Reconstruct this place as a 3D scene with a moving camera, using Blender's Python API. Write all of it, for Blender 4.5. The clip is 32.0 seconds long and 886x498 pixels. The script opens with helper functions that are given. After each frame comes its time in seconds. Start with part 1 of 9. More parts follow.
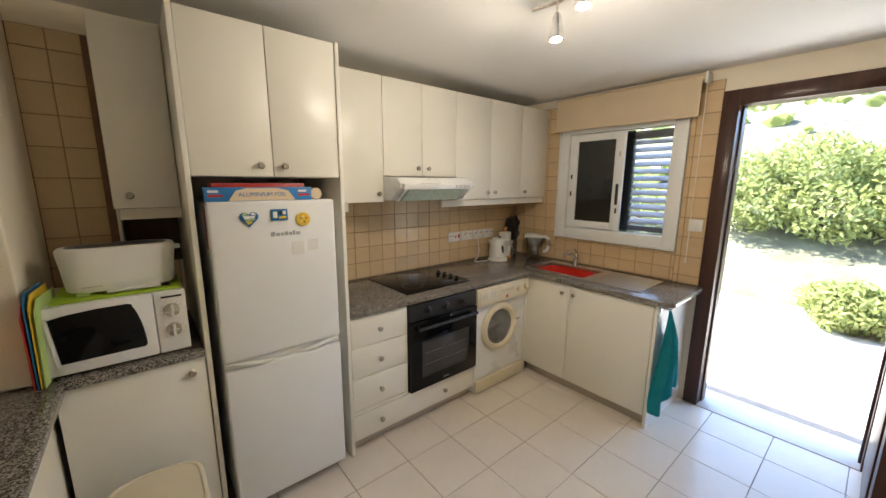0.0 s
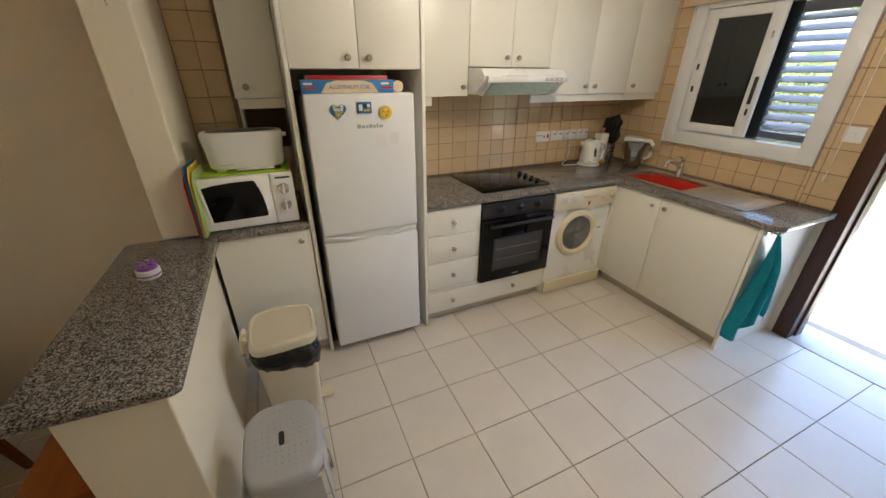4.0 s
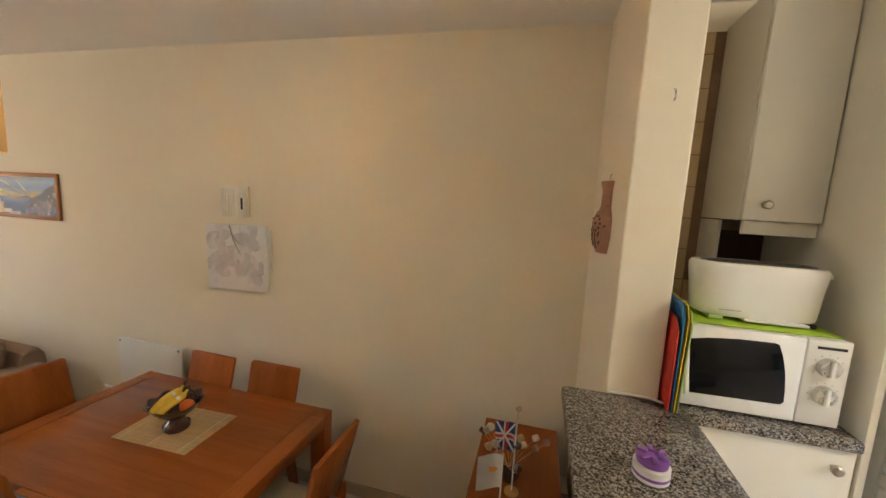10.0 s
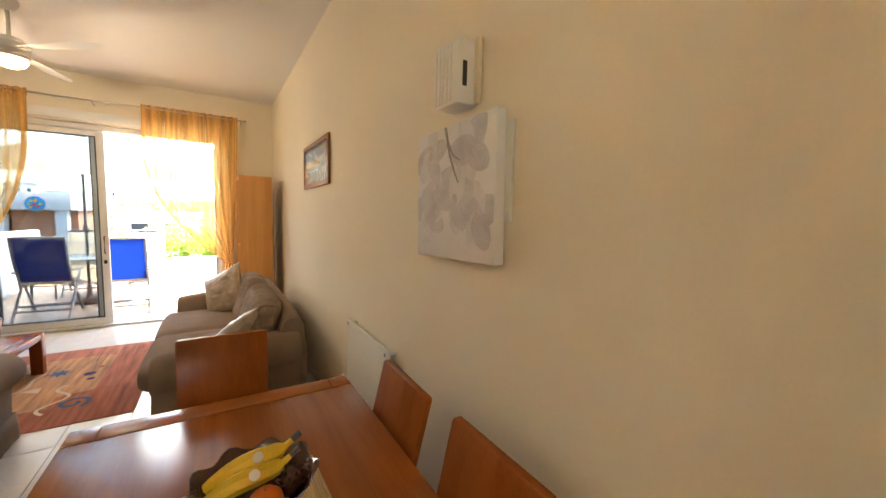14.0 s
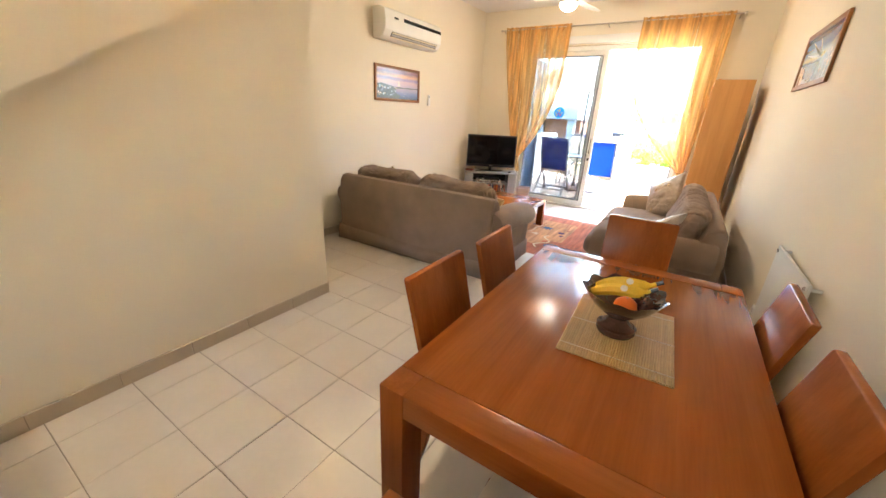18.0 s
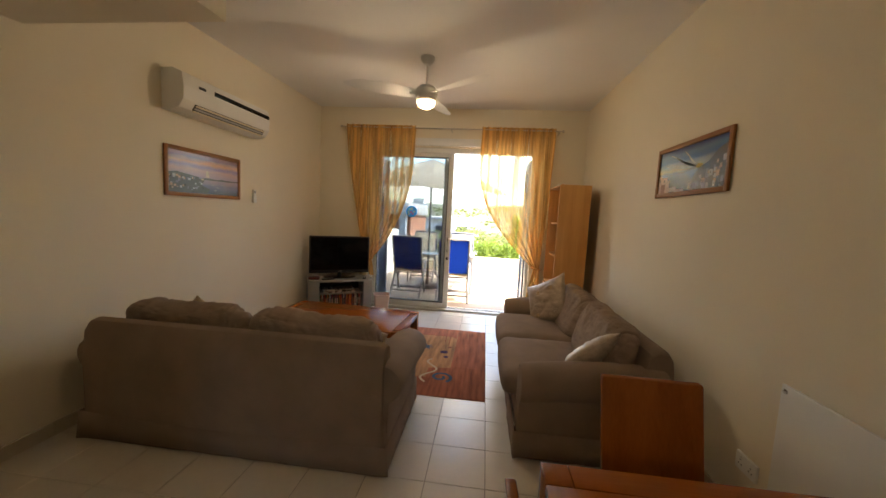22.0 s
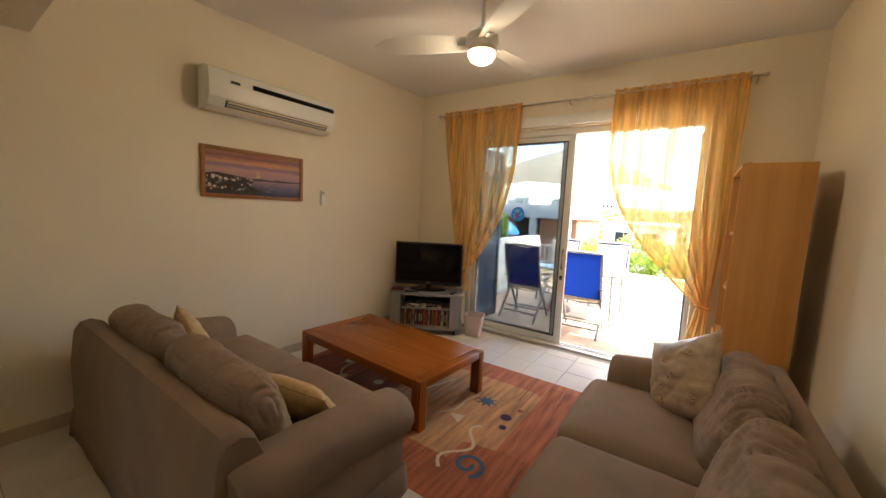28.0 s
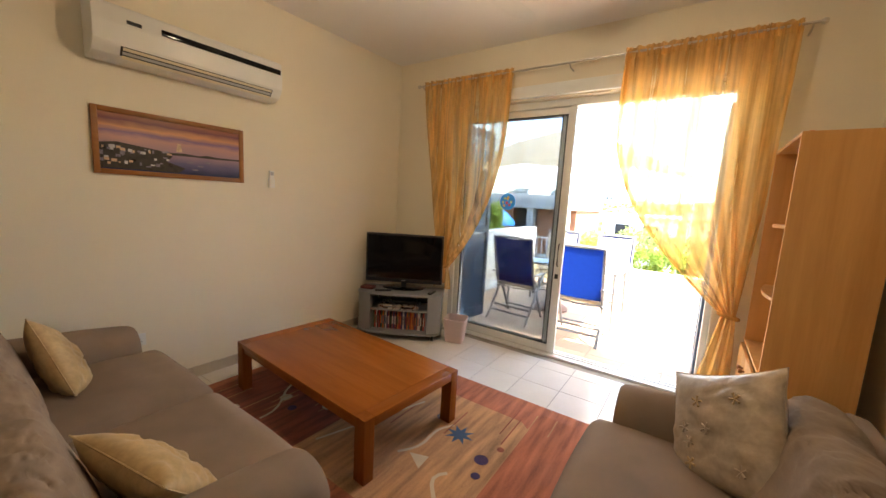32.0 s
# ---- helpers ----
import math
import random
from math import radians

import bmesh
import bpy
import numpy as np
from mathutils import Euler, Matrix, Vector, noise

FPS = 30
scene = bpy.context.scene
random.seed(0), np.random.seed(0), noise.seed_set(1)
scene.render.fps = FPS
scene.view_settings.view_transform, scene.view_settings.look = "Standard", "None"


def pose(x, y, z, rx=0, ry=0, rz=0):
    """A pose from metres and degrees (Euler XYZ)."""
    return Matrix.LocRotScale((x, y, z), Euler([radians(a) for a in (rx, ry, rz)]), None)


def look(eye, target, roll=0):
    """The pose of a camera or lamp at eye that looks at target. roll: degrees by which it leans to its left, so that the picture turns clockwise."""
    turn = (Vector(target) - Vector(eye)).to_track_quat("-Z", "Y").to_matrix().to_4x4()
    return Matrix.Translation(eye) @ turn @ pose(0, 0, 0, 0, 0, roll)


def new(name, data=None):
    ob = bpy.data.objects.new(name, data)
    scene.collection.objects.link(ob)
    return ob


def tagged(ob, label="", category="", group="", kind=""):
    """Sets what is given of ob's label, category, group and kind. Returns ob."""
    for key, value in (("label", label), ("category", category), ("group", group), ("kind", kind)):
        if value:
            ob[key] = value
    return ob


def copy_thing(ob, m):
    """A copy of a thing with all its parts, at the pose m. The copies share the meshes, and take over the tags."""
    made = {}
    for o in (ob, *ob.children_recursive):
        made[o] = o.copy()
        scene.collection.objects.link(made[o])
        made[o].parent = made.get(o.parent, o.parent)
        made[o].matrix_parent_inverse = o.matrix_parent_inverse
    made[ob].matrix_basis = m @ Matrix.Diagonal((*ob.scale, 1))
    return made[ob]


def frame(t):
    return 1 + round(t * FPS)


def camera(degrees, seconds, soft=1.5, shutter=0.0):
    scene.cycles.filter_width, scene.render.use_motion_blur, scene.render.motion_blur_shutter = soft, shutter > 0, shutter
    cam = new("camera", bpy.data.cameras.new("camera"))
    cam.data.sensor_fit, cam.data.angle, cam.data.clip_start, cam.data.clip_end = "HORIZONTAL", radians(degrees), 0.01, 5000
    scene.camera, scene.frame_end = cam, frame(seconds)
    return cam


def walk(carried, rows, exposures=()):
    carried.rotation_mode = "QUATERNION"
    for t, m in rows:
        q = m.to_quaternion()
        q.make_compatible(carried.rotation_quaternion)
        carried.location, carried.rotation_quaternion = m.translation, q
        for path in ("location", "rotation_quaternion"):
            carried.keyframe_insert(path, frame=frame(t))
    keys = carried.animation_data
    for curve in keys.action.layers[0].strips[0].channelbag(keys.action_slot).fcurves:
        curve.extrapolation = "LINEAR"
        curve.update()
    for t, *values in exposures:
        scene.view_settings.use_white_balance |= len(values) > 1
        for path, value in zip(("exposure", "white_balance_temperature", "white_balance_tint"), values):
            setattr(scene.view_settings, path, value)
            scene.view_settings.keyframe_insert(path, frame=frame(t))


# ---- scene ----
cam = camera(101.3, 32.0)
PATH = [
    (0, (0.159, 0.328, 1.627), (1.412, 1.845, 1.265), 0.3),
    (0.5, (0.126, 0.278, 1.596), (1.299, 1.822, 1.105), 0.2),
    (1, (0.121, 0.242, 1.575), (1.241, 1.775, 0.945), 0.4),
    (1.5, (0.147, 0.226, 1.574), (1.211, 1.737, 0.809), 0.3),
    (2, (0.191, 0.221, 1.581), (1.182, 1.727, 0.716), 0.1),
    (2.5, (0.177, 0.221, 1.575), (1.091, 1.743, 0.652), -0.1),
    (4.5, (0.225, 0.177, 1.673), (0.936, 1.856, 0.85), 0.6),
    (5, (0.232, 0.173, 1.701), (0.972, 1.905, 1.031), 0.9),
    (5.5, (0.22, 0.164, 1.717), (0.976, 1.941, 1.194), 1.0),
    (6, (0.201, 0.165, 1.708), (0.924, 1.987, 1.308), 1.0),
    (6.5, (0.139, 0.174, 1.687), (0.744, 2.052, 1.361), 1.0),
    (7, (0.085, 0.169, 1.663), (0.407, 2.123, 1.391), 0.7),
    (7.5, (0.039, 0.182, 1.671), (0.055, 2.163, 1.4), 1.2),
    (8, (-0.024, 0.191, 1.653), (-0.236, 2.162, 1.39), 1.7),
    (8.5, (-0.115, 0.247, 1.658), (-0.515, 2.187, 1.388), 2.2),
    (9, (-0.313, 0.4, 1.664), (-0.805, 2.319, 1.392), 2.6),
    (9.5, (-0.457, 0.648, 1.598), (-0.965, 2.564, 1.33), 2.5),
    (10, (-0.636, 0.911, 1.523), (-1.137, 2.83, 1.258), 2.8),
    (10.5, (-0.782, 1.145, 1.515), (-1.298, 3.059, 1.25), 2.7),
    (11, (-0.925, 1.307, 1.432), (-1.443, 3.221, 1.171), 2.7),
    (11.5, (-1.113, 1.406, 1.309), (-1.623, 3.323, 1.056), 2.8),
    (12, (-1.326, 1.518, 1.181), (-1.846, 3.434, 0.94), 2.7),
    (12.5, (-1.495, 1.728, 0.995), (-2.071, 3.629, 0.765), 2.8),
    (13, (-1.638, 1.995, 0.963), (-2.365, 3.843, 0.725), 2.3),
    (13.5, (-1.685, 2.177, 0.972), (-2.733, 3.867, 0.759), 1.5),
    (14, (-1.557, 2.215, 0.994), (-3.249, 3.267, 0.816), 1.5),
    (14.5, (-1.4, 2.166, 1.026), (-3.367, 2.486, 0.848), 2.0),
    (15, (-1.28, 2.186, 1.007), (-3.263, 1.992, 0.833), 2.5),
    (15.5, (-1.206, 2.249, 1.008), (-3.126, 1.719, 0.832), 2.9),
    (17.5, (-1.137, 2.337, 0.851), (-2.776, 1.349, 0.27), 2.9),
    (18, (-1.152, 2.331, 0.952), (-2.737, 1.339, 0.244), 2.8),
    (18.5, (-1.143, 2.406, 1.081), (-2.738, 1.394, 0.423), 3.1),
    (19, (-1.119, 2.415, 1.113), (-2.764, 1.374, 0.655), 3.2),
    (19.5, (-1.134, 2.428, 1.128), (-2.804, 1.365, 0.846), 3.1),
    (20, (-1.236, 2.379, 1.088), (-2.945, 1.361, 0.875), 3.2),
    (20.5, (-1.355, 2.261, 1.039), (-3.112, 1.33, 0.825), 3.3),
    (21, (-1.554, 1.955, 1.019), (-3.394, 1.199, 0.812), 3.3),
    (21.5, (-1.713, 1.719, 1.008), (-3.647, 1.248, 0.811), 3.1),
    (22, (-2.058, 1.578, 1.006), (-4.037, 1.355, 0.813), 2.9),
    (22.5, (-2.356, 1.434, 1.025), (-4.347, 1.424, 0.833), 2.5),
    (23, (-2.709, 1.363, 1.035), (-4.695, 1.503, 0.843), 2.0),
    (23.5, (-3.159, 1.439, 1.024), (-5.133, 1.695, 0.839), 1.9),
    (24, (-3.645, 1.486, 0.988), (-5.605, 1.837, 0.796), 1.7),
    (24.5, (-4.057, 1.621, 1.023), (-6.005, 2.034, 0.837), 1.2),
    (26.5, (-3.806, 2.174, 1.065), (-5.747, 1.711, 0.933), 2.4),
    (27, (-3.597, 2.241, 1.028), (-5.449, 1.495, 0.91), 2.3),
    (27.5, (-3.511, 2.277, 1.067), (-5.261, 1.317, 0.931), 2.4),
    (28, (-3.449, 2.235, 1.029), (-5.083, 1.102, 0.814), 2.7),
    (28.5, (-3.437, 2.279, 1.011), (-4.944, 1.022, 0.627), 2.8),
    (29, (-3.453, 2.332, 0.991), (-4.868, 1.06, 0.376), 2.9),
    (29.5, (-3.495, 2.357, 1.111), (-4.874, 1.094, 0.4), 3.1),
    (30, (-3.474, 2.383, 1.196), (-4.878, 1.097, 0.583), 3.2),
    (30.5, (-3.47, 2.401, 1.223), (-4.91, 1.074, 0.818), 3.2),
    (31, (-3.545, 2.336, 1.196), (-5.019, 1.015, 0.907), 3.2),
    (31.5, (-3.831, 2.236, 1.094), (-5.365, 0.985, 0.807), 3.1),
    (32, (-4.088, 2.067, 0.996), (-5.722, 0.945, 0.73), 3.2),
]
EXPOSURES = [(0.0, 3.53, 6100, 10), (2.0, 3.63, 6000, 10), (5.0, 3.53, 6100, 10), (7.0, 3.53, 6400, 10), (8.0, 4.04, 6000, 10), (9.0, 4.04, 6150, 10), (10.0, 4.44, 6050, 10), (12.0, 4.45, 6650, 10), (14.0, 4.45, 6750, 10), (15.0, 4.14, 6650, 10), (18.0, 5.19, 6000, 10), (20.0, 4.69, 6150, 10), (21.0, 4.59, 6350, 10), (22.0, 3.36, 6910, 10), (23.0, 2.91, 6910, 10), (24.5, 3.16, 6610, 10), (26.5, 3.21, 6910, 10), (28.0, 3.66, 7010, 10), (29.0, 4.52, 6610, 10), (29.5, 4.62, 6610, 10), (31.0, 4.26, 6510, 10), (32.0, 3.96, 6810, 10)]
walk(cam, [(t, look(eye, target, roll)) for t, eye, target, roll in PATH], EXPOSURES)

# ---- world, sun and lamps ----
SUN_TO = Vector((-0.05, 0.50, 0.86)).normalized()
world = bpy.data.worlds.new("world")
scene.world = world
world.use_nodes = True
wn = world.node_tree
sky = wn.nodes.new("ShaderNodeTexSky")
sky.sky_type = 'NISHITA'
sky.sun_disc = False
sky.sun_elevation = math.asin(SUN_TO.z)
sky.sun_rotation = math.atan2(SUN_TO.x, SUN_TO.y)
wn.links.new(sky.outputs[0], wn.nodes["Background"].inputs[0])
wn.nodes["Background"].inputs[1].default_value = 0.13
sun_data = bpy.data.lights.new("sun", 'SUN')
sun_data.energy, sun_data.angle, sun_data.color = 2.7, radians(0.5), (1.0, 0.95, 0.87)
sun = new("sun", sun_data)
sun.matrix_world = look(SUN_TO * 30, (0, 0, 0))


def lamp(name, p, watts, size, color):
    d = bpy.data.lights.new(name, 'POINT')
    d.energy, d.shadow_soft_size, d.color = watts, size, color
    o = new(name, d)
    o.location = p
    return o


# bulbs inside the lamps that are switched on
lamp("bulb_pendant", (-2.02, 1.497, 2.03), 2.0, 0.03, (1.0, 0.82, 0.56))
lamp("bulb_fan", (-5.68, 0.93, 2.0), 2.1, 0.05, (1.0, 0.82, 0.58))
lamp("bulb_spot_a", (1.515, 1.265, 2.18), 1.5, 0.02, (1.0, 0.85, 0.65))
lamp("bulb_spot_b", (1.41, 1.09, 2.215), 1.5, 0.02, (1.0, 0.85, 0.65))

# ---- materials ----


def M(name, col, rough=0.5, metal=0.0, var=0.06, scale=6.0, bump=0.0, bscale=200.0, stretch=(1, 1, 1), spec=None, rnd=0.0, coat=0.0, dirt=None, bdist=0.002):
    m = bpy.data.materials.new(name)
    m.use_nodes = True
    t = m.node_tree
    N, L = t.nodes, t.links
    b = N["Principled BSDF"]
    b.inputs["Roughness"].default_value, b.inputs["Metallic"].default_value = rough, metal
    if spec is not None:
        b.inputs["Specular IOR Level"].default_value = spec
    b.inputs["Coat Weight"].default_value = coat
    tc = N.new("ShaderNodeTexCoord")
    mp = N.new("ShaderNodeMapping")
    mp.inputs["Scale"].default_value = stretch
    L.new(tc.outputs["Object"], mp.inputs[0])
    n1 = N.new("ShaderNodeTexNoise")
    n1.inputs["Scale"].default_value, n1.inputs["Detail"].default_value = scale, 5
    n2 = N.new("ShaderNodeTexNoise")
    n2.inputs["Scale"].default_value, n2.inputs["Detail"].default_value = bscale, 3
    L.new(mp.outputs[0], n1.inputs[0])
    L.new(mp.outputs[0], n2.inputs[0])
    add = N.new("ShaderNodeMath")
    add.operation = 'MULTIPLY_ADD'
    add.inputs[1].default_value, add.inputs[2].default_value = 0.35, 0.0
    L.new(n2.outputs[0], add.inputs[0])
    s = N.new("ShaderNodeMath")
    s.operation = 'MULTIPLY_ADD'
    s.inputs[1].default_value = 0.65
    L.new(n1.outputs[0], s.inputs[0])
    L.new(add.outputs[0], s.inputs[2])
    src = s.outputs[0]
    if rnd:
        oi = N.new("ShaderNodeObjectInfo")
        r = N.new("ShaderNodeMath")
        r.operation = 'MULTIPLY_ADD'
        r.inputs[1].default_value = rnd
        L.new(oi.outputs["Random"], r.inputs[0])
        L.new(src, r.inputs[2])
        src = r.outputs[0]
    ramp = N.new("ShaderNodeValToRGB")
    lo = [max(0, c * (1 - 2.2 * var)) for c in col]
    hi = [min(1, c * (1 + 1.6 * var)) for c in col]
    ramp.color_ramp.elements[0].position, ramp.color_ramp.elements[1].position = 0.25, 0.75 + rnd
    ramp.color_ramp.elements[0].color = (*(dirt or lo), 1)
    ramp.color_ramp.elements[1].color = (*hi, 1)
    L.new(src, ramp.inputs[0])
    L.new(ramp.outputs[0], b.inputs["Base Color"])
    rr = N.new("ShaderNodeMath")
    rr.operation = 'MULTIPLY_ADD'
    rr.inputs[1].default_value, rr.inputs[2].default_value = 0.16, rough - 0.08
    L.new(n1.outputs[0], rr.inputs[0])
    L.new(rr.outputs[0], b.inputs["Roughness"])
    if bump:
        bp = N.new("ShaderNodeBump")
        bp.inputs["Strength"].default_value, bp.inputs["Distance"].default_value = bump, bdist
        L.new(n2.outputs[0], bp.inputs["Height"])
        L.new(bp.outputs[0], b.inputs["Normal"])
    return m


def glow(name, col, strength):
    m = bpy.data.materials.new(name)
    m.use_nodes = True
    b = m.node_tree.nodes["Principled BSDF"]
    b.inputs["Base Color"].default_value = (*col, 1)
    b.inputs["Emission Color"].default_value = (*col, 1)
    b.inputs["Emission Strength"].default_value = strength
    return m


def wood(name, c1, c2, rough=0.35, axis=0, grain=14.0, coat=0.2):
    m = bpy.data.materials.new(name)
    m.use_nodes = True
    t = m.node_tree
    N, L = t.nodes, t.links
    b = N["Principled BSDF"]
    tc, mp = N.new("ShaderNodeTexCoord"), N.new("ShaderNodeMapping")
    sc = [grain, grain, grain]
    sc[axis] = grain * 0.06
    mp.inputs["Scale"].default_value = sc
    L.new(tc.outputs["Object"], mp.inputs[0])
    n1, n2 = N.new("ShaderNodeTexNoise"), N.new("ShaderNodeTexNoise")
    n1.inputs["Scale"].default_value, n1.inputs["Detail"].default_value, n1.inputs["Distortion"].default_value = 1.0, 8, 0.6
    n2.inputs["Scale"].default_value, n2.inputs["Detail"].default_value = 9.0, 4
    L.new(mp.outputs[0], n1.inputs[0])
    L.new(mp.outputs[0], n2.inputs[0])
    mix = N.new("ShaderNodeMath")
    mix.operation = 'MULTIPLY_ADD'
    mix.inputs[1].default_value = 0.35
    L.new(n2.outputs[0], mix.inputs[0])
    L.new(n1.outputs[0], mix.inputs[2])
    ramp = N.new("ShaderNodeValToRGB")
    ramp.color_ramp.elements[0].position, ramp.color_ramp.elements[1].position = 0.45, 0.9
    ramp.color_ramp.elements[0].color, ramp.color_ramp.elements[1].color = (*c2, 1), (*c1, 1)
    L.new(mix.outputs[0], ramp.inputs[0])
    L.new(ramp.outputs[0], b.inputs["Base Color"])
    b.inputs["Roughness"].default_value, b.inputs["Specular IOR Level"].default_value = rough, 0.22
    b.inputs["Coat Weight"].default_value, b.inputs["Coat Roughness"].default_value = coat, 0.18
    bp = N.new("ShaderNodeBump")
    bp.inputs["Strength"].default_value, bp.inputs["Distance"].default_value = 0.08, 0.002
    L.new(n2.outputs[0], bp.inputs["Height"])
    L.new(bp.outputs[0], b.inputs["Normal"])
    return m


def speckle(name, cols, scale, rough):
    m = bpy.data.materials.new(name)
    m.use_nodes = True
    t = m.node_tree
    N, L = t.nodes, t.links
    b = N["Principled BSDF"]
    tc = N.new("ShaderNodeTexCoord")
    v = N.new("ShaderNodeTexVoronoi")
    v.inputs["Scale"].default_value = scale
    n = N.new("ShaderNodeTexNoise")
    n.inputs["Scale"].default_value, n.inputs["Detail"].default_value = scale * 0.9, 6
    L.new(tc.outputs["Object"], v.inputs[0])
    L.new(tc.outputs["Object"], n.inputs[0])
    sp = N.new("ShaderNodeSeparateColor")
    L.new(v.outputs["Color"], sp.inputs[0])
    mm = N.new("ShaderNodeMath")
    mm.operation = 'MULTIPLY_ADD'
    mm.inputs[1].default_value = 0.6
    L.new(n.outputs[0], mm.inputs[0])
    h = N.new("ShaderNodeMath")
    h.operation = 'MULTIPLY'
    h.inputs[1].default_value = 0.55
    L.new(sp.outputs[0], h.inputs[0])
    L.new(h.outputs[0], mm.inputs[2])
    ramp = N.new("ShaderNodeValToRGB")
    ramp.color_ramp.interpolation = 'CONSTANT'
    e = ramp.color_ramp.elements
    e[0].color = (*cols[0], 1)
    e[1].position, e[1].color = 0.38, (*cols[1], 1)
    for p, c in ((0.52, cols[2]), (0.70, cols[3])):
        k = e.new(p)
        k.color = (*c, 1)
    L.new(mm.outputs[0], ramp.inputs[0])
    L.new(ramp.outputs[0], b.inputs["Base Color"])
    b.inputs["Roughness"].default_value = rough
    return m


def sheer(name, col, see, glowing=0.6, tint=(1, 1, 1), weave=False):
    """Thin cloth that lets light through; see is the share that passes straight, weave adds uneven threads."""
    m = bpy.data.materials.new(name)
    m.use_nodes = True
    t = m.node_tree
    N, L = t.nodes, t.links
    out = N["Material Output"]
    b = N["Principled BSDF"]
    b.inputs["Roughness"].default_value = 0.8
    tc = N.new("ShaderNodeTexCoord")
    n = N.new("ShaderNodeTexNoise")
    n.inputs["Scale"].default_value, n.inputs["Detail"].default_value = 24, 5
    L.new(tc.outputs["Object"], n.inputs[0])
    ramp = N.new("ShaderNodeValToRGB")
    ramp.color_ramp.elements[0].color = (*[c * 0.82 for c in col], 1)
    ramp.color_ramp.elements[1].color = (*col, 1)
    L.new(n.outputs[0], ramp.inputs[0])
    tl, tr = N.new("ShaderNodeBsdfTranslucent"), N.new("ShaderNodeBsdfTransparent")
    tr.inputs[0].default_value = (*tint, 1)
    L.new(ramp.outputs[0], b.inputs["Base Color"])
    L.new(ramp.outputs[0], tl.inputs[0])
    m1, m2 = N.new("ShaderNodeMixShader"), N.new("ShaderNodeMixShader")
    m1.inputs[0].default_value, m2.inputs[0].default_value = glowing, see
    L.new(b.outputs[0], m1.inputs[1])
    L.new(tl.outputs[0], m1.inputs[2])
    L.new(m1.outputs[0], m2.inputs[1])
    L.new(tr.outputs[0], m2.inputs[2])
    if weave:
        mp, n2, mr = N.new("ShaderNodeMapping"), N.new("ShaderNodeTexNoise"), N.new("ShaderNodeMapRange")
        mp.inputs["Scale"].default_value = (1.0, 22.0, 0.7)
        n2.inputs["Scale"].default_value, n2.inputs["Detail"].default_value = 1.0, 5
        L.new(tc.outputs["Object"], mp.inputs[0])
        L.new(mp.outputs[0], n2.inputs[0])
        L.new(n2.outputs[0], mr.inputs[0])
        mr.inputs[1].default_value, mr.inputs[2].default_value = 0.36, 0.66
        mr.inputs[3].default_value, mr.inputs[4].default_value = see * 0.22, see * 1.45
        L.new(mr.outputs[0], m2.inputs[0])
    L.new(m2.outputs[0], out.inputs[0])
    return m


def glassy(name, tint=(1, 1, 1), rough=0.0):
    m = bpy.data.materials.new(name)
    m.use_nodes = True
    b = m.node_tree.nodes["Principled BSDF"]
    b.inputs["Base Color"].default_value = (*tint, 1)
    b.inputs["Transmission Weight"].default_value = 1.0
    b.inputs["Roughness"].default_value, b.inputs["IOR"].default_value = rough, 1.45
    return m


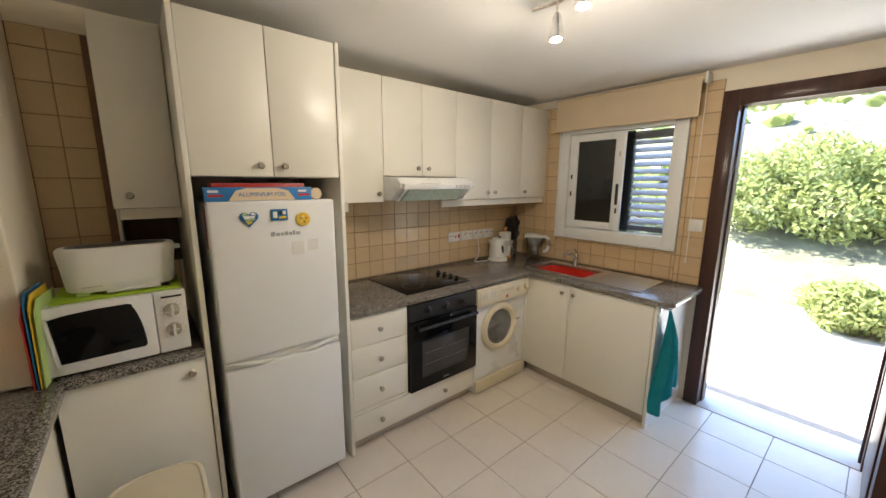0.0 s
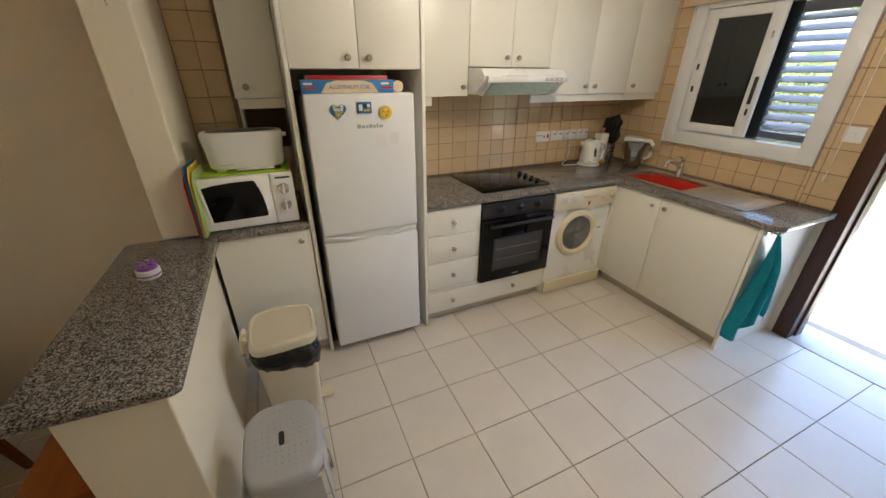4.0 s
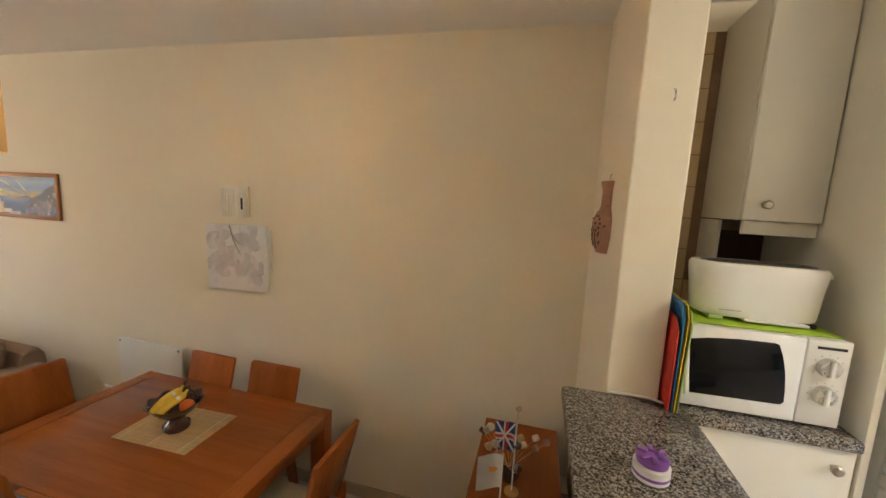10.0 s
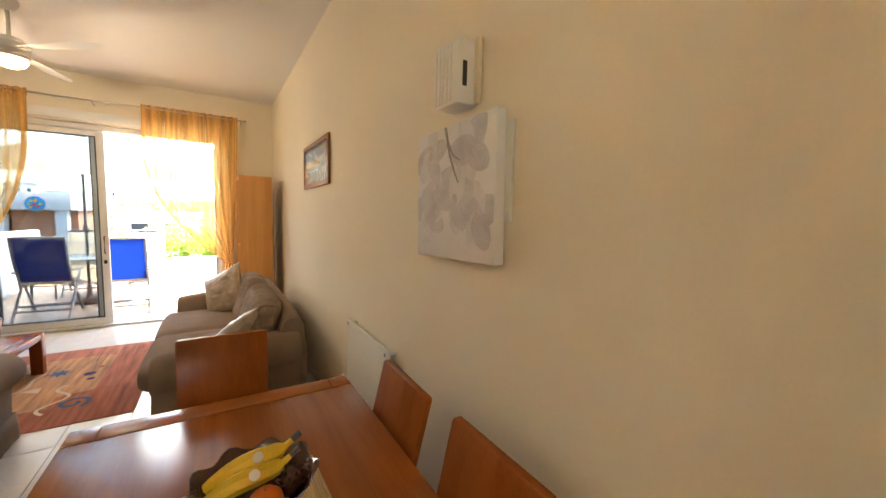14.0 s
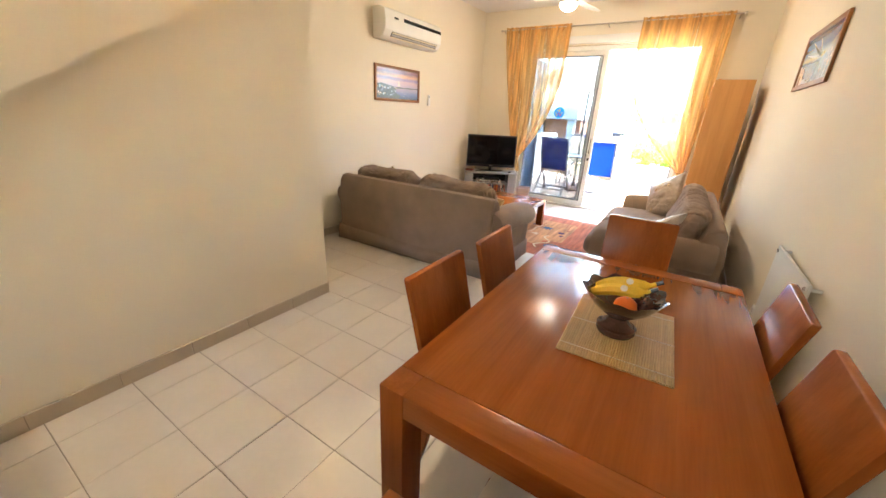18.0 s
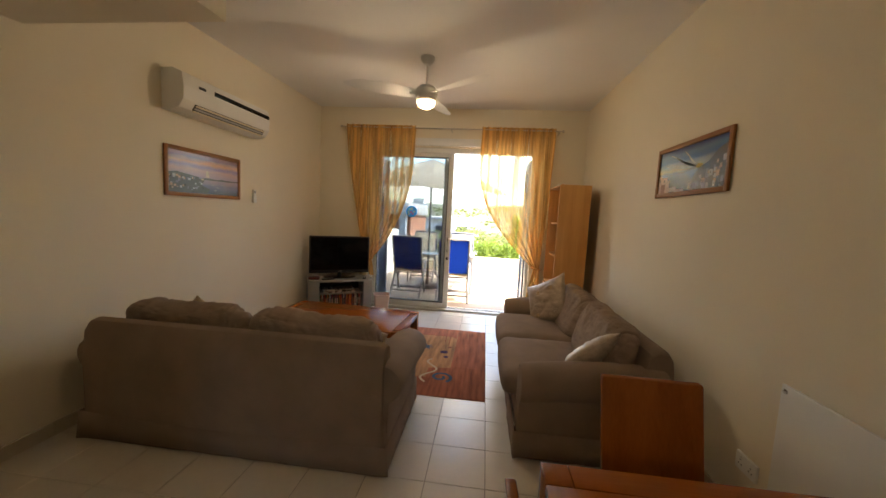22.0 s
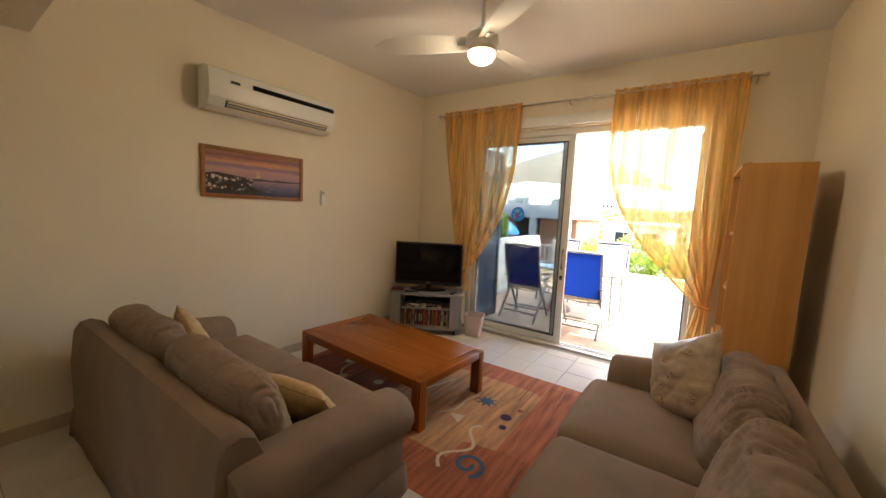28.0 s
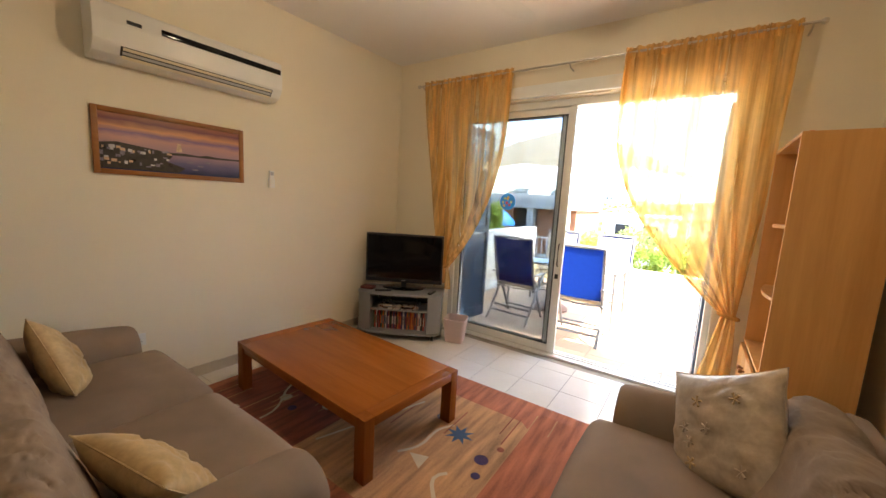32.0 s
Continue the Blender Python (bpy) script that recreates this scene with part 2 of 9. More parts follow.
def picture(name, stops, axis=2, span=(-0.2, 0.2), wob=0.25, nscale=6.0, blot=None):
    """A printed picture: bands of colour up its height, broken by noise, with optional blots in the lower part."""
    m = bpy.data.materials.new(name)
    m.use_nodes = True
    t = m.node_tree
    N, L = t.nodes, t.links
    b = N["Principled BSDF"]
    b.inputs["Roughness"].default_value = 0.22
    tc, sx = N.new("ShaderNodeTexCoord"), N.new("ShaderNodeSeparateXYZ")
    L.new(tc.outputs["Object"], sx.inputs[0])
    mr = N.new("ShaderNodeMapRange")
    mr.inputs[1].default_value, mr.inputs[2].default_value = span
    L.new(sx.outputs[axis], mr.inputs[0])
    mp, n = N.new("ShaderNodeMapping"), N.new("ShaderNodeTexNoise")
    mp.inputs["Scale"].default_value = (1, 1, 3.5)
    L.new(tc.outputs["Object"], mp.inputs[0])
    n.inputs["Scale"].default_value, n.inputs["Detail"].default_value = nscale, 8
    L.new(mp.outputs[0], n.inputs[0])
    ma = N.new("ShaderNodeMath")
    ma.operation = 'MULTIPLY_ADD'
    ma.inputs[1].default_value = wob
    L.new(n.outputs[0], ma.inputs[0])
    sub = N.new("ShaderNodeMath")
    sub.inputs[1].default_value = -wob * 0.5
    L.new(mr.outputs[0], sub.inputs[0])
    L.new(sub.outputs[0], ma.inputs[2])
    ramp = N.new("ShaderNodeValToRGB")
    e = ramp.color_ramp.elements
    e[0].position, e[0].color = stops[0][0], (*stops[0][1], 1)
    e[1].position, e[1].color = stops[-1][0], (*stops[-1][1], 1)
    for p, c in stops[1:-1]:
        k = e.new(p)
        k.color = (*c, 1)
    L.new(ma.outputs[0], ramp.inputs[0])
    col = ramp.outputs[0]
    if blot:
        v = N.new("ShaderNodeTexVoronoi")
        v.inputs["Scale"].default_value = blot[2]
        L.new(tc.outputs["Object"], v.inputs[0])
        lt = N.new("ShaderNodeMath")
        lt.operation = 'LESS_THAN'
        lt.inputs[1].default_value = blot[1]
        L.new(ma.outputs[0], lt.inputs[0])
        sp = N.new("ShaderNodeSeparateColor")
        L.new(v.outputs["Color"], sp.inputs[0])
        r2 = N.new("ShaderNodeValToRGB")
        r2.color_ramp.interpolation = 'CONSTANT'
        r2.color_ramp.elements[0].color, r2.color_ramp.elements[1].color = (*blot[0][0], 1), (*blot[0][1], 1)
        r2.color_ramp.elements[1].position = 0.45
        k = r2.color_ramp.elements.new(0.75)
        k.color = (*blot[0][2], 1)
        L.new(sp.outputs[0], r2.inputs[0])
        mx = N.new("ShaderNodeMix")
        mx.data_type = 'RGBA'
        L.new(lt.outputs[0], mx.inputs[0])
        L.new(col, mx.inputs[6])
        L.new(r2.outputs[0], mx.inputs[7])
        col = mx.outputs[2]
    L.new(col, b.inputs["Base Color"])
    return m


WALL = M("cream_wall_paint", (0.82, 0.742, 0.59), 0.75, var=0.02, scale=1.6, bump=0.12, bscale=140)
CEIL = M("ceiling_paint", (0.83, 0.81, 0.77), 0.85, var=0.02, scale=1.2, bump=0.08, bscale=160)
OUTWALL = M("white_render_paint", (0.80, 0.77, 0.70), 0.85, var=0.04, scale=2.0, bump=0.3, bscale=90)
CABINET = M("ivory_laminate", (0.80, 0.77, 0.68), 0.34, var=0.012, scale=2.0)
CABSIDE = M("ivory_carcass", (0.76, 0.73, 0.64), 0.45, var=0.015, scale=2.0)
PLINTH = M("beige_plinth", (0.55, 0.48, 0.38), 0.5, var=0.05)
GRANITE = speckle("grey_granite", ((0.020, 0.018, 0.016), (0.085, 0.076, 0.066), (0.20, 0.18, 0.155), (0.37, 0.335, 0.29)), 250, 0.16)
WTILE = M("tan_wall_tile", (0.64, 0.465, 0.265), 0.20, var=0.07, scale=7, rnd=0.25, bump=0.06, bscale=60, coat=0.3)
GROUT = M("brown_grout", (0.24, 0.15, 0.09), 0.9, var=0.12, scale=12)
FTILE = M("cream_floor_tile", (0.71, 0.64, 0.545), 0.23, var=0.035, scale=4.5, rnd=0.16, bump=0.03, bscale=30)
FGROUT = M("floor_grout", (0.30, 0.25, 0.20), 0.9, var=0.12, scale=9)
SKIRT = M("skirting_tile", (0.50, 0.41, 0.30), 0.4, var=0.07, scale=5, rnd=0.15)
CHERRY = wood("cherry_wood", (0.35, 0.105, 0.019), (0.25, 0.066, 0.010), 0.22, 0, coat=0.0)
CHERRY_Y = wood("cherry_wood_cross", (0.36, 0.110, 0.019), (0.265, 0.070, 0.010), 0.22, 1, coat=0.0)
CHERRY_Z = wood("cherry_wood_upright", (0.34, 0.101, 0.018), (0.24, 0.064, 0.010), 0.26, 2, coat=0.0)
BEECH = wood("beech_veneer", (0.70, 0.36, 0.12), (0.58, 0.28, 0.085), 0.4, 2, coat=0.05)
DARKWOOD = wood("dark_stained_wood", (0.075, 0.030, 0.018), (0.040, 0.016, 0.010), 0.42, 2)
SOFA = M("taupe_sofa_cloth", (0.26, 0.182, 0.127), 0.92, var=0.12, scale=5, bump=0.5, bscale=520)
SOFALT = M("taupe_cushion_cloth", (0.29, 0.205, 0.145), 0.92, var=0.12, scale=7, bump=0.30, bscale=11, stretch=(1, 1, 2.6), bdist=0.03)
SATIN = M("cream_satin", (0.44, 0.34, 0.25), 0.36, var=0.14, scale=18, bump=0.4, bscale=60)
GOLDSATIN = M("gold_satin", (0.54, 0.37, 0.18), 0.36, var=0.14, scale=18, bump=0.4, bscale=60)
SEATPAD = M("cream_seat_leatherette", (0.70, 0.60, 0.44), 0.45, var=0.04, bump=0.2, bscale=180)
WHITE = M("white_enamel", (0.82, 0.82, 0.80), 0.28, var=0.012)
FRIDGE = M("fridge_white", (0.80, 0.80, 0.79), 0.42, var=0.012, bump=0.08, bscale=400)
WPLAST = M("white_plastic", (0.78, 0.77, 0.73), 0.38, var=0.02)
CRPLAST = M("cream_plastic", (0.72, 0.64, 0.46), 0.42, var=0.04)
BINCR = M("bin_cream_plastic", (0.70, 0.62, 0.46), 0.45, var=0.04)
GREYPL = M("grey_plastic", (0.42, 0.42, 0.42), 0.5, var=0.05, bump=0.2, bscale=120)
BLACK = M("black_plastic", (0.012, 0.012, 0.013), 0.35, var=0.1)
BLKGLASS = M("black_glass", (0.005, 0.005, 0.006), 0.05, var=0.1, spec=0.22)
BAGPL = M("black_bin_bag", (0.012, 0.011, 0.011), 0.20, var=0.2, bump=1.0, bscale=24, bdist=0.02)
STEEL = M("brushed_steel", (0.60, 0.58, 0.55), 0.28, metal=1.0, var=0.05, scale=30)
SINKST = M("satin_sink_steel", (0.62, 0.60, 0.57), 0.34, metal=1.0, var=0.015, scale=2.0)
KNOB = M("pewter_knob", (0.42, 0.38, 0.32), 0.35, metal=1.0, var=0.1)
CHROME = M("chrome", (0.75, 0.75, 0.75), 0.10, metal=1.0, var=0.02)
UPVC = M("white_window_frame", (0.80, 0.80, 0.77), 0.35, var=0.02)
SHUTBLUE = M("blue_grey_shutter", (0.050, 0.080, 0.130), 0.45, var=0.06)
SHUTDARK = M("dark_louvre", (0.10, 0.10, 0.11), 0.45, var=0.06)
GASKET = M("black_gasket", (0.015, 0.016, 0.02), 0.5, var=0.1)
GLASS = glassy("clear_glass")
TINTGL = glassy("grey_tinted_glass", (0.50, 0.54, 0.57))
DARKGL = M("near_black_gloss", (0.012, 0.014, 0.013), 0.04, var=0.1)
BLIND = M("beige_roller_blind", (0.62, 0.50, 0.34), 0.8, var=0.04, bump=0.3, bscale=300)
TEAL = M("teal_towel", (0.03, 0.40, 0.46), 0.95, var=0.12, scale=20, bump=0.9, bscale=260)
RED = M("red_basin", (0.55, 0.030, 0.015), 0.35, var=0.06)
REDPL = M("red_plastic", (0.55, 0.03, 0.02), 0.35, var=0.04)
BLUEPL = M("blue_plastic", (0.015, 0.14, 0.33), 0.35, var=0.04)
YELPL = M("yellow_plastic", (0.72, 0.48, 0.03), 0.35, var=0.04)
GRNPL = M("pale_green_plastic", (0.42, 0.55, 0.18), 0.4, var=0.04)
LIME = M("lime_cloth", (0.36, 0.55, 0.03), 0.8, var=0.06, bump=0.4, bscale=300)
PURPLE = M("purple_plastic", (0.26, 0.10, 0.42), 0.35, var=0.05)
PAPER = M("white_paper", (0.78, 0.76, 0.72), 0.8, var=0.02)
CARDBL = M("blue_card", (0.03, 0.20, 0.50), 0.5, var=0.03)
CARDOR = M("cream_card", (0.72, 0.58, 0.40), 0.5, var=0.04)
TERRA = M("terracotta", (0.40, 0.21, 0.13), 0.8, var=0.16, scale=14, bump=0.5, bscale=90)
TERDARK = M("terracotta_hollow", (0.06, 0.03, 0.02), 0.9, var=0.1)
BOWL = M("brown_glaze", (0.085, 0.032, 0.020), 0.14, var=0.35, scale=22, coat=0.5)
BANANA = M("banana_skin", (0.78, 0.52, 0.03), 0.5, var=0.09, scale=20)
ORANGE = M("orange_skin", (0.72, 0.15, 0.012), 0.45, var=0.06, bump=0.4, bscale=300)
BAMBOO = M("bamboo_slat", (0.56, 0.38, 0.17), 0.55, var=0.12, scale=30, rnd=0.3)
CANVAS = M("canvas_print_ground", (0.80, 0.78, 0.78), 0.75, var=0.05, scale=3, bump=0.3, bscale=400)
PETALA = M("petal_grey_light", (0.72, 0.70, 0.71), 0.75, var=0.12, scale=12)
PETALB = M("petal_grey_mid", (0.62, 0.60, 0.62), 0.75, var=0.16, scale=12)
PETALC = M("petal_heart", (0.58, 0.52, 0.51), 0.75, var=0.15, scale=14)
STEM = M("print_stem", (0.34, 0.33, 0.34), 0.75, var=0.1)
FRAMEWD = wood("picture_frame_wood", (0.36, 0.15, 0.045), (0.26, 0.10, 0.03), 0.4, 0, coat=0.1)
TVSTAND = M("grey_metallic_foil", (0.30, 0.30, 0.30), 0.35, metal=0.3, var=0.05)
PINKPL = M("pale_pink_plastic", (0.66, 0.52, 0.52), 0.5, var=0.04)
FANW = M("fan_white", (0.76, 0.74, 0.70), 0.35, var=0.02)
NICKEL = M("brushed_nickel", (0.55, 0.50, 0.44), 0.3, metal=1.0, var=0.06)
CURTAIN = sheer("gold_voile", (0.93, 0.57, 0.19), 0.46, 0.5, (0.97, 0.87, 0.66), True)
SHADE = sheer("lit_lamp_shade", (0.80, 0.64, 0.38), 0.0, 0.45)
BULB = glow("lit_bulb", (1.0, 0.85, 0.6), 2.0)
FANGLASS = glow("lit_fan_glass", (1.0, 0.80, 0.45), 0.55)
RUGRED = M("rug_rust_pile", (0.40, 0.125, 0.058), 0.95, var=0.36, scale=14, bump=0.8, bscale=320, stretch=(0.18, 1.6, 1))
RUGTAN = M("rug_tan_pile", (0.50, 0.26, 0.115), 0.95, var=0.34, scale=14, bump=0.8, bscale=320, stretch=(0.2, 1.6, 1))
RUGDK = M("rug_brick_pile", (0.27, 0.075, 0.04), 0.95, var=0.36, scale=14, bump=0.8, bscale=320, stretch=(0.18, 1.6, 1))
RUGCREAM = M("rug_cream_pile", (0.58, 0.46, 0.30), 0.95, var=0.1, bump=0.8, bscale=320)
RUGBLUE = M("rug_blue_pile", (0.055, 0.10, 0.17), 0.95, var=0.15, bump=0.8, bscale=320)
RUGPURP = M("rug_purple_pile", (0.05, 0.025, 0.08), 0.95, var=0.15, bump=0.8, bscale=320)
TERRTILE = M("terrace_tile", (0.52, 0.36, 0.24), 0.5, var=0.10, scale=5, rnd=0.2, bump=0.1, bscale=50)
TERRGR = M("terrace_grout", (0.30, 0.25, 0.20), 0.9, var=0.1)
ALU = M("silver_aluminium", (0.27, 0.275, 0.285), 0.42, metal=0.35, var=0.04)
BLUEMESH = sheer("blue_mesh_cloth", (0.007, 0.034, 0.22), 0.0, 0.35)
BEIGEPAD = M("beige_garden_cushion", (0.55, 0.46, 0.33), 0.85, var=0.12, scale=25)
TABGLASS = M("grey_table_glass", (0.30, 0.36, 0.38), 0.12, var=0.05)
PARASOL = sheer("cream_parasol_cloth", (0.90, 0.84, 0.72), 0.0, 0.85)
GREYPOLE = M("dark_grey_pole", (0.07, 0.075, 0.08), 0.4, var=0.05)
LEAF = sheer("hedge_leaf", (0.24, 0.33, 0.05), 0.0, 0.5)
LEAFD = sheer("bush_leaf", (0.30, 0.33, 0.11), 0.0, 0.45)
BARK = M("bark", (0.13, 0.09, 0.06), 0.9, var=0.2, bump=0.6, bscale=60)
EARTH = M("dry_ground", (0.42, 0.36, 0.27), 0.95, var=0.14, scale=0.8, bump=0.5, bscale=20)
PALEEARTH = M("pale_gravel_yard", (0.66, 0.62, 0.54), 0.95, var=0.10, scale=1.4, bump=0.6, bscale=60)
PAVING = M("crazy_paving", (0.42, 0.38, 0.32), 0.8, var=0.14, scale=5, rnd=0.3, bump=0.3, bscale=40)
HILL = M("scrub_hill", (0.13, 0.125, 0.07), 0.95, var=0.45, scale=0.35, bump=0.3, bscale=3)
CONCRETE = M("raw_concrete", (0.46, 0.44, 0.41), 0.9, var=0.1, scale=2, bump=0.4, bscale=40)
BRICKRED = M("hollow_brick", (0.40, 0.17, 0.09), 0.9, var=0.15, scale=5, rnd=0.2)
BLUETARP = M("blue_canopy", (0.01, 0.16, 0.42), 0.5, var=0.06)
TAPEST = picture("sunset_harbour_print", [(0.0, (0.03, 0.04, 0.10)), (0.18, (0.14, 0.13, 0.24)), (0.42, (0.40, 0.26, 0.31)), (0.60, (0.55, 0.31, 0.27)), (0.68, (0.26, 0.16, 0.27)), (0.78, (0.66, 0.31, 0.16)), (0.90, (0.20, 0.08, 0.09)), (1.0, (0.36, 0.14, 0.09))], 2, (-0.17, 0.17), 0.14, 7)
SANTO = picture("island_village_print", [(0.0, (0.02, 0.04, 0.10)), (0.30, (0.02, 0.06, 0.20)), (0.44, (0.10, 0.17, 0.32)), (0.50, (0.62, 0.50, 0.26)), (0.60, (0.30, 0.34, 0.36)), (0.72, (0.05, 0.14, 0.36)), (0.86, (0.10, 0.20, 0.38)), (1.0, (0.008, 0.03, 0.15))], 2, (-0.155, 0.155), 0.16, 5.0)
PRINTDK = M("print_dark_cliff", (0.035, 0.025, 0.022), 0.3, var=0.4, scale=40)
PRINTMV = M("print_mauve_walls", (0.22, 0.19, 0.25), 0.3, var=0.3, scale=40)
PRINTCL = M("print_cloud", (0.50, 0.50, 0.44), 0.3, var=0.3, scale=20)
VILLA = M("print_village_walls", (0.62, 0.42, 0.28), 0.3, var=0.25, scale=26)

# ---- mesh helpers ----
FL = -0.48            # living-room floor
POSE = {}


def ceil_z(x):
    return 2.405 - (0.0172 if x < 0 else 0.0115) * x


def thing(name, loc=(0, 0, 0), label="", category="", group="", kind="", rz=0.0, tilt=None):
    ob = new(name)
    ob.empty_display_size = 0.05
    m = pose(*loc, 0, 0, rz) if tilt is None else pose(*loc, tilt[0], tilt[1], rz)
    ob.matrix_basis = m
    POSE[ob.name] = m
    return tagged(ob, label, category, group, kind)


def finish(bm, name, mat, smooth=True, angle=38):
    me = bpy.data.meshes.new(name)
    bm.normal_update()
    bm.to_mesh(me)
    bm.free()
    me.materials.append(mat)
    if smooth:
        me.shade_smooth()
        me.set_sharp_from_angle(angle=radians(angle))
    return me


def part(name, bm, mat, parent, label="", w=False, smooth=True, angle=38):
    """One mesh under a thing or part, in the thing's own axes; with w, given in world places."""
    me = finish(bm, name, mat, smooth, angle)
    ob = new(name, me)
    ob.parent = parent
    root = parent if parent.parent is None else parent.parent
    if w:
        me.transform(POSE[root.name].inverted())
    POSE[ob.name] = POSE[root.name]
    return tagged(ob, label)


def whole(name, bm, mat, label="", category="", group="", kind="", smooth=True, at=None, angle=38):
    """A thing of one mesh. Its origin goes to at, or to the middle of its base."""
    me = finish(bm, name, mat, smooth, angle)
    cs = np.array([v.co[:] for v in me.vertices])
    if at is None:
        at = (*((cs[:, :2].min(0) + cs[:, :2].max(0)) / 2), cs[:, 2].min())
    me.transform(Matrix.Translation(Vector(at)).inverted())
    ob = new(name, me)
    ob.matrix_basis = Matrix.Translation(at)
    POSE[ob.name] = ob.matrix_basis.copy()
    return tagged(ob, label, category, group, kind)


def BM():
    return bmesh.new()


def box(x0, x1, y0, y1, z0, z1, bev=0.0, seg=2, bm=None):
    bm = bm or BM()
    tmp = BM() if bev else bm
    r = bmesh.ops.create_cube(tmp, size=1, matrix=Matrix.Translation(((x0 + x1) / 2, (y0 + y1) / 2, (z0 + z1) / 2)) @ Matrix.Diagonal((abs(x1 - x0), abs(y1 - y0), abs(z1 - z0), 1)))
    if bev:
        bmesh.ops.bevel(tmp, geom=tmp.edges[:], offset=bev, segments=seg, profile=0.5, affect='EDGES', clamp_overlap=True)
        merge(bm, tmp)
    return bm


def merge(bm, other, m=None):
    me = bpy.data.meshes.new("tmp")
    if m is not None:
        other.transform(m)
    other.to_mesh(me)
    other.free()
    bm.from_mesh(me)
    bpy.data.meshes.remove(me)
    return bm


def cyl(p0, p1, r0, r1=None, seg=20, bm=None, cap=True):
    bm = bm or BM()
    p0, p1 = Vector(p0), Vector(p1)
    d = p1 - p0
    m = Matrix.Translation((p0 + p1) / 2) @ d.to_track_quat('Z', 'Y').to_matrix().to_4x4()
    bmesh.ops.create_cone(bm, cap_ends=cap, segments=seg, radius1=r0, radius2=r0 if r1 is None else r1, depth=d.length, matrix=m)
    return bm


def lathe(profile, c=(0, 0, 0), seg=28, bm=None, wave=None, closed=True):
    """Turns (radius, height) pairs round the upright through c; wave(angle, k) scales the radius of ring k."""
    bm = bm or BM()
    rings = []
    for k, (r, z) in enumerate(profile):
        ring = []
        for i in range(seg):
            a = 2 * math.pi * i / seg
            s, dz = wave(a, k) if wave else (1, 0)
            ring.append(bm.verts.new((c[0] + r * s * math.cos(a), c[1] + r * s * math.sin(a), c[2] + z + dz)))
        rings.append(ring)
    for a, b in zip(rings, rings[1:]):
        for i in range(seg):
            bm.faces.new((a[i], a[(i + 1) % seg], b[(i + 1) % seg], b[i]))
    if closed:
        bm.faces.new(list(reversed(rings[0])))
        bm.faces.new(rings[-1])
    return bm


def tube(pts, r, seg=8, bm=None):
    bm = bm or BM()
    pts = [Vector(p) for p in pts]
    rings = []
    for i, p in enumerate(pts):
        d = (pts[min(i + 1, len(pts) - 1)] - pts[max(i - 1, 0)]).normalized()
        q = d.to_track_quat('Z', 'Y')
        rr = r[i] if isinstance(r, (list, tuple)) else r
        rings.append([bm.verts.new(p + q @ Vector((rr * math.cos(2 * math.pi * k / seg), rr * math.sin(2 * math.pi * k / seg), 0))) for k in range(seg)])
    for a, b in zip(rings, rings[1:]):
        for k in range(seg):
            bm.faces.new((a[k], a[(k + 1) % seg], b[(k + 1) % seg], b[k]))
    bm.faces.new(list(reversed(rings[0])))
    bm.faces.new(rings[-1])
    return bm


def prism(pts, lo, hi, axis='z', bev=0.0, bm=None):
    """A flat outline pushed from lo to hi along an axis. Outline pairs: xy for z, xz for y, yz for x."""
    bm = bm or BM()
    tmp = BM()
    put = {'z': lambda a, b, c: (a, b, c), 'y': lambda a, b, c: (a, c, b), 'x': lambda a, b, c: (c, a, b)}[axis]
    bot = [tmp.verts.new(put(a, b, lo)) for a, b in pts]
    top = [tmp.verts.new(put(a, b, hi)) for a, b in pts]
    n = len(pts)
    tmp.faces.new(bot)
    tmp.faces.new(top)
    for i in range(n):
        tmp.faces.new((bot[i], bot[(i + 1) % n], top[(i + 1) % n], top[i]))
    bmesh.ops.recalc_face_normals(tmp, faces=tmp.faces[:])
    if bev:
        bmesh.ops.bevel(tmp, geom=tmp.edges[:], offset=bev, segments=2, profile=0.5, affect='EDGES', clamp_overlap=True)
    return merge(bm, tmp)


def pillow(w, h, d, n=14, puff=0.55, wrinkle=0.0, seed=0, pinch=0.10, corner=2.6):
    """A stuffed cushion standing in the xz plane, d thick at the middle, centred at its middle."""
    bm = BM()
    grids = []
    for side in (1, -1):
        g = []
        for i in range(n + 1):
            row = []
            for j in range(n + 1):
                u, v = 2 * i / n - 1, 2 * j / n - 1
                e = (1 - abs(u) ** corner) * (1 - abs(v) ** corner)
                t = max(0.0, e) ** puff
                x = u * w / 2 * (1 - pinch * (1 - v * v) * abs(u))
                z = v * h / 2 * (1 - pinch * (1 - u * u) * abs(v))
                y = side * d / 2 * t
                if wrinkle:
                    f = noise.noise(Vector((x * 5 + z * 4 + seed, z * 17 - x * 6, seed * 1.7)))
                    y += side * wrinkle * t * (0.5 * f - 0.55 * max(0, 1 - abs(f) * 4.5) + 0.25 * noise.noise(Vector((x * 30 - z * 12, z * 26, seed))))
                row.append(bm.verts.new((x, y, z)))
            g.append(row)
        grids.append(g)
    for g, flip in ((grids[0], True), (grids[1], False)):
        for i in range(n):
            for j in range(n):
                f = (g[i][j], g[i + 1][j], g[i + 1][j + 1], g[i][j + 1])
                bm.faces.new(f if not flip else tuple(reversed(f)))
    bmesh.ops.remove_doubles(bm, verts=bm.verts[:], dist=0.0006)
    bmesh.ops.recalc_face_normals(bm, faces=bm.faces[:])
    return bm


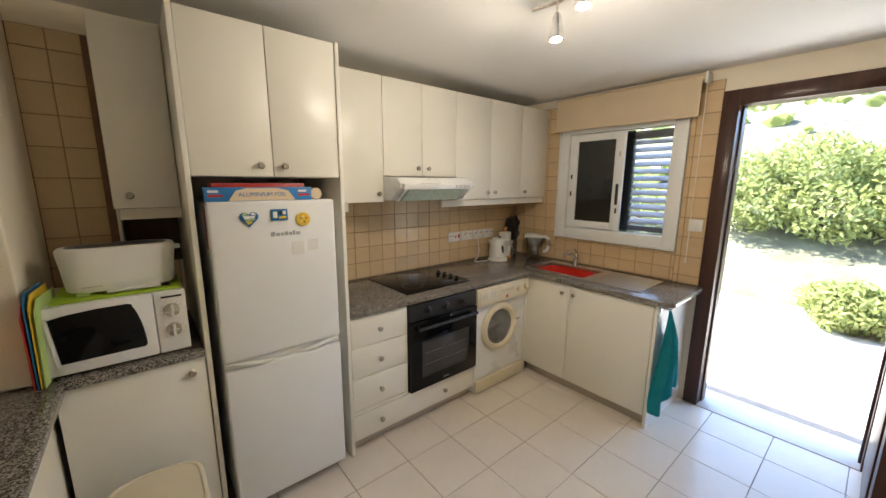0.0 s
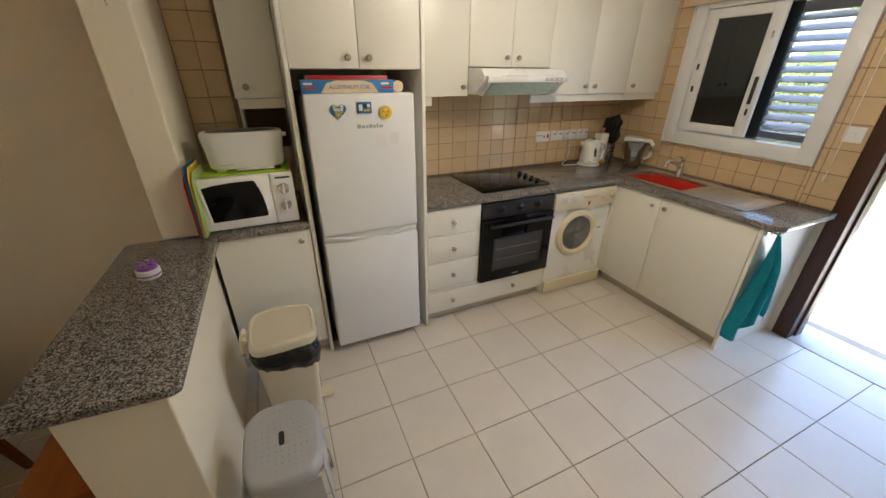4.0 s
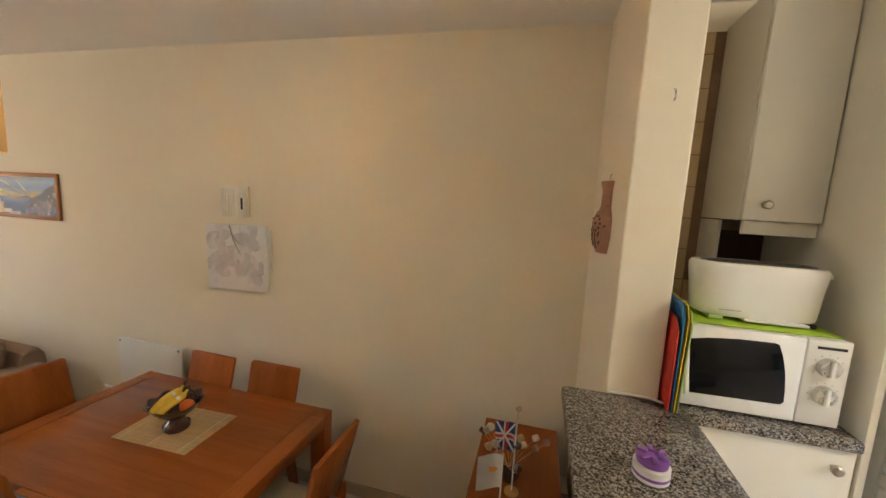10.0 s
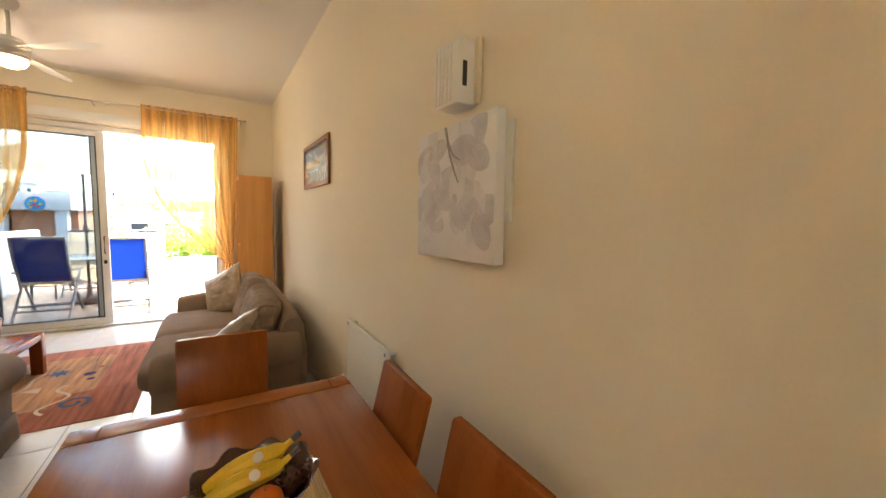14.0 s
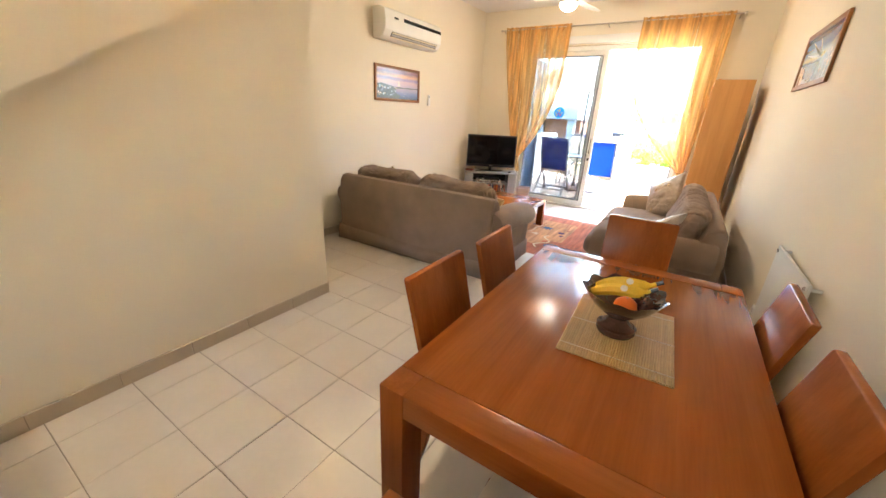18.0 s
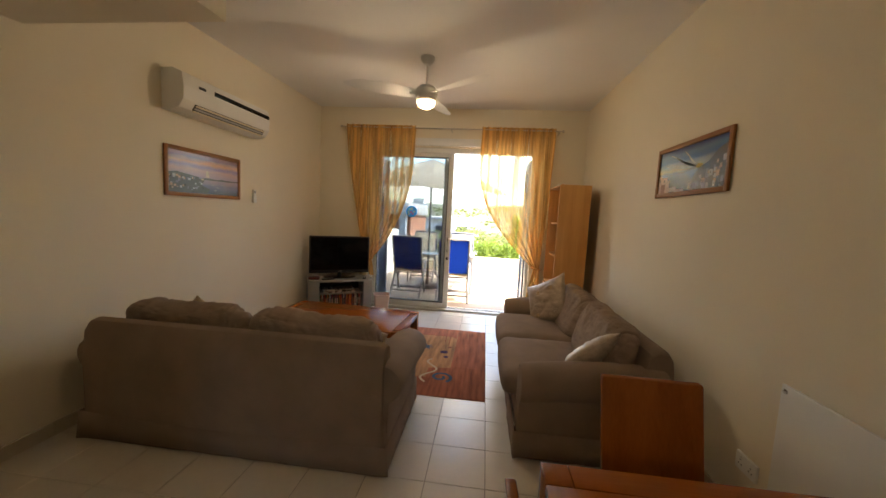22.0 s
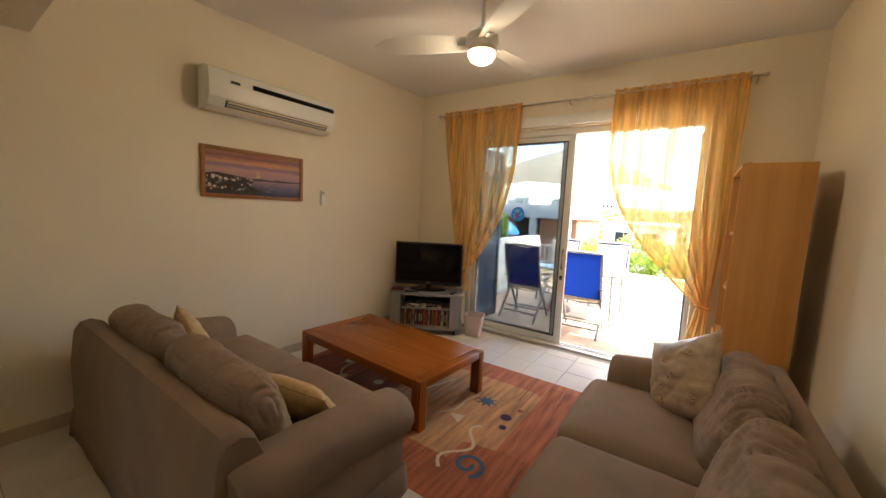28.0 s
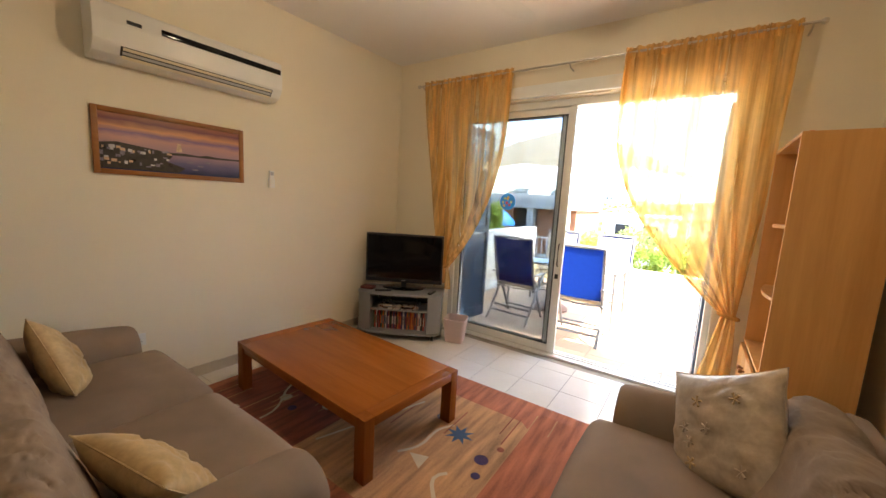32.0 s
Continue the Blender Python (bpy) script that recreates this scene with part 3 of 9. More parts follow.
def soft(w, d, h, r=0.05, bulge=0.02, n=10, wrinkle=0.0, seed=0):
    """An upholstered block on z=0, w by d by h, with rounded edges and a domed top."""
    bm = BM()
    bmesh.ops.create_cube(bm, size=1, matrix=Matrix.Translation((0, 0, 0.5)))
    bmesh.ops.subdivide_edges(bm, edges=bm.edges[:], cuts=n, use_grid_fill=True)
    for v in bm.verts:
        x, y, z = v.co.x * w, v.co.y * d, v.co.z * h
        c = Vector((max(-w / 2 + r, min(w / 2 - r, x)), max(-d / 2 + r, min(d / 2 - r, y)), max(r, min(h - r, z))))
        o = Vector((x, y, z)) - c
        if o.length > 1e-9:
            o = o.normalized() * r
        p = c + o
        u, s = 2 * x / w, 2 * y / d
        if z > h * 0.5:
            p.z += bulge * (1 - u * u) * (1 - s * s)
        p.x += bulge * 0.5 * u * (1 - s * s) * (1 - (2 * z / h - 1) ** 2)
        p.y += bulge * 0.5 * s * (1 - u * u) * (1 - (2 * z / h - 1) ** 2)
        if wrinkle:
            p.z += wrinkle * noise.noise(Vector((x * 5 + seed, y * 11, z * 4)))
        v.co = p
    return bm


def words(text, size, mat, parent, m, name="lettering", depth=0.0006):
    cu = bpy.data.curves.new(name, 'FONT')
    cu.body, cu.size, cu.extrude, cu.align_x, cu.align_y = text, size, depth, 'CENTER', 'CENTER'
    tmp = bpy.data.objects.new(name, cu)
    scene.collection.objects.link(tmp)
    bpy.context.view_layer.update()
    me = bpy.data.meshes.new_from_object(tmp)
    scene.collection.objects.unlink(tmp)
    bpy.data.objects.remove(tmp)
    me.materials.clear()
    me.materials.append(mat)
    me.transform(m)
    ob = new(name, me)
    ob.parent = parent
    root = parent if parent.parent is None else parent.parent
    me.transform(POSE[root.name].inverted())
    return ob


FACE_MY = Matrix.Rotation(radians(90), 4, 'X')                      # letters that face -y
FACE_MX = Matrix.Rotation(radians(-90), 4, 'Z') @ FACE_MY           # letters that face -x
FACE_PX = Matrix.Rotation(radians(90), 4, 'Z') @ FACE_MY            # letters that face +x


def knob(p, d, parent, mat=None):
    """A small turned knob at p, pointing along d."""
    p, d = Vector(p), Vector(d)
    bm = cyl(p, p + d * 0.014, 0.006, 0.006, 10)
    cyl(p + d * 0.012, p + d * 0.026, 0.013, 0.0155, 14, bm)
    cyl(p + d * 0.026, p + d * 0.031, 0.0155, 0.010, 14, bm)
    return part("knob", bm, mat or KNOB, parent, "pewter knob", w=True)


# ---- large structure ----
KX, KY, DY, LY, FX = 3.20, 2.80, 2.93, -1.00, -7.49   # window wall, kitchen tile wall, dining wall, left wall, patio wall


def structure(name, bm, mat, label, cat="wall", smooth=False):
    return whole(name, bm, mat, label, cat, "", "structure", smooth, at=(0, 0, 0))


# dining and living wall along +y, and the kitchen part of it, 13 cm proud behind the units
structure("wall_north", box(-7.75, -0.37, DY, DY + 0.22, FL - 0.2, 2.7), WALL, "cream painted plaster wall of the living and dining room")
structure("wall_kitchen_back", box(-0.37, KX + 0.25, KY, DY + 0.22, -0.1, 2.6), WALL, "cream painted wall behind the kitchen units")
structure("wall_south", box(-7.75, KX + 0.25, LY - 0.2, LY, FL - 0.2, 2.7), WALL, "cream painted wall behind the sofa")
# patio wall with the sliding-door opening
PW0, PW1 = FX - 0.25, FX
DO0, DO1, DOT = -0.22, 2.25, 1.98
structure("wall_patio_1", box(PW0, PW1, LY - 0.2, DO0, FL - 0.2, 2.7), WALL, "cream painted wall between the sofa wall and the patio door")
structure("wall_patio_2", box(PW0, PW1, DO1, DY + 0.22, FL - 0.2, 2.7), WALL, "cream painted wall behind the bookcase")
structure("wall_patio_3", box(PW0, PW1, DO0, DO1, DOT, 2.7), WALL, "cream painted lintel over the patio sliding door")
# window wall with window and entrance door
WY0, WY1, WZ0, WZ1 = 1.34, 2.24, 1.19, 2.08
EY0, EY1, EZ = 0.12, 1.10, 2.20
b = box(KX, KX + 0.25, WY1, KY, -0.1, 2.6)
box(KX, KX + 0.25, EY1, WY1, -0.1, WZ0, bm=b)
box(KX, KX + 0.25, EY1, WY0, WZ0, 2.6, bm=b)
box(KX, KX + 0.25, WY0, WY1, WZ1, 2.6, bm=b)
box(KX, KX + 0.25, EY0, EY1, EZ, 2.6, bm=b)
box(KX, KX + 0.25, LY, EY0, -0.1, 2.6, bm=b)
structure("wall_window", b, WALL, "cream painted wall with the kitchen window and entrance door")
structure("wall_kitchen_rear", box(0.55, KX, -0.20, -0.05, -0.1, 2.6), WALL, "plain cream wall at the back of the kitchen")
# fin wall at the end of the bar
structure("wall_fin", box(-0.37, -0.207, 2.20, KY, 0, 2.6, 0.006), WALL, "narrow cream wall fin at the end of the granite bar")
# stair wall: recessed lower part, proud band above the slope, slab under the landing
SX = -2.918
b = prism([(-0.55, FL), (-0.55, 0.385), (SX, 1.787), (SX, FL)], -0.10, 0.130, 'y')
structure("wall_stair_lower", b, WALL, "cream painted wall under the stair slope")
structure("wall_stair_foot", prism([(0.55, FL), (0.55, 2.6), (-0.55, 2.6), (-0.55, FL)], -0.10, 0.096, 'y'), WALL, "cream painted wall beside the kitchen steps")
b = prism([(-0.55, 0.385), (SX, 1.787), (-3.11, 1.905), (-3.868, 1.925), (-3.868, 2.6), (-0.55, 2.6)], -0.10, 0.202, 'y')
structure("wall_stair_upper", b, WALL, "cream painted wall that follows the stair slope")
structure("wall_stair_end", box(SX, SX + 0.1, LY, -0.10, FL, 1.80), WALL, "cream end wall of the cupboard under the stair")
b = prism([(0.10, 0.0), (SX, 1.787), (-3.11, 1.905), (-3.868, 1.925), (-3.868, 2.08), (-3.11, 2.06), (SX, 1.95), (0.10, 0.16)], LY, -0.10, 'y')
structure("stair_slab", b, WALL, "plastered underside of the stair and landing", "stair")
structure("wall_landing_end", box(-3.868, -3.77, LY, -0.10, 2.08, 2.6), WALL, "cream end wall of the stair landing")
# floors
structure("floor_kitchen", box(-0.52, KX + 0.42, LY, KY, -0.16, -0.006), FGROUT, "grey grout bed of the kitchen tile floor", "floor")
floor_k = bpy.data.objects["floor_kitchen"]
structure("floor_living", box(-7.75, -0.3, LY, DY, FL - 0.15, FL - 0.006), FGROUT, "grey grout bed of the living-room tile floor", "floor")
floor_l = bpy.data.objects["floor_living"]
b = box(-0.80, -0.52, 0.0, 1.40, FL, -0.16, 0.004)
box(-1.055, -0.80, 0.0, 1.40, FL, -0.32, 0.004, bm=b)
box(-0.52, -0.42, 0.0, 1.10, FL, -0.006, bm=b)
structure("steps_down", b, FTILE, "cream tiled steps from kitchen down to dining room", "steps")
structure("wall_floor_edge", box(-0.44, -0.36, 1.105, DY, FL, -0.01), WALL, "cream painted wall under the bar", "wall")
# ceiling
b = prism([(KX + 0.25, ceil_z(KX + 0.25)), (0, ceil_z(0)), (-7.75, ceil_z(-7.75)), (-7.75, 2.75), (KX + 0.25, 2.75)], LY - 0.2, DY + 0.22, 'y')
structure("ceiling", b, CEIL, "plain off-white painted ceiling", "ceiling")

# half wall and granite top of the bar
structure("wall_bar", box(-0.44, -0.185, 1.16, 2.20, 0.0, 0.865, 0.006), WALL, "cream painted half wall under the granite bar")
o = whole("bar_worktop", prism([(-0.515, 1.13), (-0.49, 1.115), (-0.15, 1.10), (-0.13, 1.115), (-0.13, 2.13), (-0.145, 2.195), (-0.50, 2.195), (-0.515, 2.18)], 0.866, 0.90, 'z', 0.007), GRANITE, "speckled grey granite bar top on a half wall", "bar top")

# skirtings


def skirting(name, x0, x1, y0, y1, z0=FL, h=0.085):
    o = structure(name, box(x0 + 0.002, x1 - 0.002, y0, y1, z0, z0 + h - 0.004), FGROUT, "grout bed behind the skirting tiles", "skirting")
    along = abs(x1 - x0) > abs(y1 - y0)
    a0, a1 = (x0, x1) if along else (y0, y1)
    n = max(1, round((a1 - a0) / 0.335))
    for i in range(n):
        p, q = a0 + (a1 - a0) * i / n + 0.0012, a0 + (a1 - a0) * (i + 1) / n - 0.0012
        bm = box(p, q, y0 - 0.004, y1 + 0.004, z0, z0 + h, 0.002, 1) if along else box(x0 - 0.004, x1 + 0.004, p, q, z0, z0 + h, 0.002, 1)
        part("skirting_tile", bm, SKIRT, o, smooth=False)


skirting("baseboard_1", FX, -0.46, DY - 0.010, DY - 0.004)
skirting("baseboard_2", FX, SX, LY + 0.004, LY + 0.010)
skirting("baseboard_3", SX, -0.53, 0.135, 0.141)
skirting("baseboard_4", SX - 0.010, SX - 0.004, LY + 0.014, 0.129)
skirting("baseboard_5", FX + 0.004, FX + 0.010, LY + 0.02, DO0)
skirting("baseboard_6", FX + 0.004, FX + 0.010, DO1, DY - 0.02)

# ---- kitchen ----
FY = 2.17   # fronts of the back run
RX = 2.62   # fronts of the side run


def front(name, parent, x0, x1, z0, z1, y=FY, knobs=(), label=""):
    o = part(name, box(x0 + 0.0015, x1 - 0.0015, y - 0.018, y, z0 + 0.0015, z1 - 0.0015, 0.003), CABINET, parent, label, w=True)
    for kx, kz in knobs:
        knob((kx, y - 0.018, kz), (0, -1, 0), o)
    return o


def carcass(parent, x0, x1, y0, y1, z0, z1, name="body", shelf=False):
    bm = box(x0, x0 + 0.016, y0, y1, z0, z1)
    box(x1 - 0.016, x1, y0, y1, z0, z1, bm=bm)
    box(x0 + 0.016, x1 - 0.016, y0, y1, z0, z0 + 0.016, bm=bm)
    box(x0 + 0.016, x1 - 0.016, y0, y1, z1 - 0.016, z1, bm=bm)
    box(x0 + 0.016, x1 - 0.016, y1 - 0.008, y1, z0 + 0.016, z1 - 0.016, bm=bm)
    return part(name, bm, CABSIDE, parent, w=True, smooth=False)


# base unit below the microwave
t = thing("base_cabinet", (0.055, 2.47, 0), "ivory laminate base cabinet with one door beside the fridge", "cabinet")
carcass(t, -0.203, 0.303, FY + 0.001, KY - 0.005, 0.10, 0.865)
front("door", t, -0.165, 0.302, 0.105, 0.864, knobs=[(0.248, 0.808)])
part("plinth", box(-0.20, 0.303, FY + 0.045, FY + 0.06, 0, 0.098), PLINTH, t, w=True)
whole("worktop", prism([(-0.205, 2.20), (-0.125, 2.135), (0.303, 2.135), (0.303, 2.795), (-0.205, 2.795)], 0.866, 0.90, 'z', 0.006), GRANITE, "short speckled grey granite worktop beside the fridge", "worktop")

# small wall unit left of the tall unit
t = thing("wall_cabinet", (0.18, 2.63, 1.50), "narrow ivory laminate wall cabinet with one door", "cabinet", "kitchen wall cabinets")
carcass(t, 0.062, 0.303, 2.47, KY - 0.005, 1.505, 2.292)
front("door", t, 0.064, 0.302, 1.505, 2.292, y=2.469, knobs=[(0.124, 1.562)])
part("light_rail", box(0.08, 0.303, 2.475, 2.49, 1.455, 1.503), CABINET, t, w=True)
part("side_panel", box(0.062, 0.074, 2.62, KY - 0.006, 1.20, 1.50), CABSIDE, t, w=True)
# flat near-black brown sheet that closes the recess behind the toaster
whole("recess_panel", box(0.078, 0.303, 2.778, 2.79, 1.20, 1.455), DARKWOOD, "flat dark sheet in the recess behind the toaster", "panel")

# tall fridge housing
t = thing("tall_cabinet", (0.64, 2.47, 0), "tall ivory laminate fridge housing with two top doors", "cabinet")
part("side_panel", box(0.305, 0.325, 2.145, KY - 0.004, 0, 2.295, 0.002), CABINET, t, w=True)
part("side_panel", box(0.967, 0.987, 2.145, KY - 0.004, 0, 2.295, 0.002), CABINET, t, w=True)
b = box(0.325, 0.967, FY + 0.002, KY - 0.006, 2.265, 2.285)
box(0.325, 0.967, FY + 0.002, KY - 0.006, 1.645, 1.66, bm=b)
box(0.325, 0.967, KY - 0.016, KY - 0.006, 1.66, 2.265, bm=b)
part("body", b, CABSIDE, t, w=True, smooth=False)
front("door", t, 0.326, 0.648, 1.647, 2.292, knobs=[(0.592, 1.695)])
front("door", t, 0.648, 0.966, 1.647, 2.292, knobs=[(0.694, 1.695)])

# fridge-freezer
t = thing("fridge_freezer", (0.635, 2.45, 0), "white fridge-freezer with three magnets on its door", "fridge")
part("body", box(0.365, 0.905, 2.165, 2.74, 0.03, 1.535, 0.01), FRIDGE, t, w=True)
up = part("upper_door", box(0.362, 0.908, 2.10, 2.160, 0.815, 1.54, 0.012, 3), FRIDGE, t, w=True)
dn = part("lower_door", box(0.362, 0.908, 2.10, 2.160, 0.055, 0.775, 0.012, 3), FRIDGE, t, w=True)
part("handle_strip", box(0.364, 0.906, 2.118, 2.158, 0.776, 0.814, 0.004), WPLAST, t, "recessed grip strip", w=True)
for s, px in ((1, 0.475), (-1, 0.795)):
    pts = [(px + s * (u - 0.5) * 0.20, 2.108 - 0.012 * math.sin(math.pi * u), 0.795 + 0.012 * math.cos(math.pi * u)) for u in [i / 12 for i in range(13)]]
    part("handle", tube(pts, [0.003 + 0.008 * math.sin(math.pi * i / 12) for i in range(13)], 8), WPLAST, t, "curved white grip", w=True)
for k, (u0, u1, h) in enumerate(((0, 0.018, 0.020), (0.022, 0.040, 0.014), (0.044, 0.056, 0.014), (0.060, 0.076, 0.018), (0.080, 0.094, 0.014), (0.098, 0.108, 0.020), (0.112, 0.132, 0.014))):
    part("name_bar", box(0.600 + u0, 0.600 + u1, 2.0985, 2.0995, 1.378, 1.378 + h), GREYPL, up, w=True)
part("sticker", box(0.69, 0.745, 2.0985, 2.0995, 1.28, 1.345), PAPER, up, "peeling paper sticker", w=True)
part("sticker", box(0.765, 0.815, 2.0985, 2.0995, 1.295, 1.35), PAPER, up, "peeling paper sticker", w=True)
part("side_label", box(0.3635, 0.3648, 2.19, 2.23, 1.33, 1.52), REDPL, t, "red energy label", w=True)
for fx in (0.40, 0.87):
    part("foot", cyl((fx, 2.19, 0), (fx, 2.19, 0.032), 0.015), BLACK, t, w=True)


def magnet(label, x, z, outline, layers):
    t = thing("fridge_magnet", (x, 2.0995, z - 0.03), label, "magnet", "fridge magnets")
    part("backing", prism([(x + a, z + c) for a, c in outline], 2.0915, 2.0995, 'y', 0.0015), layers[0], t, w=True)
    for ol, m in layers[1]:
        part("picture_patch", prism([(x + a, z + c) for a, c in ol], 2.0905, 2.0918, 'y'), m, t, w=True)


heart = [(0.038 * math.sin(a) ** 3, 0.0024 * (13 * math.cos(a) - 5 * math.cos(2 * a) - 2 * math.cos(3 * a) - math.cos(4 * a))) for a in [2 * math.pi * i / 24 for i in range(24)]]
disc = [(0.033 * math.cos(2 * math.pi * i / 18), 0.033 * math.sin(2 * math.pi * i / 18)) for i in range(18)]
magnet("heart-shaped blue and yellow fridge magnet", 0.515, 1.465, heart, (BLUEPL, [([(-0.02, 0.0), (0.02, 0.0), (0.024, 0.012), (-0.024, 0.012)], PAPER), ([(-0.004, -0.028), (0.016, -0.012), (-0.018, -0.010)], YELPL), ([(-0.028, 0.014), (-0.006, 0.016), (-0.012, 0.026), (-0.022, 0.026)], GRNPL), ([(0.006, 0.016), (0.028, 0.014), (0.022, 0.026), (0.012, 0.026)], PAPER), ([(-0.014, -0.008), (0.022, -0.008), (0.026, -0.002), (-0.020, -0.002)], GRNPL), ([(0.004, 0.002), (0.014, 0.003), (0.009, 0.012)], REDPL)]))
magnet("square dark blue fridge magnet", 0.642, 1.475, [(-0.036, -0.025), (0.036, -0.025), (0.036, 0.027), (-0.036, 0.027)], (BLUEPL, [([(-0.028, -0.012), (-0.01, -0.012), (-0.01, 0.016), (-0.028, 0.016)], PAPER), ([(-0.004, -0.016), (0.028, -0.016), (0.028, -0.004), (-0.004, -0.008)], YELPL), ([(-0.004, 0.002), (0.010, 0.002), (0.010, 0.018), (-0.004, 0.018)], BLACK), ([(0.014, 0.002), (0.028, 0.002), (0.028, 0.018), (0.014, 0.018)], PAPER)]))
magnet("round flower-patterned fridge magnet", 0.748, 1.45, disc, (YELPL, [([(0.004 * math.cos(a) + 0.014 * math.cos(k), 0.004 * math.sin(a) + 0.014 * math.sin(k)) for a in [i * 0.785 for i in range(8)]], mm) for k, mm in ((0.3, REDPL), (1.5, PAPER), (2.7, BLUEPL), (3.9, PAPER), (5.1, BLACK))]))

# boxes on top of the fridge
t = thing("foil_box", (0.57, 2.20, 1.54), "long blue and cream aluminium foil box on the fridge", "box")
part("carton", box(0.365, 0.81, 2.135, 2.19, 1.54, 1.60, 0.002), CARDBL, t, w=True)
part("front_panel", prism([(0.45, 1.542), (0.73, 1.542), (0.70, 1.585), (0.655, 1.597), (0.525, 1.597), (0.48, 1.585)], 2.1335, 2.1348, 'y'), CARDOR, t, w=True)
words("ALUMINIUM FOIL", 0.026, CARDBL, t, Matrix.Translation((0.59, 2.133, 1.568)) @ FACE_MY)
for x0 in (0.375, 0.745):
    for k in range(2):
        part("print_bar", box(x0, x0 + 0.055 - 0.015 * k, 2.1338, 2.1348, 1.56 + 0.018 * k, 1.57 + 0.018 * k), PAPER if k else REDPL, t, w=True)
whole("flat_box", box(0.40, 0.80, 2.20, 2.33, 1.54, 1.618, 0.003), REDPL, "flat dark red carton lying on the fridge", "box")
whole("paper_roll", cyl((0.835, 2.14, 1.568), (0.835, 2.40, 1.568), 0.028, seg=20), CARDOR, "roll of baking paper on the fridge", "paper roll")

# drawer unit, oven unit
t = thing("drawer_unit", (1.18, 2.47, 0), "ivory laminate unit with four drawers", "drawers")
carcass(t, 0.989, 1.378, FY + 0.001, KY - 0.005, 0.08, 0.865)
for z0, z1 in ((0.675, 0.860), (0.48, 0.675), (0.276, 0.48)):
    front("drawer", t, 0.990, 1.377, z0, z1, knobs=[(1.172, (z0 + z1) / 2)])
front("wide_drawer", t, 0.990, 1.974, 0.085, 0.250, knobs=[(1.172, 0.17), (1.68, 0.17)], label="wide drawer front that runs on below the oven")
part("filler_strip", box(0.992, 1.375, FY - 0.016, FY, 0.252, 0.274, 0.002), CABINET, t, w=True)
part("plinth", box(0.989, 1.378, FY + 0.045, FY + 0.06, 0, 0.078), PLINTH, t, w=True)
t = thing("oven_cabinet", (1.68, 2.47, 0), "ivory laminate oven housing on a dark plinth", "cabinet")
carcass(t, 1.380, 1.976, FY + 0.03, KY - 0.005, 0.08, 0.255)
part("plinth", box(1.378, 1.976, FY + 0.045, FY + 0.06, 0, 0.078), PLINTH, t, w=True)
t = thing("oven", (1.68, 2.45, 0.257), "black built-in electric oven with a glass door", "oven")
part("body", box(1.392, 1.962, 2.175, 2.72, 0.257, 0.855), STEEL, t, w=True)
panel = part("control_panel", box(1.381, 1.972, 2.135, 2.174, 0.745, 0.857, 0.004), BLACK, t, w=True)
for kx in (1.53, 1.68, 1.83):
    part("dial", lathe([(0.030, 0), (0.028, 0.006), (0.021, 0.010), (0.019, 0.028), (0.016, 0.031)], seg=20), BLACK, panel).matrix_parent_inverse = Matrix.Translation((kx - 1.68, 2.135 - 2.45, 0.802 - 0.257)) @ Matrix.Rotation(radians(90), 4, 'X')
dd = part("door", box(1.381, 1.972, 2.125, 2.172, 0.262, 0.742, 0.004), BLKGLASS, t, "black glass oven door", w=True)
b = box(1.47, 1.48, 2.1225, 2.1248, 0.345, 0.60)
box(1.88, 1.89, 2.1225, 2.1248, 0.345, 0.60, bm=b)
box(1.48, 1.88, 2.1225, 2.1248, 0.345, 0.353, bm=b)
box(1.48, 1.88, 2.1225, 2.1248, 0.592, 0.60, bm=b)
part("window_frame", b, BLACK, dd, w=True)
part("window_glass", box(1.482, 1.878, 2.1232, 2.1247, 0.355, 0.590), M("oven_window", (0.05, 0.046, 0.043), 0.06, var=0.25, scale=3), dd, "dim oven window with racks behind", w=True)
for z in (0.43, 0.51):
    part("rack_line", box(1.50, 1.86, 2.1222, 2.1234, z, z + 0.006), M("oven_rack", (0.14, 0.13, 0.125), 0.4, var=0.1), dd, w=True)
b = cyl((1.42, 2.085, 0.705), (1.935, 2.085, 0.705), 0.011)
for hx in (1.44, 1.915):
    cyl((hx, 2.085, 0.705), (hx, 2.126, 0.705), 0.008, bm=b)
part("handle", b, BLACK, dd, w=True)
part("badge", box(1.655, 1.705, 2.1235, 2.1248, 0.287, 0.293), STEEL, dd, w=True)

# washing machine
t = thing("washing_machine", (2.28, 2.44, 0), "white washing machine with yellowed panel and round door", "washing machine")
part("body", box(1.984, 2.570, 2.16, 2.74, 0.012, 0.85, 0.008), WHITE, t, w=True)
pn = part("control_panel", box(1.982, 2.572, 2.128, 2.159, 0.712, 0.852, 0.008), CRPLAST, t, "yellowed control panel", w=True)
part("drawer_front", box(2.00, 2.20, 2.1215, 2.129, 0.725, 0.835, 0.004), CRPLAST, pn, w=True)
for kx, r in ((2.44, 0.023), (2.53, 0.023)):
    part("dial", cyl((kx, 2.128, 0.79), (kx, 2.106, 0.79), r, r * 0.85, 20), CRPLAST, pn, w=True)
for i in range(5):
    part("button", cyl((2.255 + i * 0.028, 2.128, 0.805), (2.255 + i * 0.028, 2.118, 0.805), 0.008, seg=12), CRPLAST, pn, w=True)
for i in range(4):
    for k in range(2):
        part("print_line", box(2.02 + 0.09 * k, 2.08 + 0.09 * k, 2.1208, 2.1216, 0.775 + 0.012 * i, 0.779 + 0.012 * i), GREYPL, pn, w=True)
part("maker_print", box(2.47, 2.51, 2.1588, 2.1598, 0.50, 0.515), GREYPL, t, w=True)
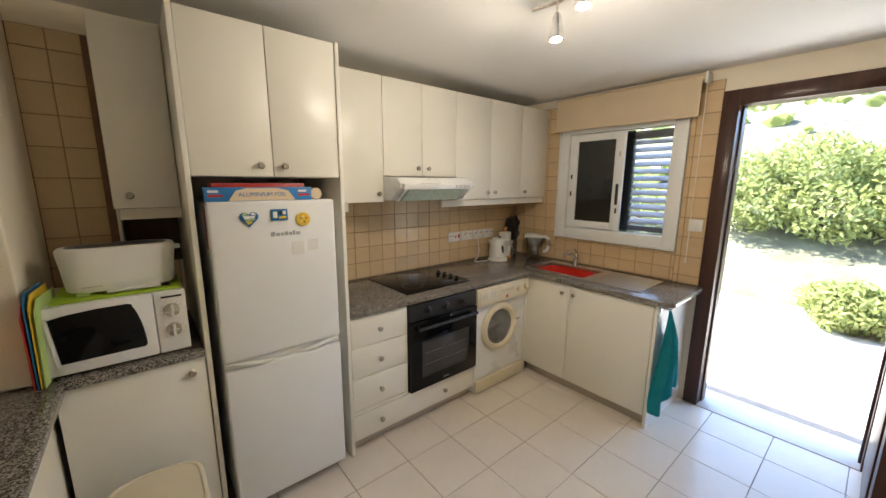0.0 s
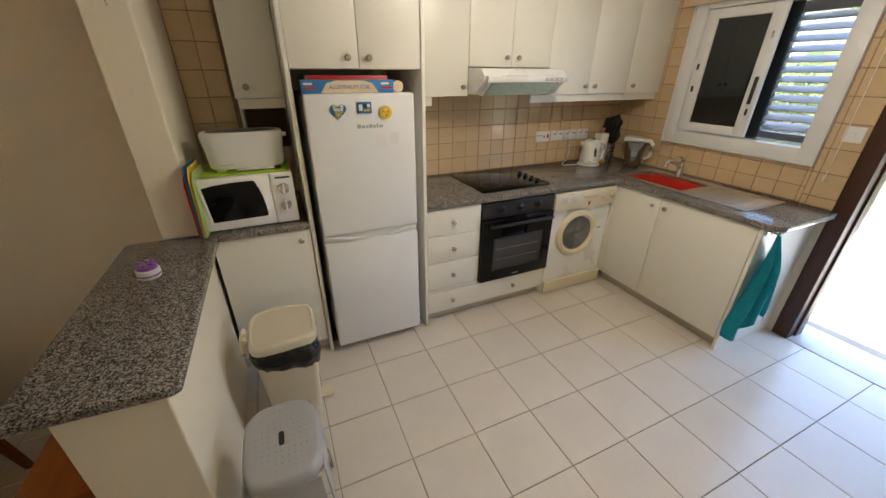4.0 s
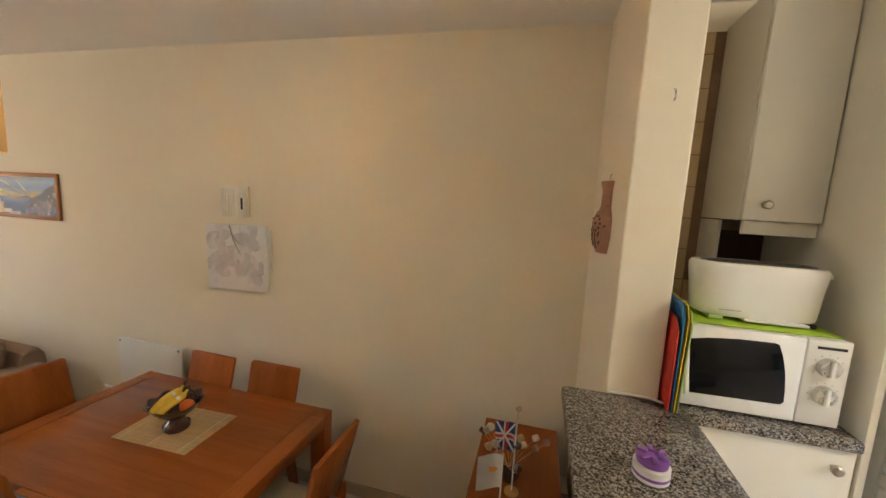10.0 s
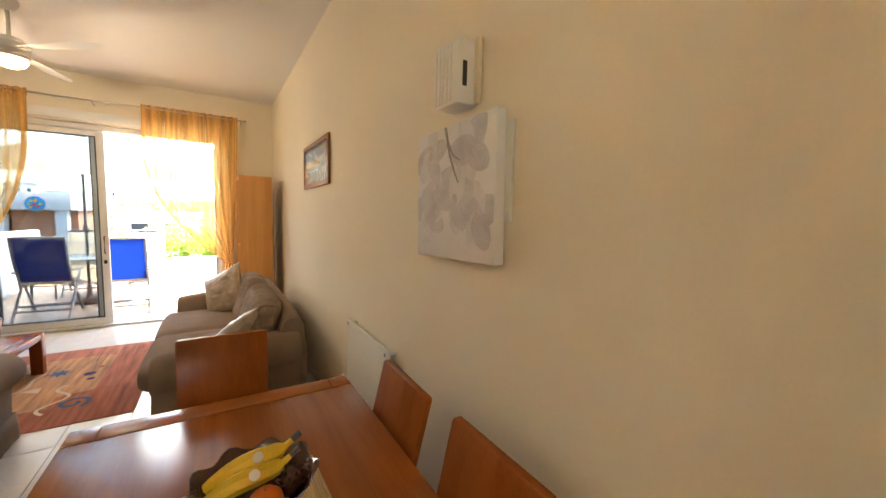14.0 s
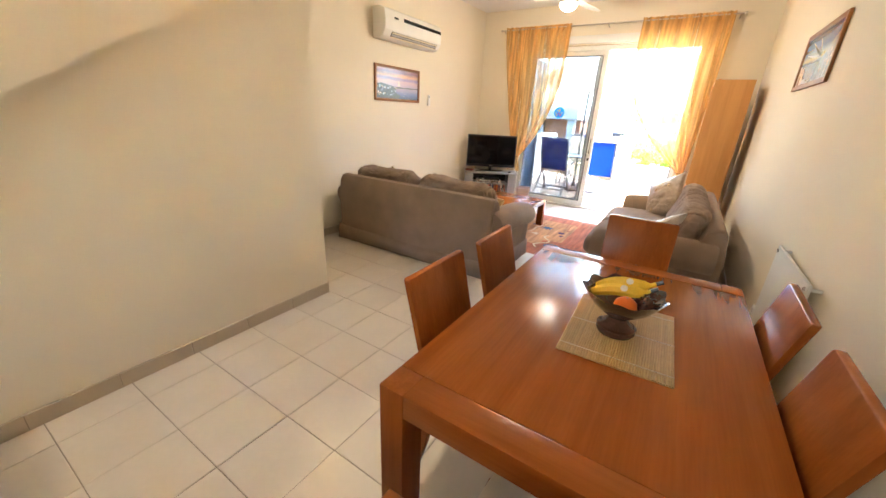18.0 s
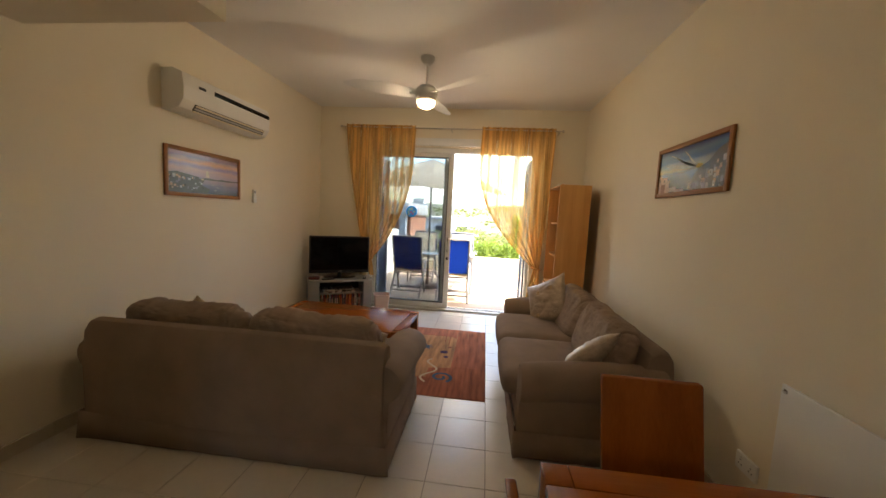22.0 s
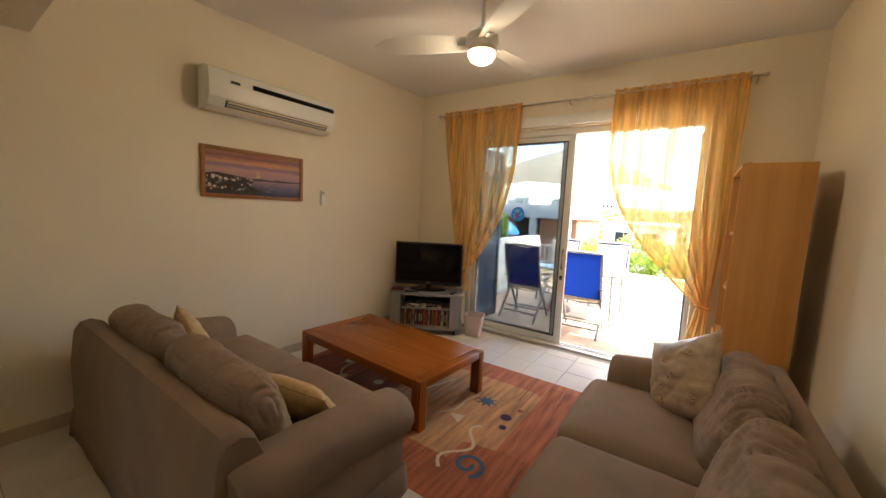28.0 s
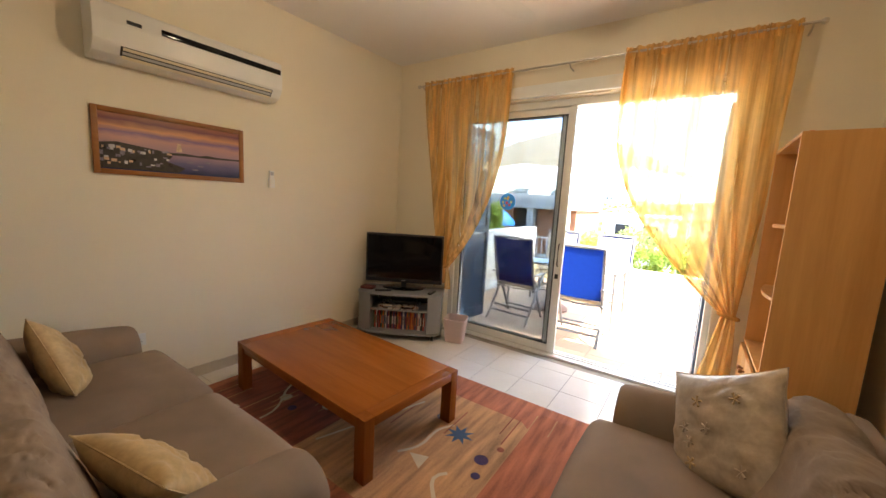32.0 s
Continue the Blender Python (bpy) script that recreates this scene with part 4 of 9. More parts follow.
part("mark", box(2.295, 2.315, 2.127, 2.1285, 0.735, 0.76), REDPL, pn, "small red badge", w=True)
part("kick_panel", box(1.986, 2.568, 2.135, 2.159, 0.012, 0.115, 0.006), CRPLAST, t, "yellowed kick panel", w=True)
ring = lathe([(0.150, 0.0), (0.193, 0.0), (0.197, 0.012), (0.185, 0.030), (0.160, 0.036), (0.142, 0.020), (0.140, 0.0)], seg=40, closed=False)
pr = part("door_ring", ring, CRPLAST, t, "cream door ring")
pr.matrix_parent_inverse = Matrix.Translation((2.245 - 2.28, 2.159 - 2.44, 0.505)) @ Matrix.Rotation(radians(90), 4, 'X')
gl = lathe([(0.142, 0.012), (0.136, 0.006), (0.120, 0.003), (0.05, 0.008), (0.0005, 0.010)], seg=36, closed=False)
bmesh.ops.subdivide_edges(gl, edges=gl.edges[:], cuts=2, use_grid_fill=True)
for v in gl.verts:
    if v.co.x ** 2 + v.co.y ** 2 < 0.0125:
        v.co.z = max(0.003, v.co.z + 0.012 * noise.noise(v.co * 22) + 0.006 * noise.noise(v.co * 60))
g1 = part("laundry", gl, M("grey_laundry", (0.14, 0.135, 0.13), 0.7, var=0.75, scale=16, bump=0.8, bscale=24, bdist=0.02), t, "dim laundry behind the door glass", angle=80)
g1.matrix_parent_inverse = Matrix.Translation((2.245 - 2.28, 2.158 - 2.44, 0.505)) @ Matrix.Rotation(radians(90), 4, 'X')
g1 = part("door_glass", lathe([(0.141, 0.020), (0.10, 0.026), (0.0005, 0.028), (0.0005, 0.024), (0.10, 0.022), (0.141, 0.016)], seg=36, closed=False), GLASS, t, "clear porthole glass")
g1.visible_shadow = False
g1.matrix_parent_inverse = Matrix.Translation((2.245 - 2.28, 2.158 - 2.44, 0.505)) @ Matrix.Rotation(radians(90), 4, 'X')
part("catch", box(2.405, 2.425, 2.110, 2.135, 0.485, 0.525, 0.004), WPLAST, t, w=True)

# side run
t = thing("sink_cabinet", (2.92, 1.66, 0), "ivory laminate sink cabinet with two doors", "cabinet")
b = box(RX + 0.001, KX - 0.005, 1.150, 1.168, 0, 0.865)
box(RX + 0.02, KX - 0.005, 1.168, 2.165, 0.08, 0.096, bm=b)
box(KX - 0.02, KX - 0.005, 1.168, 2.165, 0.096, 0.865, bm=b)
part("body", b, CABINET, t, w=True, smooth=False)
for y0, y1, ky in ((1.17, 1.775, 1.725), (1.775, 2.165, 1.82)):
    o = part("door", box(RX - 0.018, RX, y0 + 0.0015, y1 - 0.0015, 0.085, 0.858, 0.003), CABINET, t, w=True)
    knob((RX - 0.018, ky, 0.795), (-1, 0, 0), o)
part("end_strip", box(RX - 0.018, RX, 1.148, 1.168, 0, 0.862, 0.002), CABINET, t, w=True)
part("plinth", box(RX + 0.035, RX + 0.05, 1.17, 2.165, 0, 0.083), PLINTH, t, w=True)
part("corner_post", box(2.578, RX - 0.019, FY - 0.01, FY + 0.02, 0.0, 0.862), CABINET, t, w=True)
# granite worktop with a cut for the sink
SB = (2.70, 3.03, 1.72, 2.22)   # basin hole
Q = 0.866, 0.90
b = prism([(0.989, 2.135), (2.545, 2.135), (2.58, 2.10), (2.58, SB[3]), (3.195, SB[3]), (3.195, 2.795), (0.989, 2.795)], *Q, 'z', 0.006)
o = thing("granite_worktop", (2.0, 2.45, 0.866), "L-shaped speckled grey granite worktop", "worktop")
part("back_run", b, GRANITE, o, w=True)
b = box(2.58, SB[0], SB[2], SB[3], *Q)
box(SB[1], 3.195, SB[2], SB[3], *Q, bm=b)
prism([(2.58, SB[2]), (2.58, 1.13), (2.60, 1.085), (2.64, 1.065), (3.15, 1.065), (3.195, 1.09), (3.195, SB[2])], *Q, 'z', 0.006, bm=b)
part("side_run", b, GRANITE, o, w=True)
t = thing("sink", (2.87, 1.75, 0.90), "steel inset sink with drainer and red basin", "sink")
b = BM()
for x0, x1, y0, y1 in ((2.675, SB[0] + 0.012, 1.70, 2.25), (SB[1] - 0.012, 3.10, 1.70, 2.25), (SB[0] + 0.012, SB[1] - 0.012, SB[3] - 0.012, 2.25), (SB[0] + 0.012, SB[1] - 0.012, 1.70, SB[2] + 0.012)):
    box(x0, x1, y0, y1, 0.9015, 0.9075, bm=b)
box(2.675, 3.10, 1.30, 1.70, 0.9015, 0.9075, bm=b)
part("deck", b, SINKST, t, w=True, smooth=False)
for i in range(9):
    part("drainer_rib", box(2.72 + i * 0.038, 2.732 + i * 0.038, 1.33, 1.67, 0.9076, 0.9105, 0.001), SINKST, t, w=True)
b = BM()
x0, x1, y0, y1 = SB[0] + 0.012, SB[1] - 0.012, SB[2] + 0.012, SB[3] - 0.012
box(x0, x0 + 0.004, y0, y1, 0.76, 0.903, bm=b)
box(x1 - 0.004, x1, y0, y1, 0.76, 0.903, bm=b)
box(x0, x1, y0, y0 + 0.004, 0.76, 0.903, bm=b)
box(x0, x1, y1 - 0.004, y1, 0.76, 0.903, bm=b)
box(x0, x1, y0, y1, 0.755, 0.76, bm=b)
part("bowl", b, SINKST, t, w=True, smooth=False)
b = BM()
cx_, cy_ = (x0 + x1) / 2, (y0 + y1) / 2
rings = []
for s_, z in ((0.95, 0.772), (0.99, 0.885), (1.0, 0.892), (0.97, 0.894), (0.955, 0.885), (0.91, 0.785), (0.80, 0.778)):
    ring_ = []
    for i in range(32):
        a = 2 * math.pi * i / 32
        ring_.append(b.verts.new((cx_ + s_ * (x1 - x0 - 0.016) / 2 * math.copysign(abs(math.cos(a)) ** 0.45, math.cos(a)), cy_ + s_ * (y1 - y0 - 0.03) / 2 * math.copysign(abs(math.sin(a)) ** 0.45, math.sin(a)), z)))
    rings.append(ring_)
for r0, r1 in zip(rings, rings[1:]):
    for i in range(32):
        b.faces.new((r0[i], r0[(i + 1) % 32], r1[(i + 1) % 32], r1[i]))
b.faces.new(list(reversed(rings[0])))
b.faces.new(rings[-1])
whole("washing_up_bowl", b, RED, "red plastic washing-up bowl in the sink", "bowl", smooth=False)
t = thing("mixer_tap", (3.06, 2.0, 0.905), "chrome single-lever mixer tap", "tap")
part("body", lathe([(0.026, 0), (0.024, 0.01), (0.021, 0.02), (0.021, 0.10), (0.018, 0.115)]), CHROME, t)
part("spout", tube([(0, 0, 0.060), (-0.05, 0, 0.100), (-0.11, 0, 0.128), (-0.165, 0, 0.134), (-0.185, 0, 0.118), (-0.187, 0, 0.098)], [0.016, 0.015, 0.014, 0.014, 0.014, 0.014], 14), CHROME, t)
part("lever", tube([(0, 0, 0.115), (0.005, 0, 0.135), (-0.03, 0, 0.155), (-0.085, 0, 0.165)], [0.016, 0.014, 0.008, 0.006], 10), CHROME, t)

# hob
t = thing("hob", (1.71, 2.49, 0.90), "black ceramic hob with four knobs at the side", "hob")
part("glass_plate", box(1.425, 1.995, 2.225, 2.745, 0.9005, 0.907, 0.002), BLKGLASS, t, w=True)
for i in range(4):
    part("knob", lathe([(0.019, 0), (0.018, 0.006), (0.013, 0.009), (0.012, 0.022), (0.009, 0.024)], (0.240, -0.165 + 0.075 * i, 0.007), 18), BLACK, t)
RINGM = M("hob_ring_print", (0.05, 0.05, 0.052), 0.2, var=0.05)
for cx, cy, r in ((-0.15, 0.12, 0.085), (0.07, 0.13, 0.07), (-0.14, -0.12, 0.07), (0.07, -0.11, 0.095)):
    part("ring_mark", lathe([(r, 0.0072), (r + 0.003, 0.0075), (r + 0.006, 0.0072)], (cx, cy, 0), 36, closed=False), RINGM, t)

# wall units over the worktop
def wall_unit(x0, x1, z0, doors, label):
    t = thing("wall_cabinet", ((x0 + x1) / 2, 2.63, z0), label, "cabinet", "kitchen wall cabinets")
    carcass(t, x0 + 0.001, x1 - 0.001, 2.47, KY - 0.005, z0, 2.285)
    for a, c, kx in doors:
        front("door", t, a, c, z0, 2.285, y=2.469, knobs=[(kx, z0 + 0.055)])
    return t


t = wall_unit(0.99, 1.405, 1.495, [(0.99, 1.405, 1.36)], "ivory laminate wall cabinet with one door")
part("light_rail", box(0.992, 1.16, 2.475, 2.49, 1.44, 1.494), CABINET, t, w=True)
wall_unit(1.405, 2.035, 1.665, [(1.405, 1.72, 1.675), (1.72, 2.035, 1.765)], "short ivory laminate cabinet with two doors over the hood")
t = wall_unit(2.035, 2.815, 1.490, [(2.035, 2.42, 2.375), (2.42, 2.815, 2.465)], "ivory laminate wall cabinet with two doors")
part("light_rail", box(1.92, 2.81, 2.475, 2.49, 1.440, 1.489), CABINET, t, w=True)
t = wall_unit(2.815, 3.19, 1.490, [(2.815, 3.19, 2.86)], "ivory laminate corner wall cabinet with one door")
part("light_rail", box(2.815, 3.19, 2.475, 2.49, 1.440, 1.489), CABINET, t, w=True)
# cooker hood
t = thing("cooker_hood", (1.72, 2.55, 1.52), "white slim cooker hood with a metal filter", "cooker hood")
part("body", prism([(2.30, 1.655), (2.255, 1.618), (2.262, 1.590), (2.372, 1.508), (2.79, 1.508), (2.79, 1.66), (2.47, 1.66)], 1.408, 2.032, 'x', 0.004), WHITE, t, w=True)
part("visor", prism([(2.255, 1.620), (2.225, 1.612), (2.235, 1.580), (2.262, 1.588)], 1.42, 2.02, 'x', 0.002), WHITE, t, w=True)
fm = M("hood_filter", (0.40, 0.46, 0.37), 0.45, metal=0.2, var=0.15, scale=60)
part("filter", prism([(2.266, 1.5835), (2.366, 1.509), (2.3625, 1.504), (2.2625, 1.5785)], 1.47, 1.97, 'x'), fm, t, "greenish grease filter", w=True)
for i in range(11):
    f_ = (i + 0.5) / 11
    part("filter_slat", prism([(2.2625 + 0.1 * f_ - 0.004, 1.5785 - 0.0745 * f_ + 0.003), (2.2625 + 0.1 * f_ + 0.004, 1.5785 - 0.0745 * f_ - 0.003), (2.2595 + 0.1 * f_, 1.5745 - 0.0745 * f_)], 1.48, 1.96, 'x'), fm, t, w=True)
for x0 in (1.440, 1.972):
    part("filter_rail", prism([(2.264, 1.586), (2.372, 1.506), (2.367, 1.500), (2.259, 1.580)], x0, x0 + 0.028, 'x', 0.002), WHITE, t, w=True)
part("switch_panel", prism([(2.2262, 1.606), (2.2312, 1.590), (2.2292, 1.590), (2.2242, 1.606)], 1.84, 1.97, 'x'), GREYPL, t, w=True)
for i in range(3):
    part("switch", prism([(2.2245, 1.603), (2.2275, 1.593), (2.2235, 1.593), (2.2205, 1.603)], 1.85 + i * 0.04, 1.875 + i * 0.04, 'x'), WPLAST, t, w=True)

# sockets over the worktop
def plate(name, label, x0, x1, z0, z1, bits):
    t = thing(name, ((x0 + x1) / 2, KY - 0.012, z0), label, "socket", "kitchen sockets")
    part("plate", box(x0, x1, KY - 0.022, KY - 0.012, z0, z1, 0.003), WPLAST, t, w=True)
    for bx, bz, bw, bh, m in bits:
        part("rocker", box(x0 + bx, x0 + bx + bw, KY - 0.027, KY - 0.021, z0 + bz, z0 + bz + bh, 0.001), m, t, w=True)


plate("cooker_switch", "white cooker switch with a red rocker", 2.245, 2.39, 1.095, 1.182, [(0.115, 0.03, 0.016, 0.035, REDPL), (0.08, 0.035, 0.010, 0.018, REDPL), (0.02, 0.05, 0.012, 0.006, BLACK), (0.05, 0.05, 0.012, 0.006, BLACK)])
for x0 in (2.40, 2.545, 2.69):
    plate("double_socket", "white double wall socket", x0, x0 + 0.138, 1.095, 1.182, [(0.03, 0.055, 0.010, 0.006, BLACK), (0.045, 0.055, 0.010, 0.006, BLACK), (0.098, 0.055, 0.010, 0.006, BLACK), (0.113, 0.055, 0.010, 0.006, BLACK), (0.055, 0.072, 0.012, 0.008, REDPL)])
t = thing("kettle_lead", (2.60, 2.74, 0.90), "white mains lead of the kettle", "cable")
part("cord", tube([(2.58, 2.765, 1.125), (2.585, 2.74, 1.08), (2.59, 2.73, 1.00), (2.56, 2.72, 0.93), (2.50, 2.70, 0.905), (2.49, 2.66, 0.904), (2.58, 2.65, 0.904), (2.66, 2.64, 0.905)], 0.0035, 6), WPLAST, t, w=True)
part("plug", box(2.56, 2.605, 2.745, 2.775, 1.11, 1.15, 0.006), WPLAST, t, w=True)

# kettle and things in the corner
t = thing("kettle", (2.73, 2.62, 0.90), "white plastic jug kettle with a blue cap, on its base", "kettle", rz=-48)
part("base", lathe([(0.092, 0), (0.094, 0.008), (0.086, 0.020), (0.070, 0.022)], seg=32), WPLAST, t)
part("jug", lathe([(0.070, 0.022), (0.084, 0.026), (0.083, 0.05), (0.077, 0.11), (0.070, 0.165), (0.064, 0.190), (0.060, 0.194), (0.060, 0.190)], seg=32, closed=False), WPLAST, t)
part("lid", lathe([(0.060, 0.190), (0.060, 0.200), (0.050, 0.211), (0.020, 0.216), (0.001, 0.217)], seg=28, closed=False), WPLAST, t)
part("lid_button", lathe([(0.017, 0.214), (0.017, 0.222), (0.012, 0.226), (0.001, 0.226)], (0.012, 0, 0), 18, closed=False), BLUEPL, t, "blue lid button")
part("handle", tube([(0.052, 0, 0.196), (0.078, 0, 0.203), (0.102, 0, 0.186), (0.108, 0, 0.140), (0.100, 0, 0.085), (0.080, 0, 0.045)], [0.014, 0.014, 0.013, 0.012, 0.012, 0.011], 10), WPLAST, t)
part("spout", prism([(-0.050, 0.196), (-0.092, 0.190), (-0.068, 0.135), (-0.055, 0.130)], -0.018, 0.018, 'y', 0.005), WPLAST, t)
part("water_gauge", prism([(0.044 + 0.011 * math.cos(a) - 0.10 * (0.040 * math.sin(a)), 0.115 + 0.040 * math.sin(a)) for a in [i * math.pi / 8 for i in range(16)]], -0.071, -0.054, 'y', 0.001), GREYPOLE, t, "dark grey water gauge")
part("maker_mark", box(-0.010, 0.022, -0.0846, -0.0815, 0.036, 0.042), GREYPL, t)
t = thing("kitchen_roll", (2.90, 2.68, 0.90), "white kitchen roll on a wooden stand", "kitchen roll")
part("stand", lathe([(0.066, 0), (0.066, 0.014), (0.010, 0.015), (0.010, 0.27), (0.018, 0.28), (0.016, 0.295)]), BEECH, t)
part("roll", lathe([(0.018, 0.016), (0.054, 0.016), (0.055, 0.018), (0.055, 0.245), (0.054, 0.248), (0.018, 0.248)], seg=28), PAPER, t)
part("loose_sheet", box(-0.056, -0.0545, -0.04, 0.03, 0.017, 0.246), PAPER, t)
t = thing("utensil_pot", (3.03, 2.70, 0.90), "perforated steel pot with dark kitchen utensils", "utensil pot")
part("pot", lathe([(0.046, 0), (0.048, 0.004), (0.048, 0.145), (0.044, 0.145), (0.044, 0.01)], closed=False), STEEL, t)
for i in range(14):
    for k in range(6):
        a = math.pi * (0.75 + i / 14)
        part("pot_hole", cyl((0.0475 * math.cos(a), 0.0475 * math.sin(a), 0.025 + 0.019 * k), (0.0488 * math.cos(a), 0.0488 * math.sin(a), 0.025 + 0.019 * k), 0.0045, seg=6), BLACK, t)
for dx, dy, a, b2 in ((-0.02, 0.01, -0.05, 0.30), (0.015, 0.0, 0.03, 0.32), (0.0, -0.02, 0.0, 0.28)):
    bm = tube([(dx, dy, 0.01), (dx + a, dy, b2)], 0.006, 8)
    bm2 = lathe([(0.004, 0), (0.03, 0.02), (0.034, 0.05), (0.02, 0.085), (0.004, 0.09)], (0, 0, 0), 12)
    merge(bm, bm2, Matrix.Translation((dx + a, dy, b2 - 0.01)) @ Matrix.Diagonal((1, 0.25, 1, 1)))
    part("utensil", bm, BLACK, t)
t = thing("frying_pan", (3.10, 2.775, 0.96), "black frying pan hanging flat against the tiles", "pan")
pn = part("pan", lathe([(0.10, 0), (0.115, 0.012), (0.125, 0.04), (0.120, 0.04), (0.10, 0.006)], seg=30), BLACK, t)
pn.matrix_parent_inverse = Matrix.Translation((-0.02, 0.0, 0.20)) @ Matrix.Rotation(radians(90), 4, 'X')
part("handle", tube([(-0.02, 0, 0.09), (0.0, -0.03, -0.055)], 0.010, 8), BLACK, t)
t = thing("water_filter_jug", (3.08, 2.46, 0.90), "clear plastic water filter jug with a white lid and handle", "jug", rz=-54)
part("jug", lathe([(0.062, 0), (0.066, 0.005), (0.072, 0.10), (0.082, 0.205), (0.079, 0.205), (0.069, 0.10), (0.063, 0.01)], seg=28), glassy("clear_plastic", (0.93, 0.95, 0.95), 0.1), t)
part("funnel", lathe([(0.022, 0.075), (0.028, 0.085), (0.032, 0.125), (0.040, 0.130), (0.070, 0.19), (0.074, 0.20)], seg=24, closed=False), WPLAST, t)
part("cartridge", lathe([(0.024, 0.045), (0.026, 0.05), (0.026, 0.075), (0.001, 0.076)], seg=20, closed=False), GREYPL, t)
part("lid", prism([(-0.095, 0.205), (0.085, 0.205), (0.092, 0.214), (0.070, 0.226), (0.0, 0.238), (-0.070, 0.240), (-0.098, 0.228)], -0.062, 0.062, 'y', 0.012), WPLAST, t)
part("handle", tube([(0.070, 0, 0.215), (0.105, 0, 0.212), (0.132, 0, 0.180), (0.136, 0, 0.125), (0.118, 0, 0.080), (0.085, 0, 0.062)], [0.016, 0.018, 0.017, 0.016, 0.015, 0.013], 12), WPLAST, t)

# microwave, cloth and toaster
MX, MY = -0.022, 0.028
t = thing("microwave", (0.05, 2.37, 0.905), "white microwave oven with two dials", "microwave")
part("body", box(-0.150 + MX, 0.280 + MX, 2.168 + MY, 2.50 + MY, 0.915, 1.175, 0.006), WPLAST, t, w=True)
dr = part("door", box(-0.152 + MX, 0.172 + MX, 2.145 + MY, 2.167 + MY, 0.913, 1.176, 0.006), WHITE, t, w=True)
pts = [(-0.112, 0.957), (0.130, 0.962), (0.138, 0.972), (0.136, 1.01), (0.130, 1.06), (0.118, 1.11), (0.104, 1.146), (0.094, 1.150), (0.0, 1.149), (-0.08, 1.142), (-0.128, 1.132)]
part("window", prism([(x + MX, z) for x, z in pts], 2.142 + MY, 2.1455 + MY, 'y', 0.001), BLKGLASS, dr, "dark curved door window", w=True)
part("door_grip", prism([(-0.142 + MX, 1.135), (-0.130 + MX, 1.135), (-0.112 + MX, 0.952), (-0.124 + MX, 0.948)], 2.138 + MY, 2.1455 + MY, 'y', 0.002), WPLAST, dr, w=True)
part("control_panel", box(0.175 + MX, 0.281 + MX, 2.147 + MY, 2.167 + MY, 0.913, 1.176, 0.004), WPLAST, t, w=True)
for kz in (1.095, 1.010):
    o = part("dial", cyl((0.230 + MX, 2.147 + MY, kz), (0.230 + MX, 2.130 + MY, kz), 0.029, 0.026, 24), STEEL, t, "silver dial", w=True)
    part("pointer", box(0.225 + MX, 0.235 + MX, 2.122 + MY, 2.131 + MY, kz - 0.025, kz + 0.025, 0.002), WPLAST, t, w=True)
    for k in range(9):
        a = radians(-30 + 30 * k)
        part("dial_mark", box(0.230 + MX + 0.037 * math.cos(a) - 0.0015, 0.230 + MX + 0.037 * math.cos(a) + 0.0015, 2.1462 + MY, 2.1474 + MY, kz + 0.037 * math.sin(a) - 0.0015, kz + 0.037 * math.sin(a) + 0.0015), GREYPL, t, w=True)
part("name_bar", box(0.198 + MX, 0.268 + MX, 2.1455 + MY, 2.1472 + MY, 1.148, 1.156), BLACK, t, w=True)
for fx in (-0.12, 0.23):
    part("foot", cyl((fx + MX, 2.22 + MY, 0.9), (fx + MX, 2.22 + MY, 0.916), 0.014, seg=12), BLACK, t, w=True)
whole("cloth_mat", box(-0.145, 0.252, 2.20, 2.48, 1.1765, 1.182, 0.002), LIME, "lime green cloth on top of the microwave", "cloth")
t = thing("toaster", (0.065, 2.325, 1.183), "long white plastic toaster on a green cloth", "toaster")
pts = []
for i in range(28):
    a = 2 * math.pi * i / 28
    pts.append((0.185 * math.copysign(abs(math.cos(a)) ** 0.55, math.cos(a)), 0.085 * math.copysign(abs(math.sin(a)) ** 0.7, math.sin(a))))
b = BM()
rows_ = [(0.88, 0.012), (0.925, 0.018), (0.945, 0.05), (0.965, 0.10), (1.0, 0.150), (1.01, 0.174), (0.975, 0.184), (0.90, 0.186)]
rings = [[b.verts.new((x * s, y * s, z)) for x, y in pts] for s, z in rows_]
for r0, r1 in zip(rings, rings[1:]):
    for i in range(28):
        b.faces.new((r0[i], r0[(i + 1) % 28], r1[(i + 1) % 28], r1[i]))
b.faces.new(list(reversed(rings[0])))
b.faces.new(rings[-1])
part("shell", b, WPLAST, t)
part("slot_plate", prism([(0.158 * math.copysign(abs(math.cos(a)) ** 0.55, math.cos(a)), 0.066 * math.copysign(abs(math.sin(a)) ** 0.7, math.sin(a))) for a in [2 * math.pi * i / 28 for i in range(28)]], 0.183, 0.1865, 'z', 0.001), GREYPOLE, t, "dark slotted top")
part("slot", box(-0.125, 0.125, -0.014, 0.014, 0.1866, 0.188), BLACK, t)
part("lever", box(0.18, 0.205, -0.015, 0.015, 0.15, 0.168, 0.003), WPLAST, t)
part("crumb_tray", box(-0.05, 0.12, -0.092, -0.06, 0.006, 0.014, 0.002), WPLAST, t)
for fx in (-0.12, 0.13):
    part("foot", box(fx - 0.02, fx + 0.02, -0.07, 0.07, 0.0, 0.014, 0.002), GRNPL if fx < 0 else BLACK, t)
part("name_bar", box(-0.12, -0.06, -0.0835, -0.082, 0.035, 0.038), GREYPL, t)
